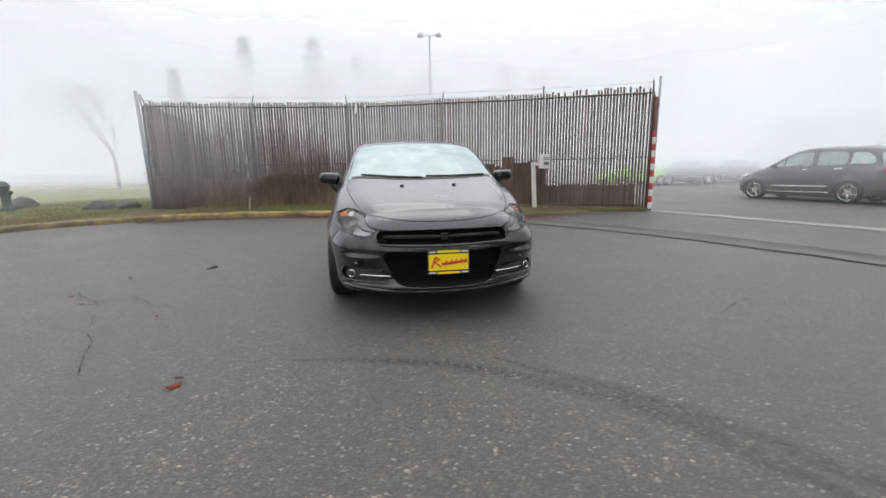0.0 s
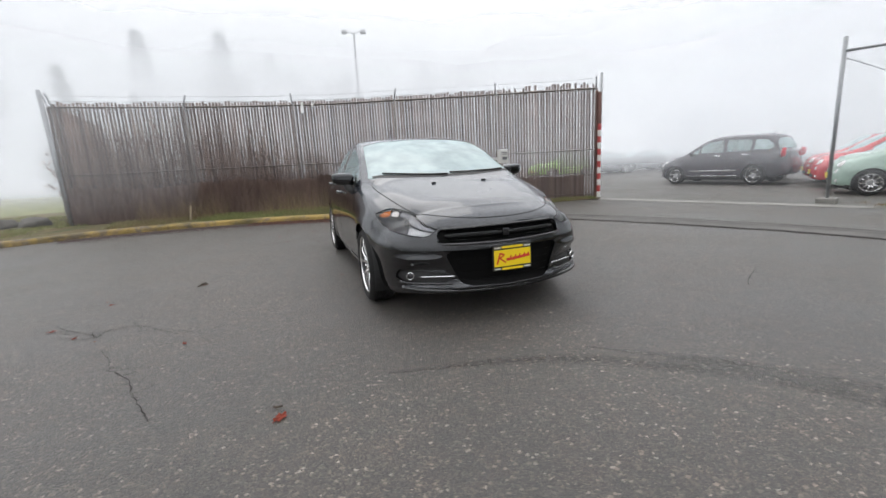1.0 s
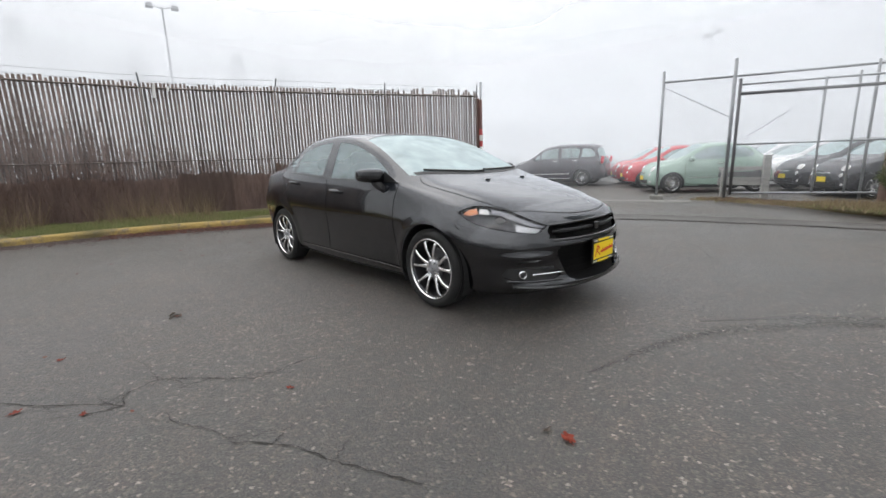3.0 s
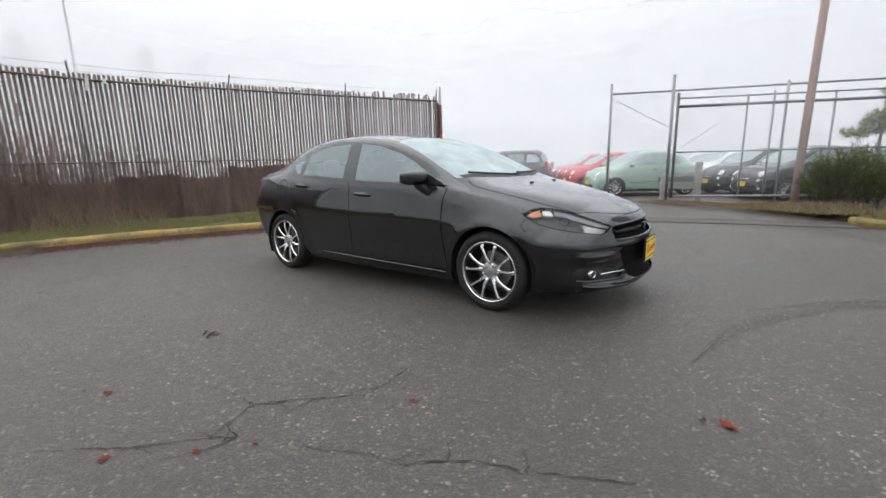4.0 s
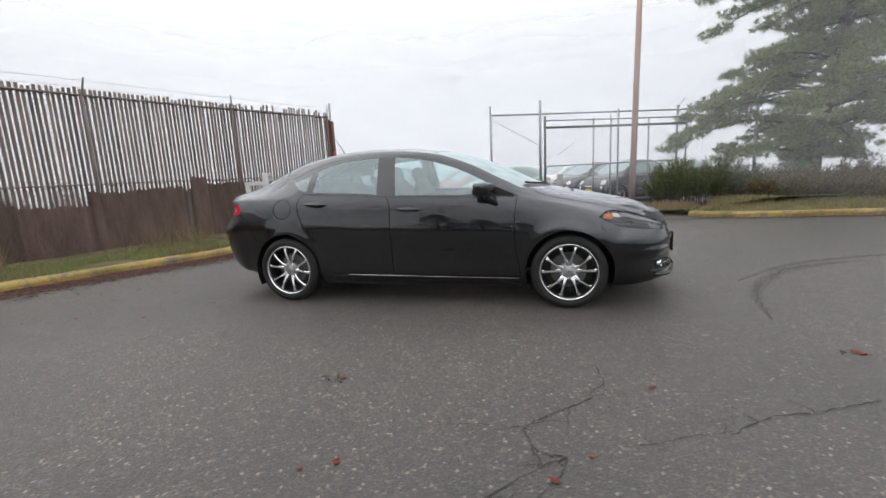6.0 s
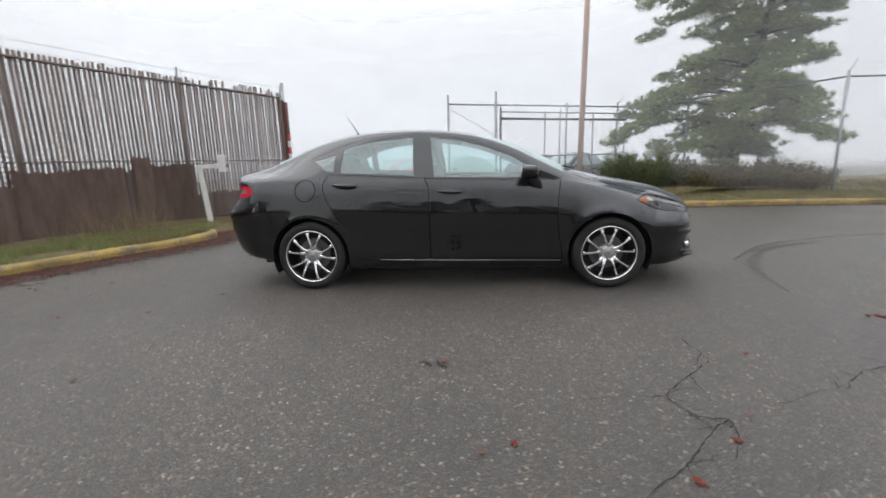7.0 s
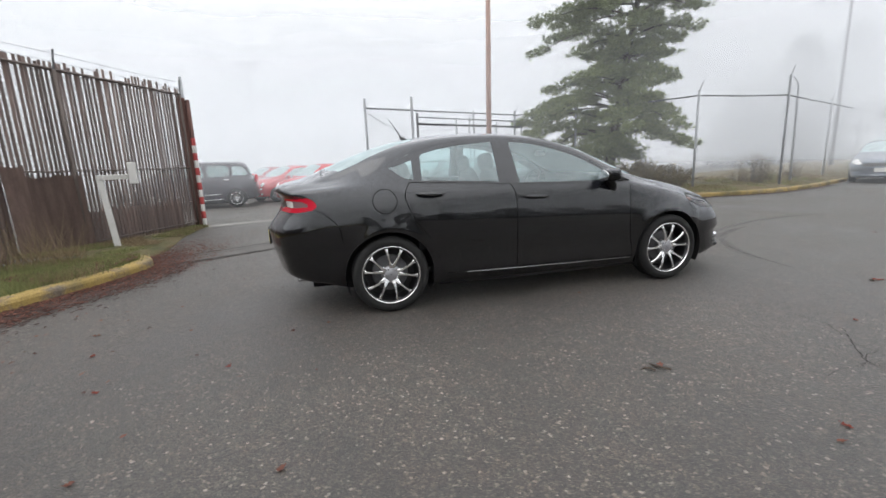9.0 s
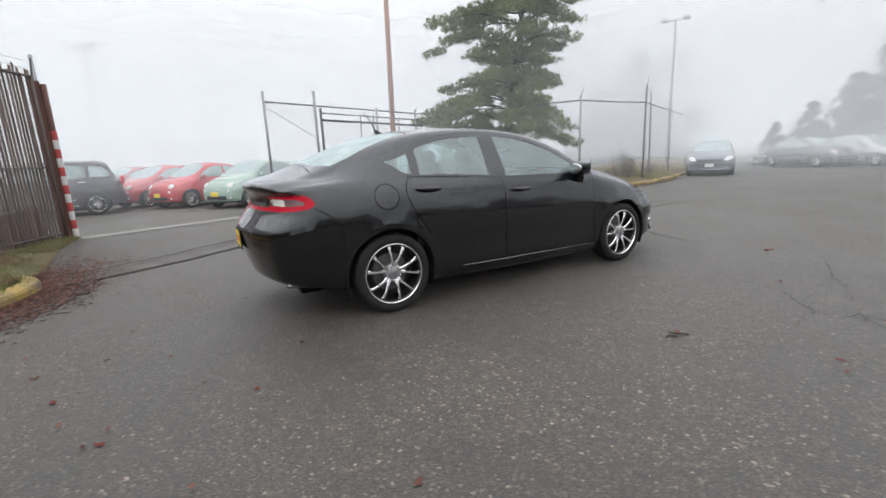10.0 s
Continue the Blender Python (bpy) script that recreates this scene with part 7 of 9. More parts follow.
WAGON = {
    "body": (-3.30, 0.55), "bow": (0.30, 0.24), "axles": (0.0, -2.61), "hub": 0.315, "arch": 0.365, "flare": 0.020,
    "zc": [(-3.30, 1.12), (-3.22, 1.36), (-3.1, 1.555), (-2.9, 1.635), (-2.4, 1.665), (-1.8, 1.672), (-1.3, 1.645), (-0.95, 1.555), (-0.6, 1.335), (-0.25, 1.105), (-0.05, 1.04), (0.2, 0.995), (0.45, 0.92), (0.55, 0.87)],
    "zr": [(-3.30, 1.05), (-3.2, 1.26), (-3.05, 1.47), (-2.8, 1.555), (-2.2, 1.592), (-1.5, 1.58), (-1.1, 1.51), (-0.8, 1.375), (-0.5, 1.185), (-0.25, 1.05), (0.0, 0.985), (0.3, 0.92), (0.55, 0.82)],
    "wr": [(-3.30, 0.62), (-2.8, 0.64), (-1.5, 0.66), (-1.0, 0.665), (-0.7, 0.69), (-0.4, 0.73), (-0.1, 0.72), (0.2, 0.63), (0.55, 0.52)],
    "zb": [(-3.30, 1.0), (-2.5, 1.065), (-1.5, 1.045), (-0.8, 1.02), (-0.3, 0.985), (0.0, 0.94), (0.55, 0.80)],
    "wb": [(-3.30, 0.76), (-2.6, 0.82), (-1.5, 0.83), (-0.6, 0.825), (0.0, 0.79), (0.3, 0.75), (0.55, 0.69)],
    "zm": [(-3.30, 0.70), (-1.5, 0.70), (0.55, 0.60)],
    "wm": [(-3.30, 0.83), (-2.7, 0.875), (-1.2, 0.88), (0.0, 0.88), (0.55, 0.82)],
    "zs": [(-3.30, 0.28), (-2.6, 0.20), (-0.3, 0.20), (0.55, 0.21)],
    "ws": [(-3.30, 0.77), (-2.6, 0.84), (-0.3, 0.84), (0.55, 0.78)],
    "nose": [(0.18, 0.70), (0.26, 0.76), (0.42, 0.785), (0.58, 0.77), (0.70, 0.73), (0.80, 0.66), (0.88, 0.56)],
    "tail": [(0.22, -3.40), (0.35, -3.48), (0.55, -3.50), (0.75, -3.47), (1.0, -3.42), (1.16, -3.33)],
}


def build_wagon(m, paint, label):
    """A tall five-door wagon with three side windows and bright mouldings."""
    car = place_empty("wagon", m, label, "car", "parked cars")
    sh = Shell(WAGON, 72, 8)
    tree = BVHTree.FromBMesh(sh.bm)
    panes = {
        "fix": [(-0.52, 1.06), (-0.66, 1.17), (-0.80, 1.27), (-0.80, 1.06)],
        "win_a": curve([(-0.86, 1.10), (-0.90, 1.34), (-1.12, 1.46), (-1.58, 1.515)], 4).tolist() + [(-1.62, 1.11)],
        "win_b": [(-1.74, 1.11), (-1.72, 1.50), (-1.78, 1.522), (-2.30, 1.515), (-2.44, 1.47), (-2.47, 1.40), (-2.46, 1.17), (-2.40, 1.125)],
        "win_c": [(-2.56, 1.16), (-2.56, 1.45), (-2.62, 1.49), (-2.90, 1.455), (-3.04, 1.32), (-3.08, 1.20), (-3.0, 1.14)],
    }
    masks = {}
    for key, poly in panes.items():
        masks[key] = (lambda d: (lambda x, y, z: np.maximum(d(x, z), 0.5 - np.abs(y))))(polygon_distance(poly))
    ws = polygon_distance([(-0.20, -0.1), (-0.26, 0.50), (-0.40, 0.69), (-0.70, 0.655), (-1.0, 0.60), (-1.06, 0.3), (-1.08, -0.1)])
    masks["ws"] = lambda x, y, z: np.maximum(ws(x, np.abs(y)), 0.98 - z)
    masks["back"] = lambda x, y, z: np.maximum(np.maximum(x + 3.12, np.abs(y) - 0.55), np.abs(z - 1.33) - 0.17)
    masks["arch"] = lambda x, y, z: np.maximum(np.minimum(np.hypot(x, z - 0.315), np.hypot(x + 2.61, z - 0.315)) - 0.365, 0.5 - np.abs(y))
    masks["intake"] = lambda x, y, z: np.maximum(np.maximum(np.abs(y) - 0.50, np.abs(z - 0.36) - 0.075), 0.3 - x)
    for key in masks:
        sh.cut(masks[key])
    L = lambda f: (lambda x, y, z: np.maximum(f(x, y, z), -y))
    R = lambda f: (lambda x, y, z: np.maximum(f(x, y, z), y))
    rules = [("void", masks["arch"])]
    for key in panes:
        rules += [(key + "_l", L(masks[key])), (key + "_r", R(masks[key]))]
    rules += [("ws", masks["ws"]), ("back", masks["back"]), ("intake", masks["intake"]), ("under", lambda x, y, z: z - 0.27), ("body", lambda x, y, z: -1 + 0 * x)]
    f = sh.sort(rules)
    names = {"fix": "corner_window", "win_a": "front_window", "win_b": "rear_window", "win_c": "quarter_window"}
    for key, faces in f.items():
        if key == "void":
            continue
        if key[:-2] in names:
            ob = sh.emit(faces, names[key[:-2]], GLASS_DARK if key[:-2] == "win_c" else GLASS_TEAL, car, "teal-tinted glass", 0.005)
            ob.visible_shadow = False
        elif key in ("ws", "back"):
            sh.emit(faces, "windshield" if key == "ws" else "back_window", GLASS_FRONT, car, "misted windshield" if key == "ws" else "misted back window", 0.004).visible_shadow = False
        else:
            sh.emit(faces, {"intake": "lower_grille", "under": "side_skirt", "body": "body"}[key], paint if key == "body" else SATIN_BLACK, car, "" if key == "body" else "black plastic", 0.02 if key == "intake" else 0)
    for s in (-1, 1):
        d = (0, -s, 0)
        for pts in ([(-0.50, 1.03), (-0.42, 0.80), (-0.42, 0.50), (-0.48, 0.30)], [(-1.68, 1.08), (-1.68, 0.70), (-1.66, 0.30)], [(-2.52, 1.12), (-2.48, 0.95), (-2.34, 0.72), (-2.22, 0.55)], [(-0.48, 0.30), (-1.2, 0.29), (-2.1, 0.30)]):
            ribbon(car, "door_gap", tree, [(x, s * 1.5, z) for x, z in curve(pts, 6)], d, 0.010, INTAKE_BLACK, 0.0015)
        ribbon(car, "side_moulding", tree, [(x, s * 1.5, z) for x, z in curve([(-0.52, 0.475), (-1.2, 0.478), (-2.10, 0.485)], 8)], d, 0.034, CHROME, 0.010, "bright side moulding")
        ribbon(car, "sill_trim", tree, [(x, s * 1.5, z) for x, z in curve([(-0.45, 0.300), (-1.2, 0.298), (-2.15, 0.305)], 8)], d, 0.02, CHROME, 0.008, "thin bright sill trim")
        for x, z in ((-1.48, 0.985), (-2.32, 1.0)):
            hit = tree.ray_cast(Vector((x, s * 2, z)), Vector((0, -s, 0)))
            bm = bmesh.new()
            add_box(bm, (x, hit[0].y + s * 0.018, z), (0.20, 0.03, 0.032), 0.010)
            part("door_handle", bm, CHROME, car, "chrome door handle", smooth=True)
        mir = part("wing_mirror", soft_block((-0.62, s * 0.955, 1.10), (0.07, 0.10, 0.085), 2.8, 0, 14), paint, car, smooth=True)
        bm = bmesh.new()
        add_tube(bm, [(-0.60, s * 0.80, 1.03), (-0.61, s * 0.90, 1.06)], [0.035, 0.025], 6)
        part("mirror_foot", bm, SATIN_BLACK, mir)
        for yy, zz, a, b, nm in ((0.60, 0.80, 0.13, 0.075, "headlight"), (0.55, 0.655, 0.07, 0.05, "running_light"), (0.60, 0.38, 0.05, 0.05, "fog_light")):
            hit = tree.ray_cast(Vector((3, s * yy, zz)), Vector((-1, 0, 0)))
            n = hit[1] if hit[1].x > 0 else -hit[1]
            q = Vector((1, 0, 0)).rotation_difference(n).to_matrix().to_4x4()
            bm = bmesh.new()
            add_lathe(bm, [(0.001, 0.022), (0.5, 0.018), (0.86, 0.004), (1.0, -0.012)], 20, "X")
            bmesh.ops.transform(bm, matrix=Matrix.Translation(hit[0]) @ q @ Matrix.Diagonal((1, a, b, 1)), verts=bm.verts[:])
            part(nm, bm, LENS_WHITE, car, "bright oval lamp", smooth=True)
        part("tail_light", soft_block((-3.36, s * 0.72, 1.02), (0.06, 0.07, 0.15), 2.6, -8, 14), LENS_RED, car, "red tail light", smooth=True)
        for a in (0.0, -2.61):
            build_wheel(car, a, s * 0.77, 0.315, 0.315, 0.225, 5, 0.21, ALLOY, twin=False)
    for a in (0.0, -2.61):
        arch_liner(car, a, 0.315, 0.37, 0.55, 0.86)
    ribbon(car, "hood_gap", tree, [(x, y, 3) for x, y in curve([(-0.25, -0.68), (0.1, -0.64), (0.42, -0.48), (0.56, 0.0), (0.42, 0.48), (0.1, 0.64), (-0.25, 0.68)], 6)], (0, 0, -1), 0.010, INTAKE_BLACK, 0.0015)
    for s in (-1, 1):
        st = part("front_seat", soft_block((-1.40, s * 0.37, 0.88), (0.10, 0.24, 0.36), 3, -12, 12), SEAT_CLOTH, car, "dark cloth seat", smooth=True)
        part("headrest", soft_block((-1.50, s * 0.37, 1.32), (0.05, 0.13, 0.08), 2.8, -8, 12), SEAT_CLOTH, st, smooth=True)
    part("rear_seat", soft_block((-2.35, 0, 0.95), (0.10, 0.62, 0.34), 3, -14, 12), SEAT_CLOTH, car, "dark cloth seat", smooth=True)
    part("dashboard", soft_block((-0.55, 0, 0.93), (0.24, 0.70, 0.10), 3.2, 6, 12), INTERIOR, car, smooth=True)
    bm = bmesh.new()
    add_tube(bm, [(-2.75, 0, 1.63), (-2.86, 0, 1.71), (-2.98, 0, 1.78)], [0.02, 0.008, 0.004], 6)
    part("antenna", bm, SATIN_BLACK, car)
    return car


def lot(x, y, heading):
    return pose(x, y, float(ground_z(x, y)), 0, 0, heading)


RED = car_paint("red_car_paint", (0.46, 0.022, 0.03), 0.0, 1.0, 0.4)
DARK_RED = car_paint("dark_red_car_paint", (0.26, 0.02, 0.03), 0.0, 1.0, 0.4)
MINT = car_paint("mint_car_paint", (0.30, 0.42, 0.35), 0.0, 1.0, 0.4)
WHITE_CAR = car_paint("white_car_paint", (0.70, 0.71, 0.71), 0.0, 1.0, 0.4)
SILVER_CAR = car_paint("silver_car_paint", (0.36, 0.37, 0.38), 0.6, 1.0, 0.35)
CHARCOAL = car_paint("charcoal_car_paint", (0.016, 0.016, 0.021), 0.0, 1.0, 0.35, 0.012)
LIME = car_paint("lime_car_paint", (0.30, 0.58, 0.05), 0.0, 1.0, 0.4)

LOT_CARS = [
    ("mint", MINT, "mint-green small hatchback parked in the lot behind the gate", [(10.75, 9.30, 138)], (1, 1, 1)),
    ("red", RED, "bright red small hatchback parked in the row", [(12.45, 11.25, 137), (14.05, 12.9, 137)], (1, 1, 1)),
    ("dark red", DARK_RED, "dark red small hatchback parked farther back", [(16.9, 14.7, 137)], (1, 1, 1)),
    ("white", WHITE_CAR, "white small hatchback parked behind the wire gate", [(15.2, 7.95, 140), (18.3, 10.2, 140)], (1, 1, 1)),
    ("charcoal", CHARCOAL, "dark charcoal small hatchback parked behind the wire gate", [(13.3, 6.45, 140), (11.75, 5.05, 140)], (1, 1, 1)),
    ("silver", SILVER_CAR, "silver hatchback parked in the back row", [(17.0, 5.6, 140), (20.6, 13.0, 140), (15.4, 3.4, 140)], (1.05, 1.02, 1.0)),
    ("lime", LIME, "lime-green coupe parked far off in the fog", [(9.45, 26.3, 200)], (1.2, 1.1, 0.95)),
    ("far dark", CHARCOAL, "dark car parked far off in the fog", [(13.0, 28.1, 190), (16.8, 29.6, 185), (20.4, 30.6, 180)], (1.2, 1.1, 1.0)),
]
for _, paint, label, spots, size in LOT_CARS:
    first = None
    for x, y, h in spots:
        if first is None:
            first = build_bubble("hatchback", lot(x, y, h), paint, label, size)
        else:
            copy_thing(first, lot(x, y, h))


AUBERGINE = car_paint("aubergine_car_paint", (0.022, 0.018, 0.026), 0.0, 1.0, 0.35, 0.010)
build_wagon(lot(11.25, 15.95, 114), AUBERGINE, "dark aubergine tall five-door wagon parked beside the gateway")
build_wagon(lot(13.35, 17.75, 114), CHARCOAL, "charcoal tall five-door wagon parked beyond the aubergine one")


def build_plain_sedan(m, paint, label):
    """A three-box sedan of the same make-up, seen far off in the fog."""
    car = place_empty("sedan", m, label, "car", "cars on the road")
    sh = Shell(SEDAN, 60, 6)
    k = sedan_masks()
    tree = BVHTree.FromBMesh(sh.bm)
    for key in ("af", "ar", "gf", "gr", "ws", "bl", "hl", "gl"):
        sh.cut(k[key])
    f = sh.sort([("void", k["af"]), ("void", k["ar"]), ("gf", k["gf"]), ("gr", k["gr"]), ("ws", k["ws"]), ("bl", k["bl"]), ("hl", k["hl"]), ("gl", k["gl"]), ("body", lambda x, y, z: -1 + 0 * x)])
    for key, nm, mt, inset in (("gf", "front_window", GLASS_DARK, 0.003), ("gr", "rear_window", GLASS_DARK, 0.003), ("ws", "windshield", GLASS_FRONT, 0.003), ("bl", "back_window", GLASS_FRONT, 0.003), ("hl", "headlight", LENS_WHITE, 0.0), ("gl", "grille", SATIN_BLACK, 0.01), ("body", "body", paint, 0)):
        faces = f.get(key, [])
        for s in ((1, -1) if key in ("gf", "gr", "hl") else (0,)):
            fs = [q for q in faces if s == 0 or q.calc_center_median().y * s > 0]
            if fs:
                sh.emit(fs, nm, mt, car, "", inset)
    for a in (0.0, -2.703):
        arch_liner(car, a, 0.318, 0.37, 0.56, 0.88)
        for s in (-1, 1):
            build_wheel(car, a, s * 0.79, 0.318, 0.318, 0.22, 10, 0.2, ALLOY_DARK, twin=False)
    bm = bmesh.new()
    add_box(bm, (0.95, 0, 0.46), (0.02, 0.32, 0.14), 0.004)
    part("plate", bm, WHITE_PAINT, car, "pale plate")
    return car


GREY_BLUE = car_paint("grey_blue_car_paint", (0.10, 0.12, 0.15), 0.5, 1.0, 0.35)
build_plain_sedan(lot(9.55, -9.95, 127), GREY_BLUE, "grey-blue sedan parked at the kerb in the fog")
build_bubble("pickup", lot(13.75, -14.9, 127), WHITE_CAR, "white tall car parked behind the grey sedan in fog", (1.3, 1.15, 1.27), "cars on the road", plate=False, sp=TALL)
build_bubble("sedan", lot(9.4, -17.9, 165), CHARCOAL, "dark car parked far down the road in fog", (1.2, 1.1, 1.0), "cars on the road", plate=False)
build_bubble("sedan", lot(7.6, -18.9, 165), SILVER_CAR, "grey car parked far down the road in fog", (1.2, 1.1, 1.0), "cars on the road", plate=False)

# ---- plants ----
PRNG = np.random.RandomState(5)


def blades(points, dirs, lengths, widths):
    """Thin three-sided blades: arrays of roots, directions, lengths and widths."""
    points, dirs = np.asarray(points), np.asarray(dirs)
    dirs = dirs / np.linalg.norm(dirs, axis=1)[:, None]
    side = np.cross(dirs, PRNG.normal(size=dirs.shape))
    side /= np.maximum(np.linalg.norm(side, axis=1)[:, None], 1e-6)
    w = np.asarray(widths)[:, None] * side * 0.5
    tip = points + dirs * np.asarray(lengths)[:, None]
    v = np.stack([points - w, points + w, tip], 1).reshape(-1, 3)
    f = np.arange(len(v)).reshape(-1, 3)
    return v, f


def stuff_mesh(name, v, f, material, parent=None, label=""):
    return part_data(name, v.tolist(), f.tolist(), material, parent, label)


def clump_cloud(centres, radii, per, up=0.4, length=(0.10, 0.18), width=0.022, flat=0.6):
    """Needles or leaves filling clumps; returns arrays for blades()."""
    p, d, ln, wd = [], [], [], []
    for c, r in zip(centres, radii):
        q = PRNG.normal(size=(per, 3))
        q /= np.linalg.norm(q, axis=1)[:, None]
        rad = PRNG.uniform(0.25, 1.0, (per, 1)) ** 0.6
        off = q * rad * r * np.array([1, 1, flat])
        p.append(np.asarray(c) + off)
        d.append(q + PRNG.normal(size=(per, 3)) * 0.45 + np.array([0, 0, up]))
        ln.append(PRNG.uniform(*length, per))
        wd.append(PRNG.uniform(0.7, 1.3, per) * width)
    return np.concatenate(p), np.concatenate(d), np.concatenate(ln), np.concatenate(wd)


def build_pine():
    """A leaning old pine: long boughs that carry flat pads of needle tufts, with sky between them."""
    base = Vector((10.56, -0.43, 0.22))
    tree = place_empty("pine_tree", pose(base.x, base.y, base.z), "tall grey-green pine with layered ragged boughs on the bank", "tree")
    trunk = curve([(0, 0, -0.3), (-0.02, -0.05, 1.0), (-0.05, -0.20, 2.4), (-0.10, -0.42, 4.0), (-0.15, -0.70, 6.0), (-0.18, -0.85, 8.2), (-0.18, -0.9, 10.4)], 6)
    bm = bmesh.new()
    add_tube(bm, [tuple(p) for p in trunk], list(np.linspace(0.21, 0.03, len(trunk))), 12)
    part("trunk", bm, BARK, tree, smooth=True)
    pole_side = smooth_fn([(0.9, 3.9), (1.5, 4.4), (2.2, 4.3), (2.9, 3.7), (3.5, 2.7), (4.0, 1.6), (4.5, 1.5), (4.9, 3.0), (5.3, 4.1), (6.0, 3.9), (6.8, 3.2), (7.8, 2.1), (9.0, 1.3), (10.2, 0.4)])
    road_side = smooth_fn([(0.9, 0.4), (1.5, 0.7), (1.8, 2.7), (2.2, 3.0), (2.7, 2.1), (4.0, 1.7), (5.0, 1.8), (5.8, 1.9), (6.6, 1.7), (7.8, 2.2), (9.0, 1.3), (10.2, 0.4)])
    left, deep = Vector((0.305, 0.952, 0)), Vector((0.952, -0.305, 0))
    limbs = bmesh.new()
    rng = random.Random(4)
    pads = []
    z, az = 0.95, 0.3
    while z < 10.1:
        for _ in range(5):
            az += 2.39996 + rng.uniform(-0.35, 0.35)
            d = left * math.cos(az) + deep * math.sin(az)
            lat = math.cos(az)
            side = float(pole_side(z)) if lat > 0 else float(road_side(z))
            mean = 0.44 * (float(pole_side(z)) + float(road_side(z)))
            r = math.hypot(lat * side, math.sin(az) * mean) * rng.uniform(0.72, 1.02)
            if r < 0.5:
                continue
            i = int(np.argmin(np.abs(trunk[:, 2] - z)))
            root = Vector(trunk[i])
            droop = 0.30 if z < 3.2 else 0.10 if z < 6 else -0.15
            mid = root + d * r * 0.5 + Vector((0, 0, 0.10 * r + rng.uniform(-0.10, 0.12)))
            tip = root + d * r + Vector((rng.uniform(-0.2, 0.2), rng.uniform(-0.2, 0.2), -droop * r * 0.45 + rng.uniform(-0.2, 0.2)))
            pts = curve([tuple(root), tuple(mid), tuple(tip)], 6)
            add_tube(limbs, [tuple(p) for p in pts], list(np.linspace(0.055 * (1 - z / 14), 0.010, len(pts))), 5)
            cross = Vector((-d.y, d.x, 0))
            for t in [*np.arange(0.28, 0.96, 0.35 / max(r, 0.8)), 1.0]:
                j = min(int(t * (len(pts) - 1)), len(pts) - 2)
                c = Vector(pts[j] + (pts[j + 1] - pts[j]) * (min(t, 1.0) * (len(pts) - 1) - j))
                for sway in (rng.uniform(-0.10, 0.10), rng.choice((-1, 1)) * rng.uniform(0.25, 0.5)):
                    e = c + cross * sway * min(1.0, r * 0.45) + Vector((0, 0, rng.uniform(-0.02, 0.14)))
                    if abs(sway) > 0.2:
                        add_tube(limbs, [c, e], [0.010, 0.004], 3, False)
                    pads.append((e, rng.uniform(0.25, 0.42) * (1.0 - 0.25 * abs(t - 0.65)) * (1.0 if z < 7.5 else 0.8)))
        z += 0.40 + rng.uniform(-0.08, 0.10)
    part("bough_frame", limbs, BARK, tree, smooth=True)
    # needle tufts on the upper side of each pad
    roots, dirs, lens = [], [], []
    for c, r in pads:
        k = int(9 + 26 * r)
        q = PRNG.normal(size=(k, 3))
        q /= np.linalg.norm(q, axis=1)[:, None]
        q[:, 2] = np.where(q[:, 2] < 0, q[:, 2] * 0.45, q[:, 2])
        centres = np.array(c) + q * r * np.array([1, 1, 0.42]) * PRNG.uniform(0.55, 1.0, (k, 1))
        m = 26
        out = PRNG.normal(size=(k, m, 3)) + q[:, None, :] * 0.9 + np.array([0, 0, 0.45])
        out /= np.linalg.norm(out, axis=2)[:, :, None]
        roots.append((centres[:, None, :] + out * PRNG.uniform(0.0, 0.05, (k, m, 1))).reshape(-1, 3))
        dirs.append(out.reshape(-1, 3))
        lens.append(PRNG.uniform(0.07, 0.13, k * m))
    roots, dirs, lens = np.concatenate(roots), np.concatenate(dirs), np.concatenate(lens)
    v, f = blades(roots, dirs, lens, np.full(len(roots), 0.017))
    tagged(stuff_mesh("crown", v, f, NEEDLES, tree), kind="stuff")


build_pine()


def build_conifer(m, h, r, label, per=26, group="trees in the fog"):
    """A far spruce: drooping boughs thinning to the top."""
    tree = place_empty("conifer", m, label, "tree", group)
    bm = bmesh.new()
    add_tube(bm, [(0, 0, -0.2), (0, 0, h * 0.5), (0.05, 0, h)], [0.22, 0.13, 0.03], 7)
    part("trunk", bm, BARK, tree, smooth=True)
    c, rad = [], []
    for i in range(150):
        t = PRNG.uniform(0.12, 1.0)
        a = PRNG.uniform(0, 2 * math.pi)
        q = r * (1 - t) ** 0.8 * PRNG.uniform(0.35, 1.08) + 0.12
        c.append((q * math.cos(a), q * math.sin(a), h * t - 0.15 * q))
        rad.append(0.28 + 0.5 * (1 - t))
    v, f = blades(*clump_cloud(c, rad, per, -0.2, (0.35, 0.7), 0.14, 0.5))
    tagged(stuff_mesh("crown", v, f, FAR_LEAF, tree), kind="stuff")
    return tree


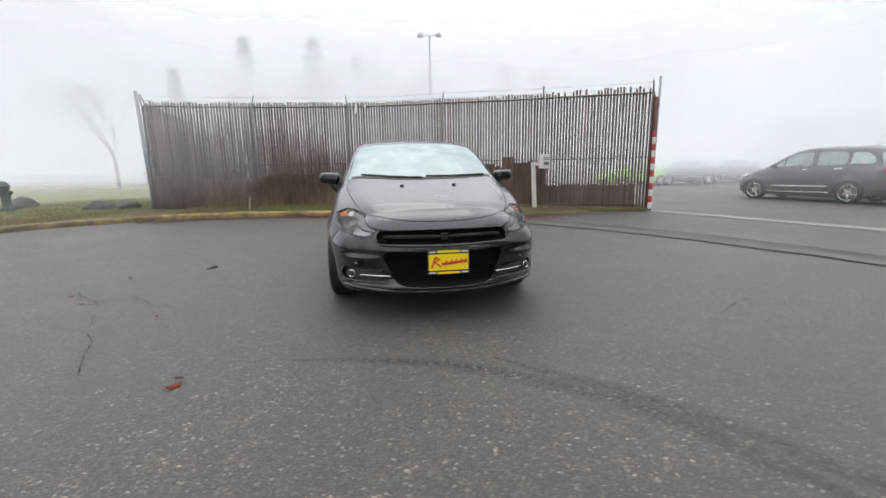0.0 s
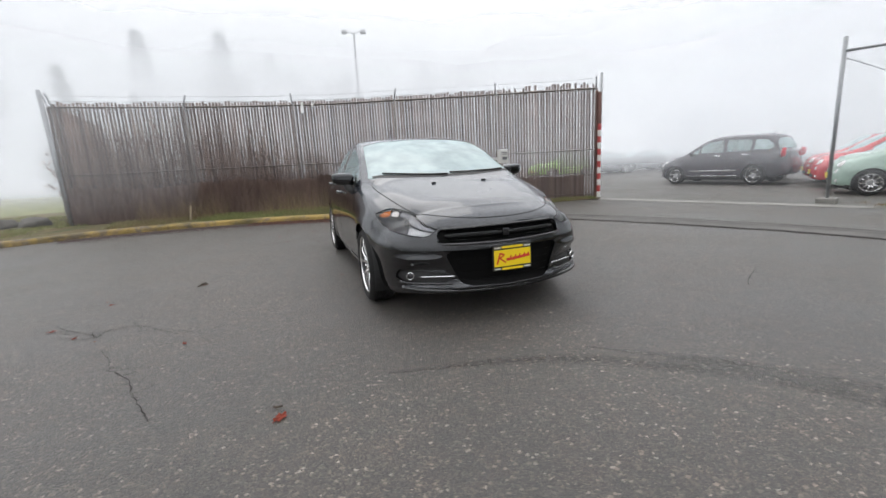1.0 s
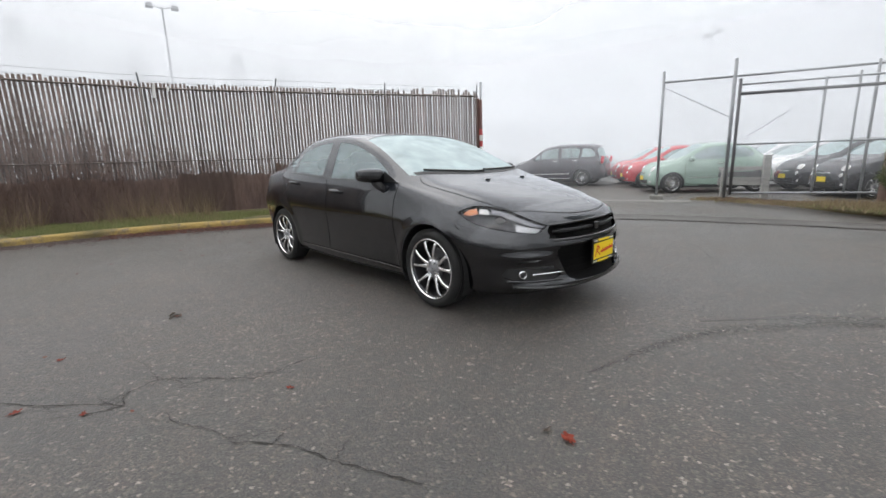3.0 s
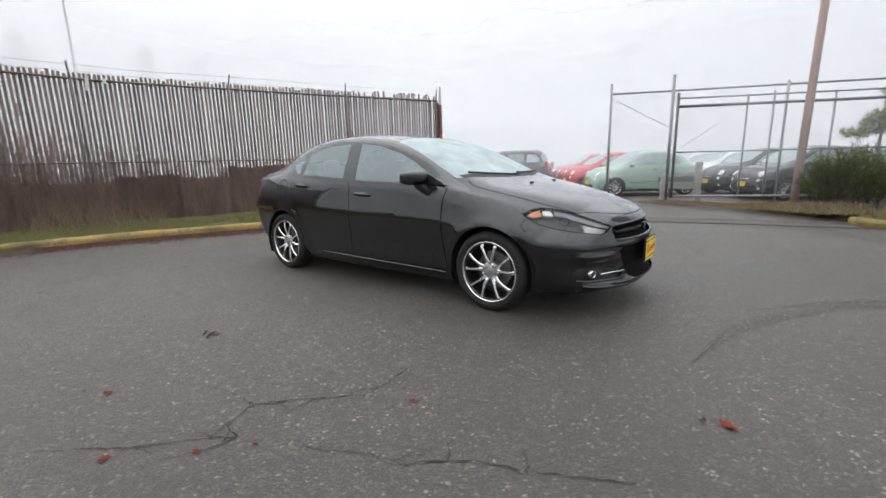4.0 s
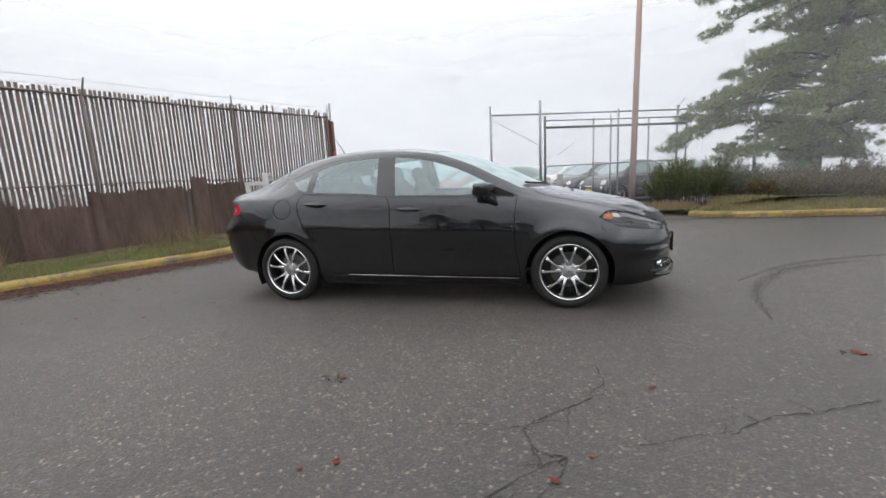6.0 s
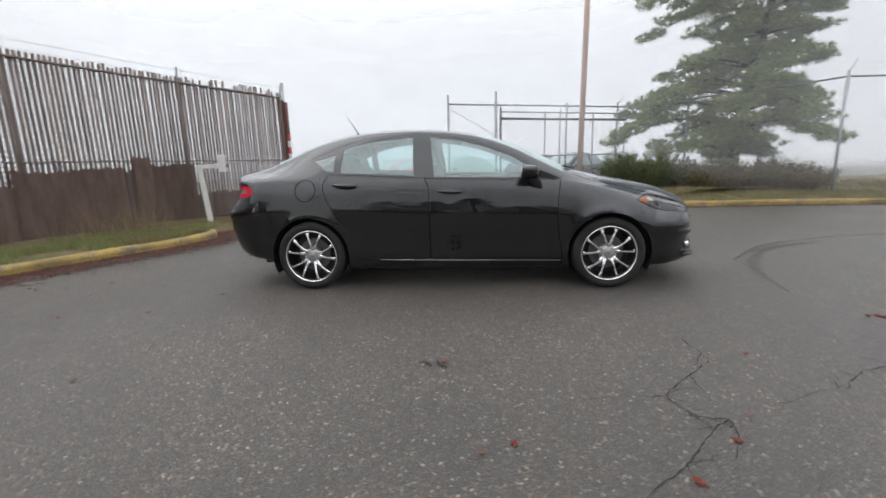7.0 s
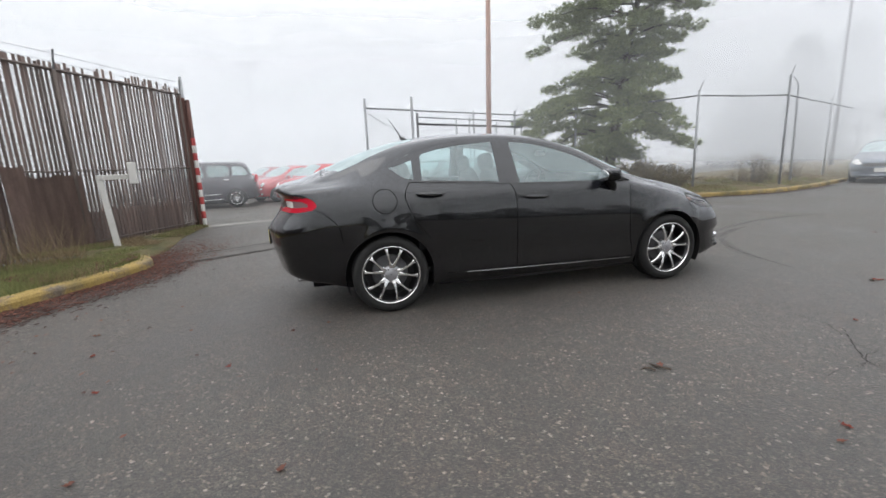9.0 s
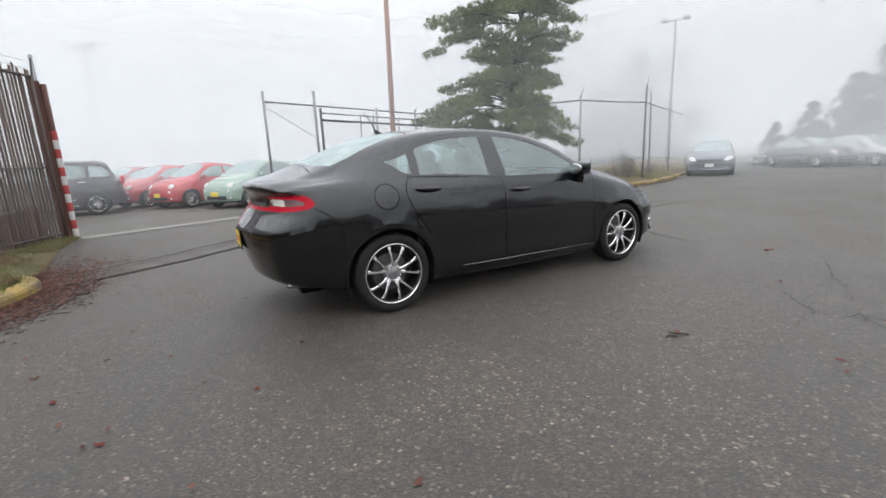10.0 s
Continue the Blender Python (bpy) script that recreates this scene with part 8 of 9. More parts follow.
def bare_tree(m, h, label, seed, depth=5, group="trees in the fog"):
    """A leafless tree: forking limbs down to twigs."""
    tree = place_empty("bare_tree", m, label, "tree", group)
    rng = random.Random(seed)
    trunk, limbs = bmesh.new(), bmesh.new()

    def grow(p, d, ln, r, k):
        q = p + d * ln + Vector((rng.uniform(-0.06, 0.06), rng.uniform(-0.06, 0.06), 0)) * ln
        add_tube(trunk if k == 0 else limbs, [p, (p + q) / 2 + Vector((rng.uniform(-0.05, 0.05), rng.uniform(-0.05, 0.05), 0)) * ln, q], [r, r * 0.85, r * 0.7], 6 if k < 2 else 4, k == 0)
        if k >= depth:
            return
        for _ in range(3 if k < 3 else 2):
            e = (d + Vector((rng.uniform(-0.8, 0.8), rng.uniform(-0.8, 0.8), rng.uniform(-0.1, 0.6)))).normalized()
            grow(q, e, ln * rng.uniform(0.62, 0.82), r * 0.62, k + 1)

    grow(Vector((0, 0, -0.1)), Vector((0, 0, 1)), h * 0.28, 0.035 * h * 0.5, 0)
    part("trunk", trunk, BRANCH, tree, smooth=True)
    part("branchwork", limbs, BRANCH, tree)
    return tree


CON_A = build_conifer(pose(-17, 57, 0), 17, 3.8, "tall spruce fading into the fog behind the fence")
CON_B = build_conifer(pose(-10.5, 61, 0), 14.0, 3.6, "spruce fading into the fog behind the fence")
for x, y, rz, ob, k in [(-21, 34.3, 40, CON_B, 0.62), (-17.2, 35.5, 10, CON_B, 0.50), (-13.5, 36, 220, CON_B, 0.44), (7.5, 66, 200, CON_A, 0.9), (14, 70, 60, CON_B, 1.1), (-28, 62, 130, CON_A, 1.1), (-3.5, 64, 310, CON_A, 0.85), (2.5, 68, 20, CON_B, 0.9), (-13.5, 66, 80, CON_A, 1.0)]:
    c = copy_thing(ob, pose(x, y, 0, 0, 0, rz))
    c.scale = (k, k, k)
bare_tree(pose(-23.6, 30.8, 0.1), 8.2, "leafless tree in the fog beside the fence corner", 3)
bt = bare_tree(pose(-12.5, 48, 0.1, 0, 0, 50), 14.0, "tall leafless tree in the fog behind the fence", 8)
for x, y, rz, k in [(-5.8, 50, 140, 0.95), (2.6, 54, 250, 0.9), (9.2, 52, 20, 0.85), (-21.5, 50, 300, 1.0), (-1.5, 47, 80, 0.8)]:
    c = copy_thing(bt, pose(x, y, 0.1, 0, 0, rz))
    c.scale = (k, k, k)
# woods down the road in the fog
for x, y, rz, k in [(12.0, -22.6, 90, 0.30), (8.6, -24.2, 210, 0.46), (5.6, -25.2, 60, 0.62)]:
    c = copy_thing(bt, pose(x, y, 0, 0, 0, rz))
    c.scale = (k * 1.3, k * 1.3, k)
for x, y, rz, k in [(14.2, -20.8, 50, 0.20), (12.6, -21.4, 30, 0.27), (11.0, -22.0, 90, 0.36), (9.6, -22.6, 160, 0.42), (8.2, -23.0, 210, 0.52), (6.8, -23.4, 10, 0.58), (5.0, -23.8, 70, 0.66), (3.0, -24.0, 120, 0.7)]:
    c = copy_thing(CON_A if k > 0.4 else CON_B, pose(x, y, -0.4, 0, 0, rz))
    c.scale = (k * 1.8, k * 1.8, k)
# dark trees beyond the road fence, sunk in the fog
for x, y, rz, k in [(30, -25.5, 10, 0.56), (33, -27.5, 120, 0.66), (37, -30, 240, 0.6), (34.5, -33.5, 75, 0.72), (39.5, -35, 300, 0.64), (33, -22, 200, 0.5), (43, -31, 30, 0.66)]:
    c = copy_thing(CON_A if k > 0.56 else CON_B, pose(x, y, -0.5, 0, 0, rz))
    c.scale = (k * 2.1, k * 2.1, k)
# the dark tree belt across the yard, mirrored in the car's paint
belt = random.Random(2)
for i in range(15):
    c = copy_thing(CON_B if i % 2 else CON_A, pose(-13.5 + belt.uniform(-1.2, 1.2), -15 + i * 1.5, 0, 0, 0, belt.uniform(0, 360)))
    c.scale = (0.5, 0.5, belt.uniform(0.15, 0.21))
    tagged(c, "dark dense spruce in the belt along the yard", "tree", "tree belt")
    c.matrix_basis = c.matrix_basis


BROWN_TWIG = leaf_material("brown_dead_stems", (0.12, 0.080, 0.066), (0.27, 0.19, 0.155))


def build_bush(m, r, h, material, label, n=900, leaf=(0.08, 0.2), width=0.014, name="shrub"):
    """A shrub of many upright twigs with small leaves on them."""
    bush = place_empty(name, m, label, "shrub", "shrubs on the bank")
    bm = bmesh.new()
    rng = random.Random(int(r * 1000 + h * 77))
    roots, dirs, lens = [], [], []
    for _ in range(int(26 + 20 * r)):
        a = rng.uniform(0, 2 * math.pi)
        q = r * rng.random() ** 0.7
        foot = Vector((0.45 * q * math.cos(a), 0.45 * q * math.sin(a), -0.05))
        tip = Vector((q * math.cos(a), q * math.sin(a), h * rng.uniform(0.55, 1.08) * (1 - 0.35 * (q / r) ** 2)))
        mid = (foot + tip) / 2 + Vector((0, 0, 0.12 * h))
        pts = curve([tuple(foot), tuple(mid), tuple(tip)], 3)
        add_tube(bm, [tuple(p) for p in pts], list(np.linspace(0.008, 0.002, len(pts))), 3, False)
        for _ in range(int(n / (26 + 20 * r))):
            t = rng.uniform(0.2, 1.0)
            i = min(int(t * (len(pts) - 1)), len(pts) - 2)
            p = pts[i] + (pts[i + 1] - pts[i]) * (t * (len(pts) - 1) - i)
            roots.append(np.array(p) + PRNG.normal(size=3) * 0.035)
            dirs.append(PRNG.normal(size=3) * 0.5 + np.array([0.5 * math.cos(a), 0.5 * math.sin(a), 0.9]))
            lens.append(rng.uniform(*leaf))
    part("stem_frame", bm, BRANCH, bush)
    v, f = blades(np.array(roots), np.array(dirs), np.array(lens), np.full(len(roots), width))
    tagged(stuff_mesh("leaves", v, f, material, bush), kind="stuff")
    return bush


def on_bank(x, y, lift=0.25):
    return pose(x, y, float(ground_z(x, y)) + lift, 0, 0, (x * 77 + y * 131) % 360)


GREEN_BUSH = build_bush(on_bank(7.75, 3.05, 0.15), 0.62, 1.15, BUSH, "green broom bush on the bank beside the utility pole", 2600)
for x, y, s in [(8.5, 2.75, 0.95), (8.1, 2.1, 0.85), (9.0, 1.85, 1.0), (8.3, 1.2, 0.75), (9.4, 2.9, 1.0), (7.6, 2.5, 0.72), (8.2, 3.3, 0.8)]:
    c = copy_thing(GREEN_BUSH, on_bank(x, y))
    c.scale = (s, s, s)
DRY_BUSH = build_bush(on_bank(8.6, 0.3), 0.65, 0.62, BUSH_DRY, "low brown dry shrub on the bank below the pine", 1900, (0.05, 0.12), 0.02)
for x, y, s in [(7.9, 0.5, 0.95), (8.2, -0.4, 1.1), (9.0, -0.8, 1.4), (9.6, 0.2, 1.4), (7.9, -1.2, 0.8), (8.8, -1.7, 1.1), (9.3, 1.1, 1.4), (10.2, -1.6, 1.4), (9.8, 1.6, 1.4), (8.4, 0.0, 1.2), (8.0, 1.0, 1.0)]:
    c = copy_thing(DRY_BUSH, on_bank(x, y))
    c.scale = (s, s, s)
THORN = build_bush(on_bank(8.55, -4.3, 0.15), 0.6, 1.2, BUSH_DRY, "brown thorny scrub round the fence post", 700, (0.04, 0.09), 0.012)
for x, y, s in [(8.9, -4.9, 0.9), (8.25, -3.6, 0.6), (9.9, -6.9, 0.7)]:
    c = copy_thing(THORN, on_bank(x, y, 0.12))
    c.scale = (s, s, s)
THICKET = build_bush(on_bank(-9.6, 15.6, 0.1), 1.1, 2.6, BROWN_TWIG, "brown leafless thicket climbing the fence corner", 2600, (0.06, 0.16), 0.018)
for x, y, s in [(-7.6, 13.6, 0.95), (-6.6, 13.9, 1.0), (-5.7, 14.1, 0.92), (-4.8, 14.1, 0.98), (-3.9, 14.3, 0.85), (-2.9, 14.4, 0.75), (-1.9, 14.4, 0.65), (-8.3, 14.6, 1.0), (-7.2, 13.3, 1.0), (-6.1, 13.55, 1.05), (-5.2, 13.7, 1.0), (-7.8, 13.1, 0.9), (-4.3, 13.75, 0.8), (-3.4, 13.7, 0.7), (-2.4, 13.75, 0.62), (-1.3, 13.7, 0.58), (-0.4, 13.5, 0.55), (0.5, 13.3, 0.5)]:
    c = copy_thing(THICKET, on_bank(x, y, 0.1))
    c.scale = (s, s, s)
    tagged(c, "brown leafless thicket growing behind the slat fence", "shrub", "shrubs on the bank")


def verge_points(line, n, lo, hi, s0=0.0, s1=1.0, power=1.0):
    """Random places behind a kerb."""
    nn = strip_normals(line)
    i0, i1 = int(s0 * (len(line) - 1)), int(s1 * (len(line) - 1))
    seg = np.linalg.norm(np.diff(line[i0:i1 + 1], axis=0), axis=1)
    idx = PRNG.choice(np.arange(i0, i1), size=n, p=seg / seg.sum())
    t = PRNG.uniform(size=n)[:, None]
    d = lo + (hi - lo) * PRNG.uniform(size=n)[:, None] ** power
    return line[idx] + t * (line[idx + 1] - line[idx]) + nn[idx] * d, d[:, 0]


def grass_patch(name, line, n, lo, hi, s0, s1, lift, length, material, label, tuft=7, spread=0.05, width=0.006, patchy=0.0, parent=None):
    pts, d = verge_points(line, n, lo, hi, s0, s1)
    roots, dirs, lens = [], [], []
    for (x, y), dd in zip(pts, d):
        if patchy and noise.noise((x * 0.9, y * 0.9, 4.4)) < patchy - 0.5:
            continue
        z = float(ground_z(x, y)) + verge_height((x, y)) + lift(dd) - 0.01
        for _ in range(tuft):
            roots.append((x + PRNG.normal() * spread, y + PRNG.normal() * spread, z))
            dirs.append((PRNG.normal() * 0.45, PRNG.normal() * 0.45, 1.0))
            lens.append(PRNG.uniform(*length))
    v, f = blades(np.array(roots), np.array(dirs), np.array(lens), np.full(len(roots), width))
    return tagged(stuff_mesh(name, v, f, material, parent), label, "grass", kind="stuff")


L1 = lambda d: 0.02 * min(d, 1.5)
L2 = lambda d: 0.16 * min(d, 1.6)
grass_patch("grass", KERB_LINE, 5200, 0.2, 1.9, 0.38, 0.97, L1, (0.03, 0.11), GRASS, "thin winter grass on the verge below the fence", 7, 0.05, 0.006, 0.42)
grass_patch("grass", KERB_LINE, 6500, 0.16, 1.3, 0.5, 1.0, L1, (0.04, 0.13), GRASS, "yellow-green winter grass along the kerb", 7, 0.06, 0.007, 0.12)
grass_patch("straw", KERB_LINE, 9000, 0.16, 1.3, 0.30, 1.0, L1, (0.03, 0.12), STRAW, "flattened dead straw along the kerb", 7, 0.06, 0.006, 0.45)
grass_patch("grass", KERB_LINE, 12000, 0.3, 8.0, 0.12, 0.42, L1, (0.03, 0.09), LAWN_GRASS, "pale lawn beyond the fence corner", 6, 0.12, 0.018, 0.3)
grass_patch("straw", KERB_LINE, 2600, 0.15, 0.75, 0.76, 1.0, L1, (0.03, 0.10), STRAW, "pale matted straw behind the yellow kerb", 7, 0.06, 0.006, 0.45)
grass_patch("tall_weeds", KERB_LINE, 420, 0.75, 1.75, 0.42, 0.96, L1, (0.25, 0.85), STRAW, "tall dead weeds standing against the fence boards", 7, 0.08, 0.007, 0.5)
grass_patch("grass", KERB_LINE_2, 3600, 0.18, 1.8, 0.0, 0.72, L2, (0.03, 0.12), GRASS, "thin grass on the bank above the kerb", 6, 0.06, 0.008, 0.4)
grass_patch("straw", KERB_LINE_2, 4200, 0.5, 4.2, 0.25, 1.0, L2, (0.05, 0.16), STRAW, "matted dead straw over the bank by the chain-link fence", 7, 0.12, 0.012, 0.45)
grass_patch("straw", KERB_LINE_2, 3200, 0.16, 1.6, 0.0, 0.75, L2, (0.04, 0.14), STRAW, "dead straw on the bank above the kerb", 6, 0.07, 0.008, 0.4)


def wedge_cover():
    """Moss, grass and straw over the trodden soil by the gateway."""
    for mt, n, lab in ((GRASS, 3000, "short mossy grass by the gateway"), (STRAW, 2400, "flattened straw by the gateway")):
        roots, dirs, lens = [], [], []
        for _ in range(n):
            x = PRNG.uniform(1.3, 5.0)
            y = PRNG.uniform(10.75 + 0.17 * (x - 1.3), 12.6 - 0.15 * (x - 1.3))
            if noise.noise((x * 1.3, y * 1.3, 2.2 if mt is GRASS else 7.7)) < -0.05:
                continue
            z = 0.11 * max(0.0, 1 - (x - 1.2) / 2.6) + 0.02
            for _ in range(8):
                roots.append((x + PRNG.normal() * 0.05, y + PRNG.normal() * 0.05, z))
                dirs.append((PRNG.normal() * 0.6, PRNG.normal() * 0.6, 1.0))
                lens.append(PRNG.uniform(0.02, 0.09))
        v, f = blades(np.array(roots), np.array(dirs), np.array(lens), np.full(len(roots), 0.007))
        tagged(stuff_mesh("grass", v, f, mt), lab, "grass", kind="stuff")


wedge_cover()


def gate_bank_cover():
    """Rusty leaves and dead straw along the foot of the gate."""
    for mt, n, lab, ln in ((STRAW, 900, "dead straw at the foot of the gate post", (0.06, 0.24)), (BROWN_TWIG, 700, "rusty dead weeds along the foot of the gate", (0.03, 0.14)), (GRASS, 500, "thin grass at the foot of the bushes", (0.03, 0.12))):
        roots, dirs, lens = [], [], []
        for _ in range(n):
            u = PRNG.uniform() ** (2.4 if mt is STRAW else 0.8 if mt is BROWN_TWIG else 3.0)
            x = 7.25 + 1.45 * u + PRNG.normal() * 0.26 + (0.2 if mt is BROWN_TWIG else 0.0)
            y = 2.95 + 4.0 * u + PRNG.normal() * 0.25
            z = float(ground_z(x, y)) + 0.02 + 0.12 * (1 - u)
            for _ in range(8):
                roots.append((x + PRNG.normal() * 0.06, y + PRNG.normal() * 0.06, z))
                dirs.append((PRNG.normal() * 0.7, PRNG.normal() * 0.7, 1.0))
                lens.append(PRNG.uniform(*ln) * (1.0 if u < 0.35 else 0.4))
        v, f = blades(np.array(roots), np.array(dirs), np.array(lens), np.full(len(roots), 0.010))
        tagged(stuff_mesh("weeds", v, f, mt), lab, "weeds", kind="stuff")


gate_bank_cover()


# creeping brown growth over the lower fence
def fence_growth():
    pts, length = walk_line(FENCE_LINE, 0.05)
    roots, dirs, lens = [], [], []
    for p, d, s in pts:
        if s < 5.0:
            continue
        k = min(1, (s - 5.0) / 3)
        for _ in range(int((16 if s < 8.5 else 24) * k)):
            z = 0.1 + (0.95 if s < 8.5 else 1.35) * PRNG.uniform() ** 1.2 * (0.7 + 0.5 * noise.noise((s * 0.8, 2, 0)))
            roots.append((p[0] - d[1] * -0.12 + PRNG.normal() * 0.05, p[1] - 0.14 + PRNG.normal() * 0.05, z))
            dirs.append((PRNG.normal() * 0.35, PRNG.normal() * 0.2, 1.0))
            lens.append(PRNG.uniform(0.12, 0.4))
    v, f = blades(np.array(roots), np.array(dirs), np.array(lens), np.full(len(roots), 0.010))
    tagged(stuff_mesh("dead_growth", v, f, BROWN_TWIG), "brown dead stems matted against the lower fence", "weeds", kind="stuff")


fence_growth()


# ---- rocks, left of the fence corner ----
def build_rock(x, y, s, seed):
    bm = bmesh.new()
    bmesh.ops.create_icosphere(bm, subdivisions=3, radius=1)
    for v in bm.verts:
        n = noise.noise(v.co * 1.3 + Vector((seed, 0, 0))) * 0.28 + noise.noise(v.co * 3.1 + Vector((0, seed, 0))) * 0.1
        v.co = v.co * (1 + n)
        v.co = Vector((v.co.x * s[0], v.co.y * s[1], max(v.co.z, -0.35) * s[2]))
    ob = tagged(part("rock", bm, ROCK, None, smooth=True), "dark rounded boulder on the lawn edge", "rock", "rocks on the lawn")
    ob.matrix_world = pose(x, y, 0.16, 0, 0, seed * 50)


build_rock(-10.0, 12.45, (0.42, 0.30, 0.22), 1.3)
build_rock(-9.15, 12.4, (0.40, 0.30, 0.22), 2.9)
build_rock(-13.2, 13.4, (0.34, 0.34, 0.30), 4.1)

# ---- marks and litter on the asphalt ----
def crack(pts, width, label="dark jagged crack in the asphalt", arms=True):
    """A jagged open crack, wide and narrow by turns, with short side cracks."""
    line = curve(pts, 5)
    rng = random.Random(len(pts) + int(abs(pts[0][0]) * 100))
    line = np.array([p + np.array([rng.uniform(-0.006, 0.006), rng.uniform(-0.006, 0.006)]) for p in line])
    w = [width * (0.15 + 1.0 * rng.random() ** 1.5) * (0.3 if i in (0, len(line) - 1) else 1) for i in range(len(line))]
    flat_strip("crack", line, w, 0.0045, CRACK, label, "crack")
    if arms:
        for i in range(4, len(line) - 4, 11):
            a = rng.uniform(0, 6.28)
            ln = rng.uniform(0.08, 0.2)
            p = line[i]
            d = np.array([math.cos(a), math.sin(a)])
            pts2 = [p + d * ln * t + np.array([rng.uniform(-0.015, 0.015), rng.uniform(-0.015, 0.015)]) for t in np.linspace(0, 1, 7)]
            flat_strip("crack", pts2, list(np.linspace(width * 0.6, 0.002, 7)), 0.0042, CRACK, "hairline side crack in the asphalt", "crack")


crack([(-2.10, 3.84), (-2.39, 3.76), (-2.50, 3.82), (-2.62, 3.90), (-2.74, 3.99), (-2.83, 4.05), (-2.90, 4.07), (-2.98, 4.02), (-3.04, 3.96), (-3.03, 3.86), (-3.15, 3.86), (-3.33, 3.93)], 0.009)
crack([(-3.02, 3.84), (-3.14, 3.95), (-3.27, 4.03), (-3.41, 4.12), (-3.52, 4.22), (-3.70, 4.36)], 0.008)
crack([(-2.04, 2.50), (-2.13, 2.62), (-2.21, 2.73), (-2.29, 2.84), (-2.34, 2.94), (-2.45, 3.08), (-2.63, 3.22)], 0.009)
crack([(-2.57, 3.20), (-2.62, 3.25), (-2.70, 3.39), (-2.81, 3.52), (-2.85, 3.66)], 0.006)
crack([(-2.88, 4.08), (-2.91, 4.18), (-2.93, 4.29), (-3.0, 4.45)], 0.005)
crack([(2.75, 4.05), (2.52, 3.85), (2.29, 3.66), (2.15, 3.50)], 0.008)
crack([(3.0, 2.9), (3.3, 2.5), (3.25, 2.2), (3.5, 1.8)], 0.008)
mark = curve([(-0.9, 2.72), (-0.26, 2.70), (0.20, 2.60), (0.58, 2.42), (0.92, 2.23), (1.22, 1.92), (1.45, 1.6), (1.65, 1.25)], 10)


def tyre_mark(line, width, name="tyre_mark"):
    """A smear of rubber, darkest along its middle."""
    nn = strip_normals(line)
    verts, faces = [], []
    n = len(line)
    for k, share in enumerate((1.0, 0.72, 0.48, 0.26)):
        base = len(verts)
        for i, (p, q) in enumerate(zip(line, nn)):
            w = width * share * min(1.0, 0.15 + 4.0 * i / n, 0.15 + 4.0 * (n - 1 - i) / n)
            j = 0.05 * width * noise.noise((p[0] * 3, p[1] * 3, 1.0 + k))
            for side in (-0.5, 0.5):
                e = p + q * (side * w + j)
                verts.append((e[0], e[1], float(ground_z(e[0], e[1])) + 0.0035 + 0.0012 * k + 0.006 * noise.noise((e[0] * 0.5, e[1] * 0.5, 3.1))))
        for i in range(n - 1):
            faces.append((base + 2 * i + 1, base + 2 * i, base + 2 * i + 2, base + 2 * i + 3))
    ob = part_data(name, verts, faces, TYRE_MARK)
    return tagged(ob, "dark curved rubber smear on the asphalt", "tyre mark", kind="stuff")


def dirt_band(line, offset, sigma, n, material, label, s0=0.0, s1=1.0):
    """Silt washed along a kerb, thinning out over the asphalt."""
    nn = strip_normals(line)
    i0, i1 = int(s0 * (len(line) - 1)), int(s1 * (len(line) - 1))
    rng = random.Random(3)
    verts, faces = [], []
    for p, p2, q in zip(line[i0:i1], line[i0 + 1:i1 + 1], nn[i0:i1]):
        for _ in range(int(n * float(np.linalg.norm(p2 - p)))):
            o = -abs(rng.gauss(0, sigma)) + offset
            c = p + (p2 - p) * rng.random() + q * o
            a, r = rng.uniform(0, 6.28), rng.uniform(0.006, 0.026)
            k = len(verts)
            for j in range(5):
                b = a + j * 1.257 + rng.uniform(-0.3, 0.3)
                x, y = c[0] + r * math.cos(b) * 1.3, c[1] + r * math.sin(b)
                verts.append((x, y, float(ground_z(x, y)) + 0.0038 + 0.006 * noise.noise((x * 0.5, y * 0.5, 3.1))))
            faces.append(tuple(range(k, k + 5)))
    return tagged(part_data("gutter_dirt", verts, faces, material), label, "dirt", kind="stuff")


dirt_band(KERB_LINE, 0.02, 0.26, 1500, DIRT, "damp reddish-brown silt lying along the kerb", 0.40, 1.0)
dirt_band(KERB_LINE_2, 0.02, 0.16, 700, DIRT, "damp brown silt lying along the far kerb", 0.0, 0.7)
tyre_mark(mark, 0.16)
tyre_mark(curve([(0.3, 2.75), (1.0, 2.3), (1.5, 1.8), (2.0, 1.05), (2.4, 0.1), (2.6, -1.0)], 10), 0.14)


def leaf_mesh(seed, size, lobes=5):
    """A curled fallen leaf with lobes and a stalk."""
    rng = random.Random(seed)
    bm = bmesh.new()
    n = lobes * 4
    c = bm.verts.new((0, 0, 0.004))
    rim = []
    for k in range(n):
        a = 2 * math.pi * k / n
        r = size * (0.55 + 0.45 * abs(math.cos(lobes * a / 2))) * rng.uniform(0.85, 1.1)
        rim.append(bm.verts.new((r * math.cos(a), 0.7 * r * math.sin(a), 0.004 + 0.35 * r * rng.random() ** 2)))
    for k in range(n):
        bm.faces.new((c, rim[k], rim[(k + 1) % n]))
    add_tube(bm, [(-size * 0.5, 0, 0.004), (-size * 1.3, 0.1 * size, 0.010)], 0.0015, 4)
    return bm


def place_leaf(x, y, size, material, seed, label):
    ob = tagged(part("fallen_leaf", leaf_mesh(seed, size), material), label, "leaf", "fallen leaves")
    ob.matrix_world = pose(x, y, float(ground_z(x, y)) + 0.003 + 0.006 * noise.noise((x * 0.5, y * 0.5, 3.1)), 0, 0, seed * 67)


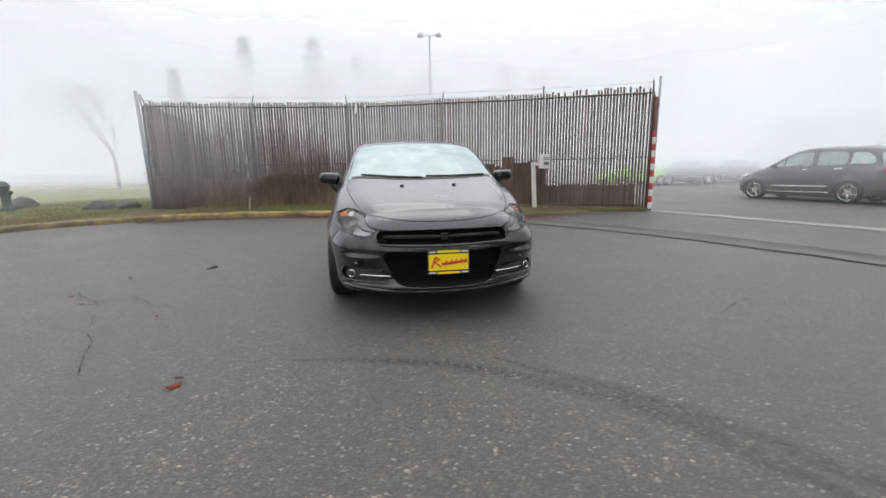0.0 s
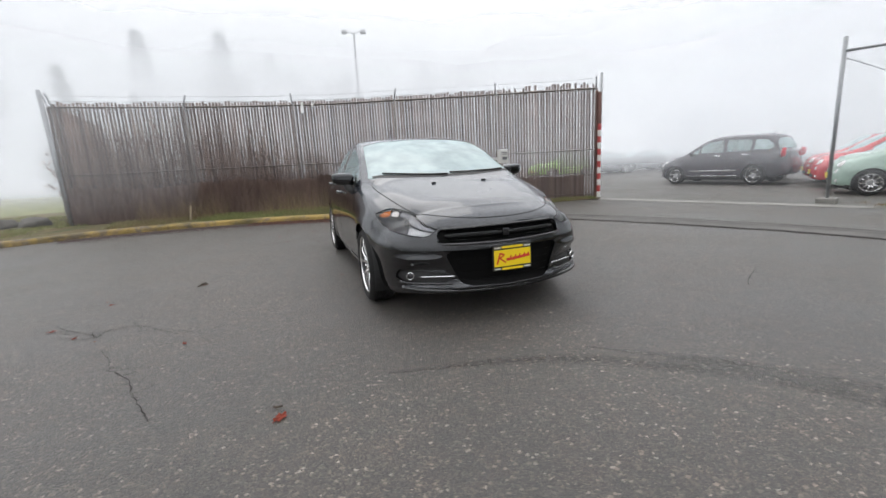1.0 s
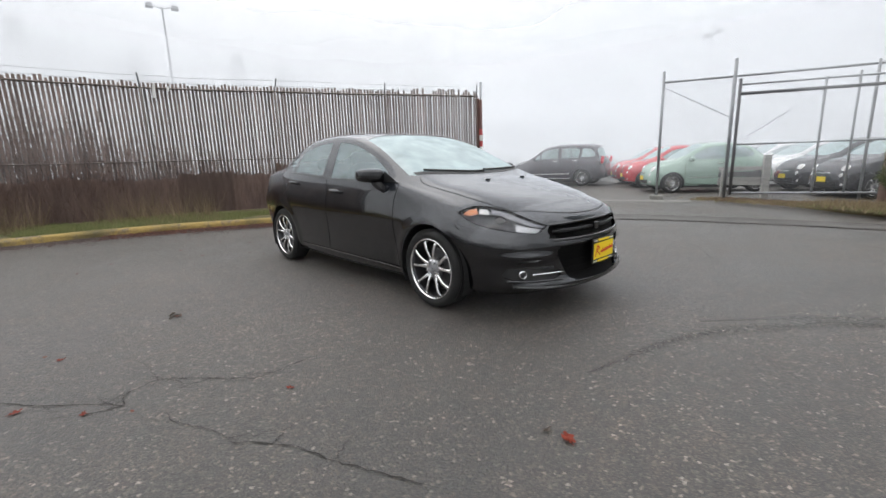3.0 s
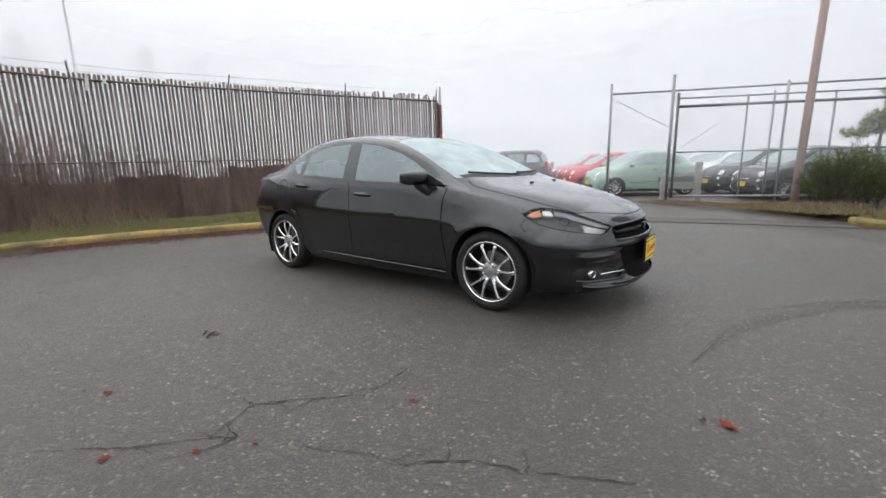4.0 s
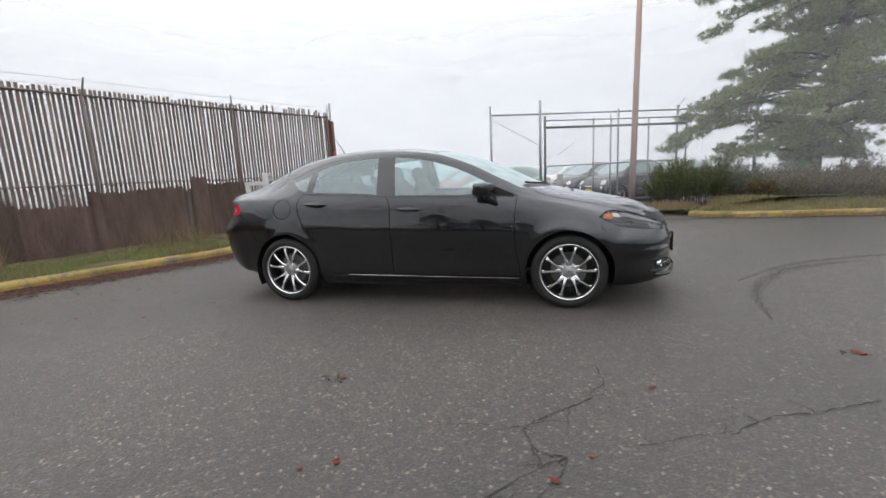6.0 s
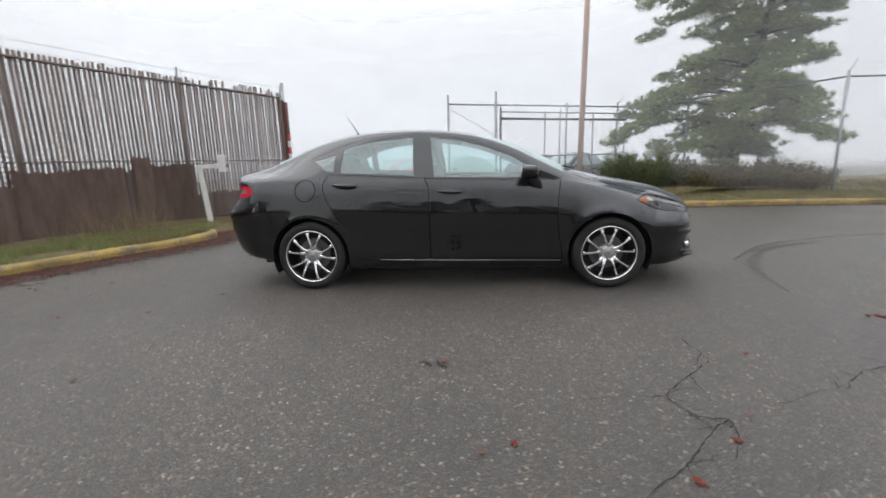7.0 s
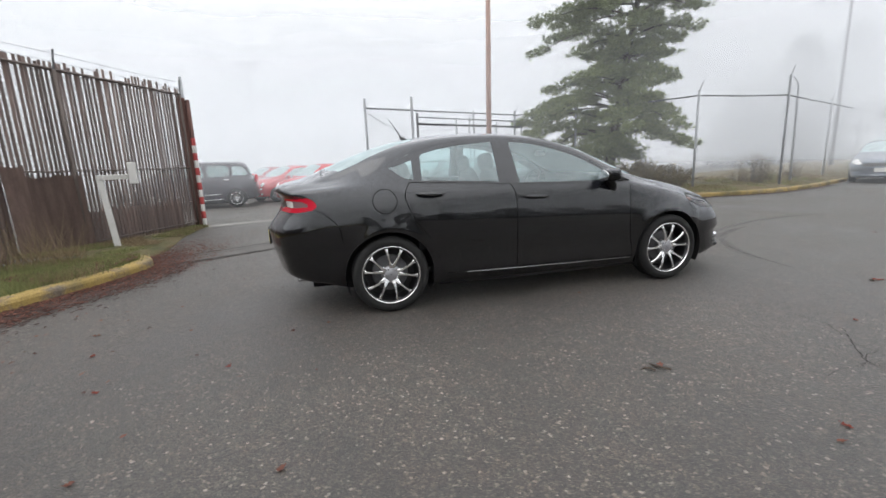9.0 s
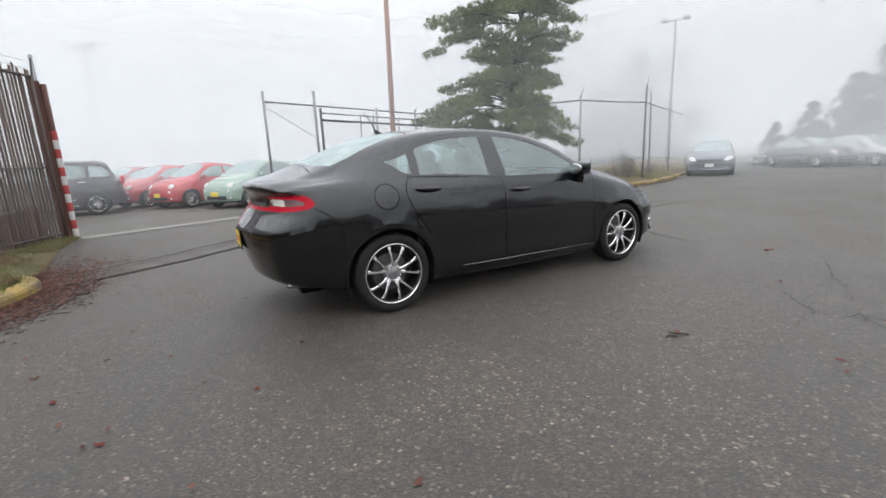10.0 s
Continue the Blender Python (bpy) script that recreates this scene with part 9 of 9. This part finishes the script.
for i, (x, y, s, red) in enumerate([(-1.42, 2.40, 0.045, 1), (-2.29, 3.53, 0.035, 1), (-3.41, 4.75, 0.038, 1), (-3.19, 3.87, 0.036, 1), (-2.75, 5.22, 0.040, 0), (-3.48, 4.09, 0.045, 1), (-2.99, 3.76, 0.026, 0), (-2.40, 7.82, 0.036, 1), (-2.64, 8.46, 0.040, 1), (-3.40, 8.03, 0.034, 0), (0.65, 0.16, 0.05, 0), (-3.5, 4.87, 0.03, 0), (-1.32, 5.16, 0.03, 0), (-2.1, 8.85, 0.04, 1), (-1.7, 9.1, 0.04, 0)]):
    place_leaf(x, y, s * (1.0 if i == 0 else 0.66), LEAF_RED if i == 0 else LEAF_DULL if red else LEAF_BROWN, i + 1, "curled red-orange fallen leaf on the asphalt" if red else "curled dark brown leaf on the asphalt")


def twig(x, y, ln, rz, seed):
    rng = random.Random(seed)
    bm = bmesh.new()
    add_tube(bm, [(-ln / 2, 0, 0.006), (-ln * 0.1, rng.uniform(-0.02, 0.02), 0.009), (ln * 0.2, rng.uniform(-0.02, 0.02), 0.007), (ln / 2, 0.01, 0.006)], [0.006, 0.007, 0.006, 0.003], 5)
    ob = tagged(part("twig", bm, BARK), "short dark twig lying on the asphalt", "twig", "twigs")
    ob.matrix_world = pose(x, y, float(ground_z(x, y)) + 0.002, 0, 0, rz)


twig(-2.77, 5.23, 0.12, 40, 2)
twig(-1.45, 2.49, 0.045, -15, 3)
twig(-2.8, 5.32, 0.08, 70, 4)


# leaf litter in the gutter and by the gateway
def litter(name, places, sizes, material, label):
    verts, faces = [], []
    for (x, y), s in zip(places, sizes):
        a, t = PRNG.uniform(0, 6.28), PRNG.uniform(-0.5, 0.5)
        z = float(ground_z(x, y)) + 0.006 + PRNG.uniform(0, 0.012)
        k = len(verts)
        for j in range(5):
            b = a + j * 1.257
            r = s * (1.0 if j % 2 else 0.62)
            verts.append((x + r * math.cos(b), y + r * math.sin(b) * 0.8, z + 0.4 * r * math.sin(b + t) * t + PRNG.uniform(0, 0.006)))
        faces.append(tuple(range(k, k + 5)))
    return tagged(part_data(name, verts, faces, material), label, "leaves", kind="stuff")


pts, _ = verge_points(KERB_LINE, 5600, -0.02, -0.56, 0.56, 1.0, 2.2)
litter("leaf_litter", pts, PRNG.uniform(0.009, 0.027, len(pts)), LEAF_BROWN, "damp brown leaf litter lying in the gutter")
pts = np.array([1.45, 10.32]) + PRNG.normal(size=(2300, 2)) * np.array([0.80, 0.40])
pts = pts[(pts[:, 1] > 9.45)]
litter("leaf_litter", pts, PRNG.uniform(0.010, 0.028, len(pts)), LEAF_BROWN, "damp brown leaf litter heaped at the end of the kerb")
pts, _ = verge_points(KERB_LINE, 2300, 0.16, 0.95, 0.74, 1.0)
verts = litter("leaf_litter", pts, PRNG.uniform(0.014, 0.038, len(pts)), LEAF_BROWN, "brown leaves scattered over the verge")
verts.location.z = 0.135
pts = np.stack([PRNG.uniform(-4.2, 1.2, 160), 10.2 - PRNG.exponential(0.7, 160)], -1)
litter("leaf_litter", pts, PRNG.uniform(0.010, 0.030, len(pts)), LEAF_BROWN, "scattered brown leaves on the asphalt")

# torn white scraps caught in the fence, a stake and a hydrant box
for x, y, z, w, h in ((-2.62, 12.86, 2.80, 0.06, 0.28), (-3.66, 12.92, 2.25, 0.055, 0.24), (-2.35, 12.84, 2.86, 0.05, 0.10)):
    bm = bmesh.new()
    bmesh.ops.create_grid(bm, x_segments=2, y_segments=4, size=0.5)
    for v in bm.verts:
        v.co = Vector((v.co.x * w, 0.02 * noise.noise(v.co * 5), v.co.y * h))
    bmesh.ops.solidify(bm, geom=bm.faces[:], thickness=0.003)
    ob = tagged(part("torn_scrap", bm, WHITE_PAINT), "torn white plastic scrap caught in the fence", "scrap", "scraps in the fence")
    ob.matrix_world = pose(x, y, z, 0, 6, 8)
bm = bmesh.new()
add_tube(bm, [(0, 0, -0.02), (0.05, 0, 0.34)], [0.022, 0.018], 6)
ob = tagged(part("stake", bm, STAKE_WOOD), "short pale wooden stake leaning by the fence", "stake")
ob.matrix_world = pose(-5.35, 11.7, 0.12)
hy = place_empty("hydrant", pose(-12.2, 11.95, 0.1), "dark green fire hydrant standing at the lawn edge", "hydrant")
bm = bmesh.new()
add_lathe(bm, [(0.001, 0.86), (0.05, 0.85), (0.10, 0.80), (0.125, 0.74), (0.14, 0.735), (0.14, 0.70), (0.11, 0.69), (0.105, 0.14), (0.16, 0.13), (0.16, 0.0)], 18, "Z")
part("barrel", bm, GREEN_PAINT, hy, smooth=True)
for s in (-1, 1):
    bm = bmesh.new()
    add_lathe(bm, [(0.001, 0.10), (0.05, 0.10), (0.055, 0.06), (0.045, 0.05), (0.045, 0.0)], 12, "X")
    bmesh.ops.transform(bm, matrix=Matrix.Translation((0.09 * s, 0, 0.55)) @ Matrix.Rotation(0 if s > 0 else math.pi, 4, "Z"), verts=bm.verts[:])
    part("outlet_cap", bm, GREEN_PAINT, hy, smooth=True)
# white bay lines in the lot
for a, b in (((8.4, 10.9), (9.6, 9.3)), ((8.9, 13.5), (9.5, 12.6))):
    flat_strip("bay_line", [np.array(a) + (np.array(b) - np.array(a)) * t for t in np.linspace(0, 1, 6)], 0.1, 0.006, BAY_PAINT, "short white painted bay line on the lot", "bay line")
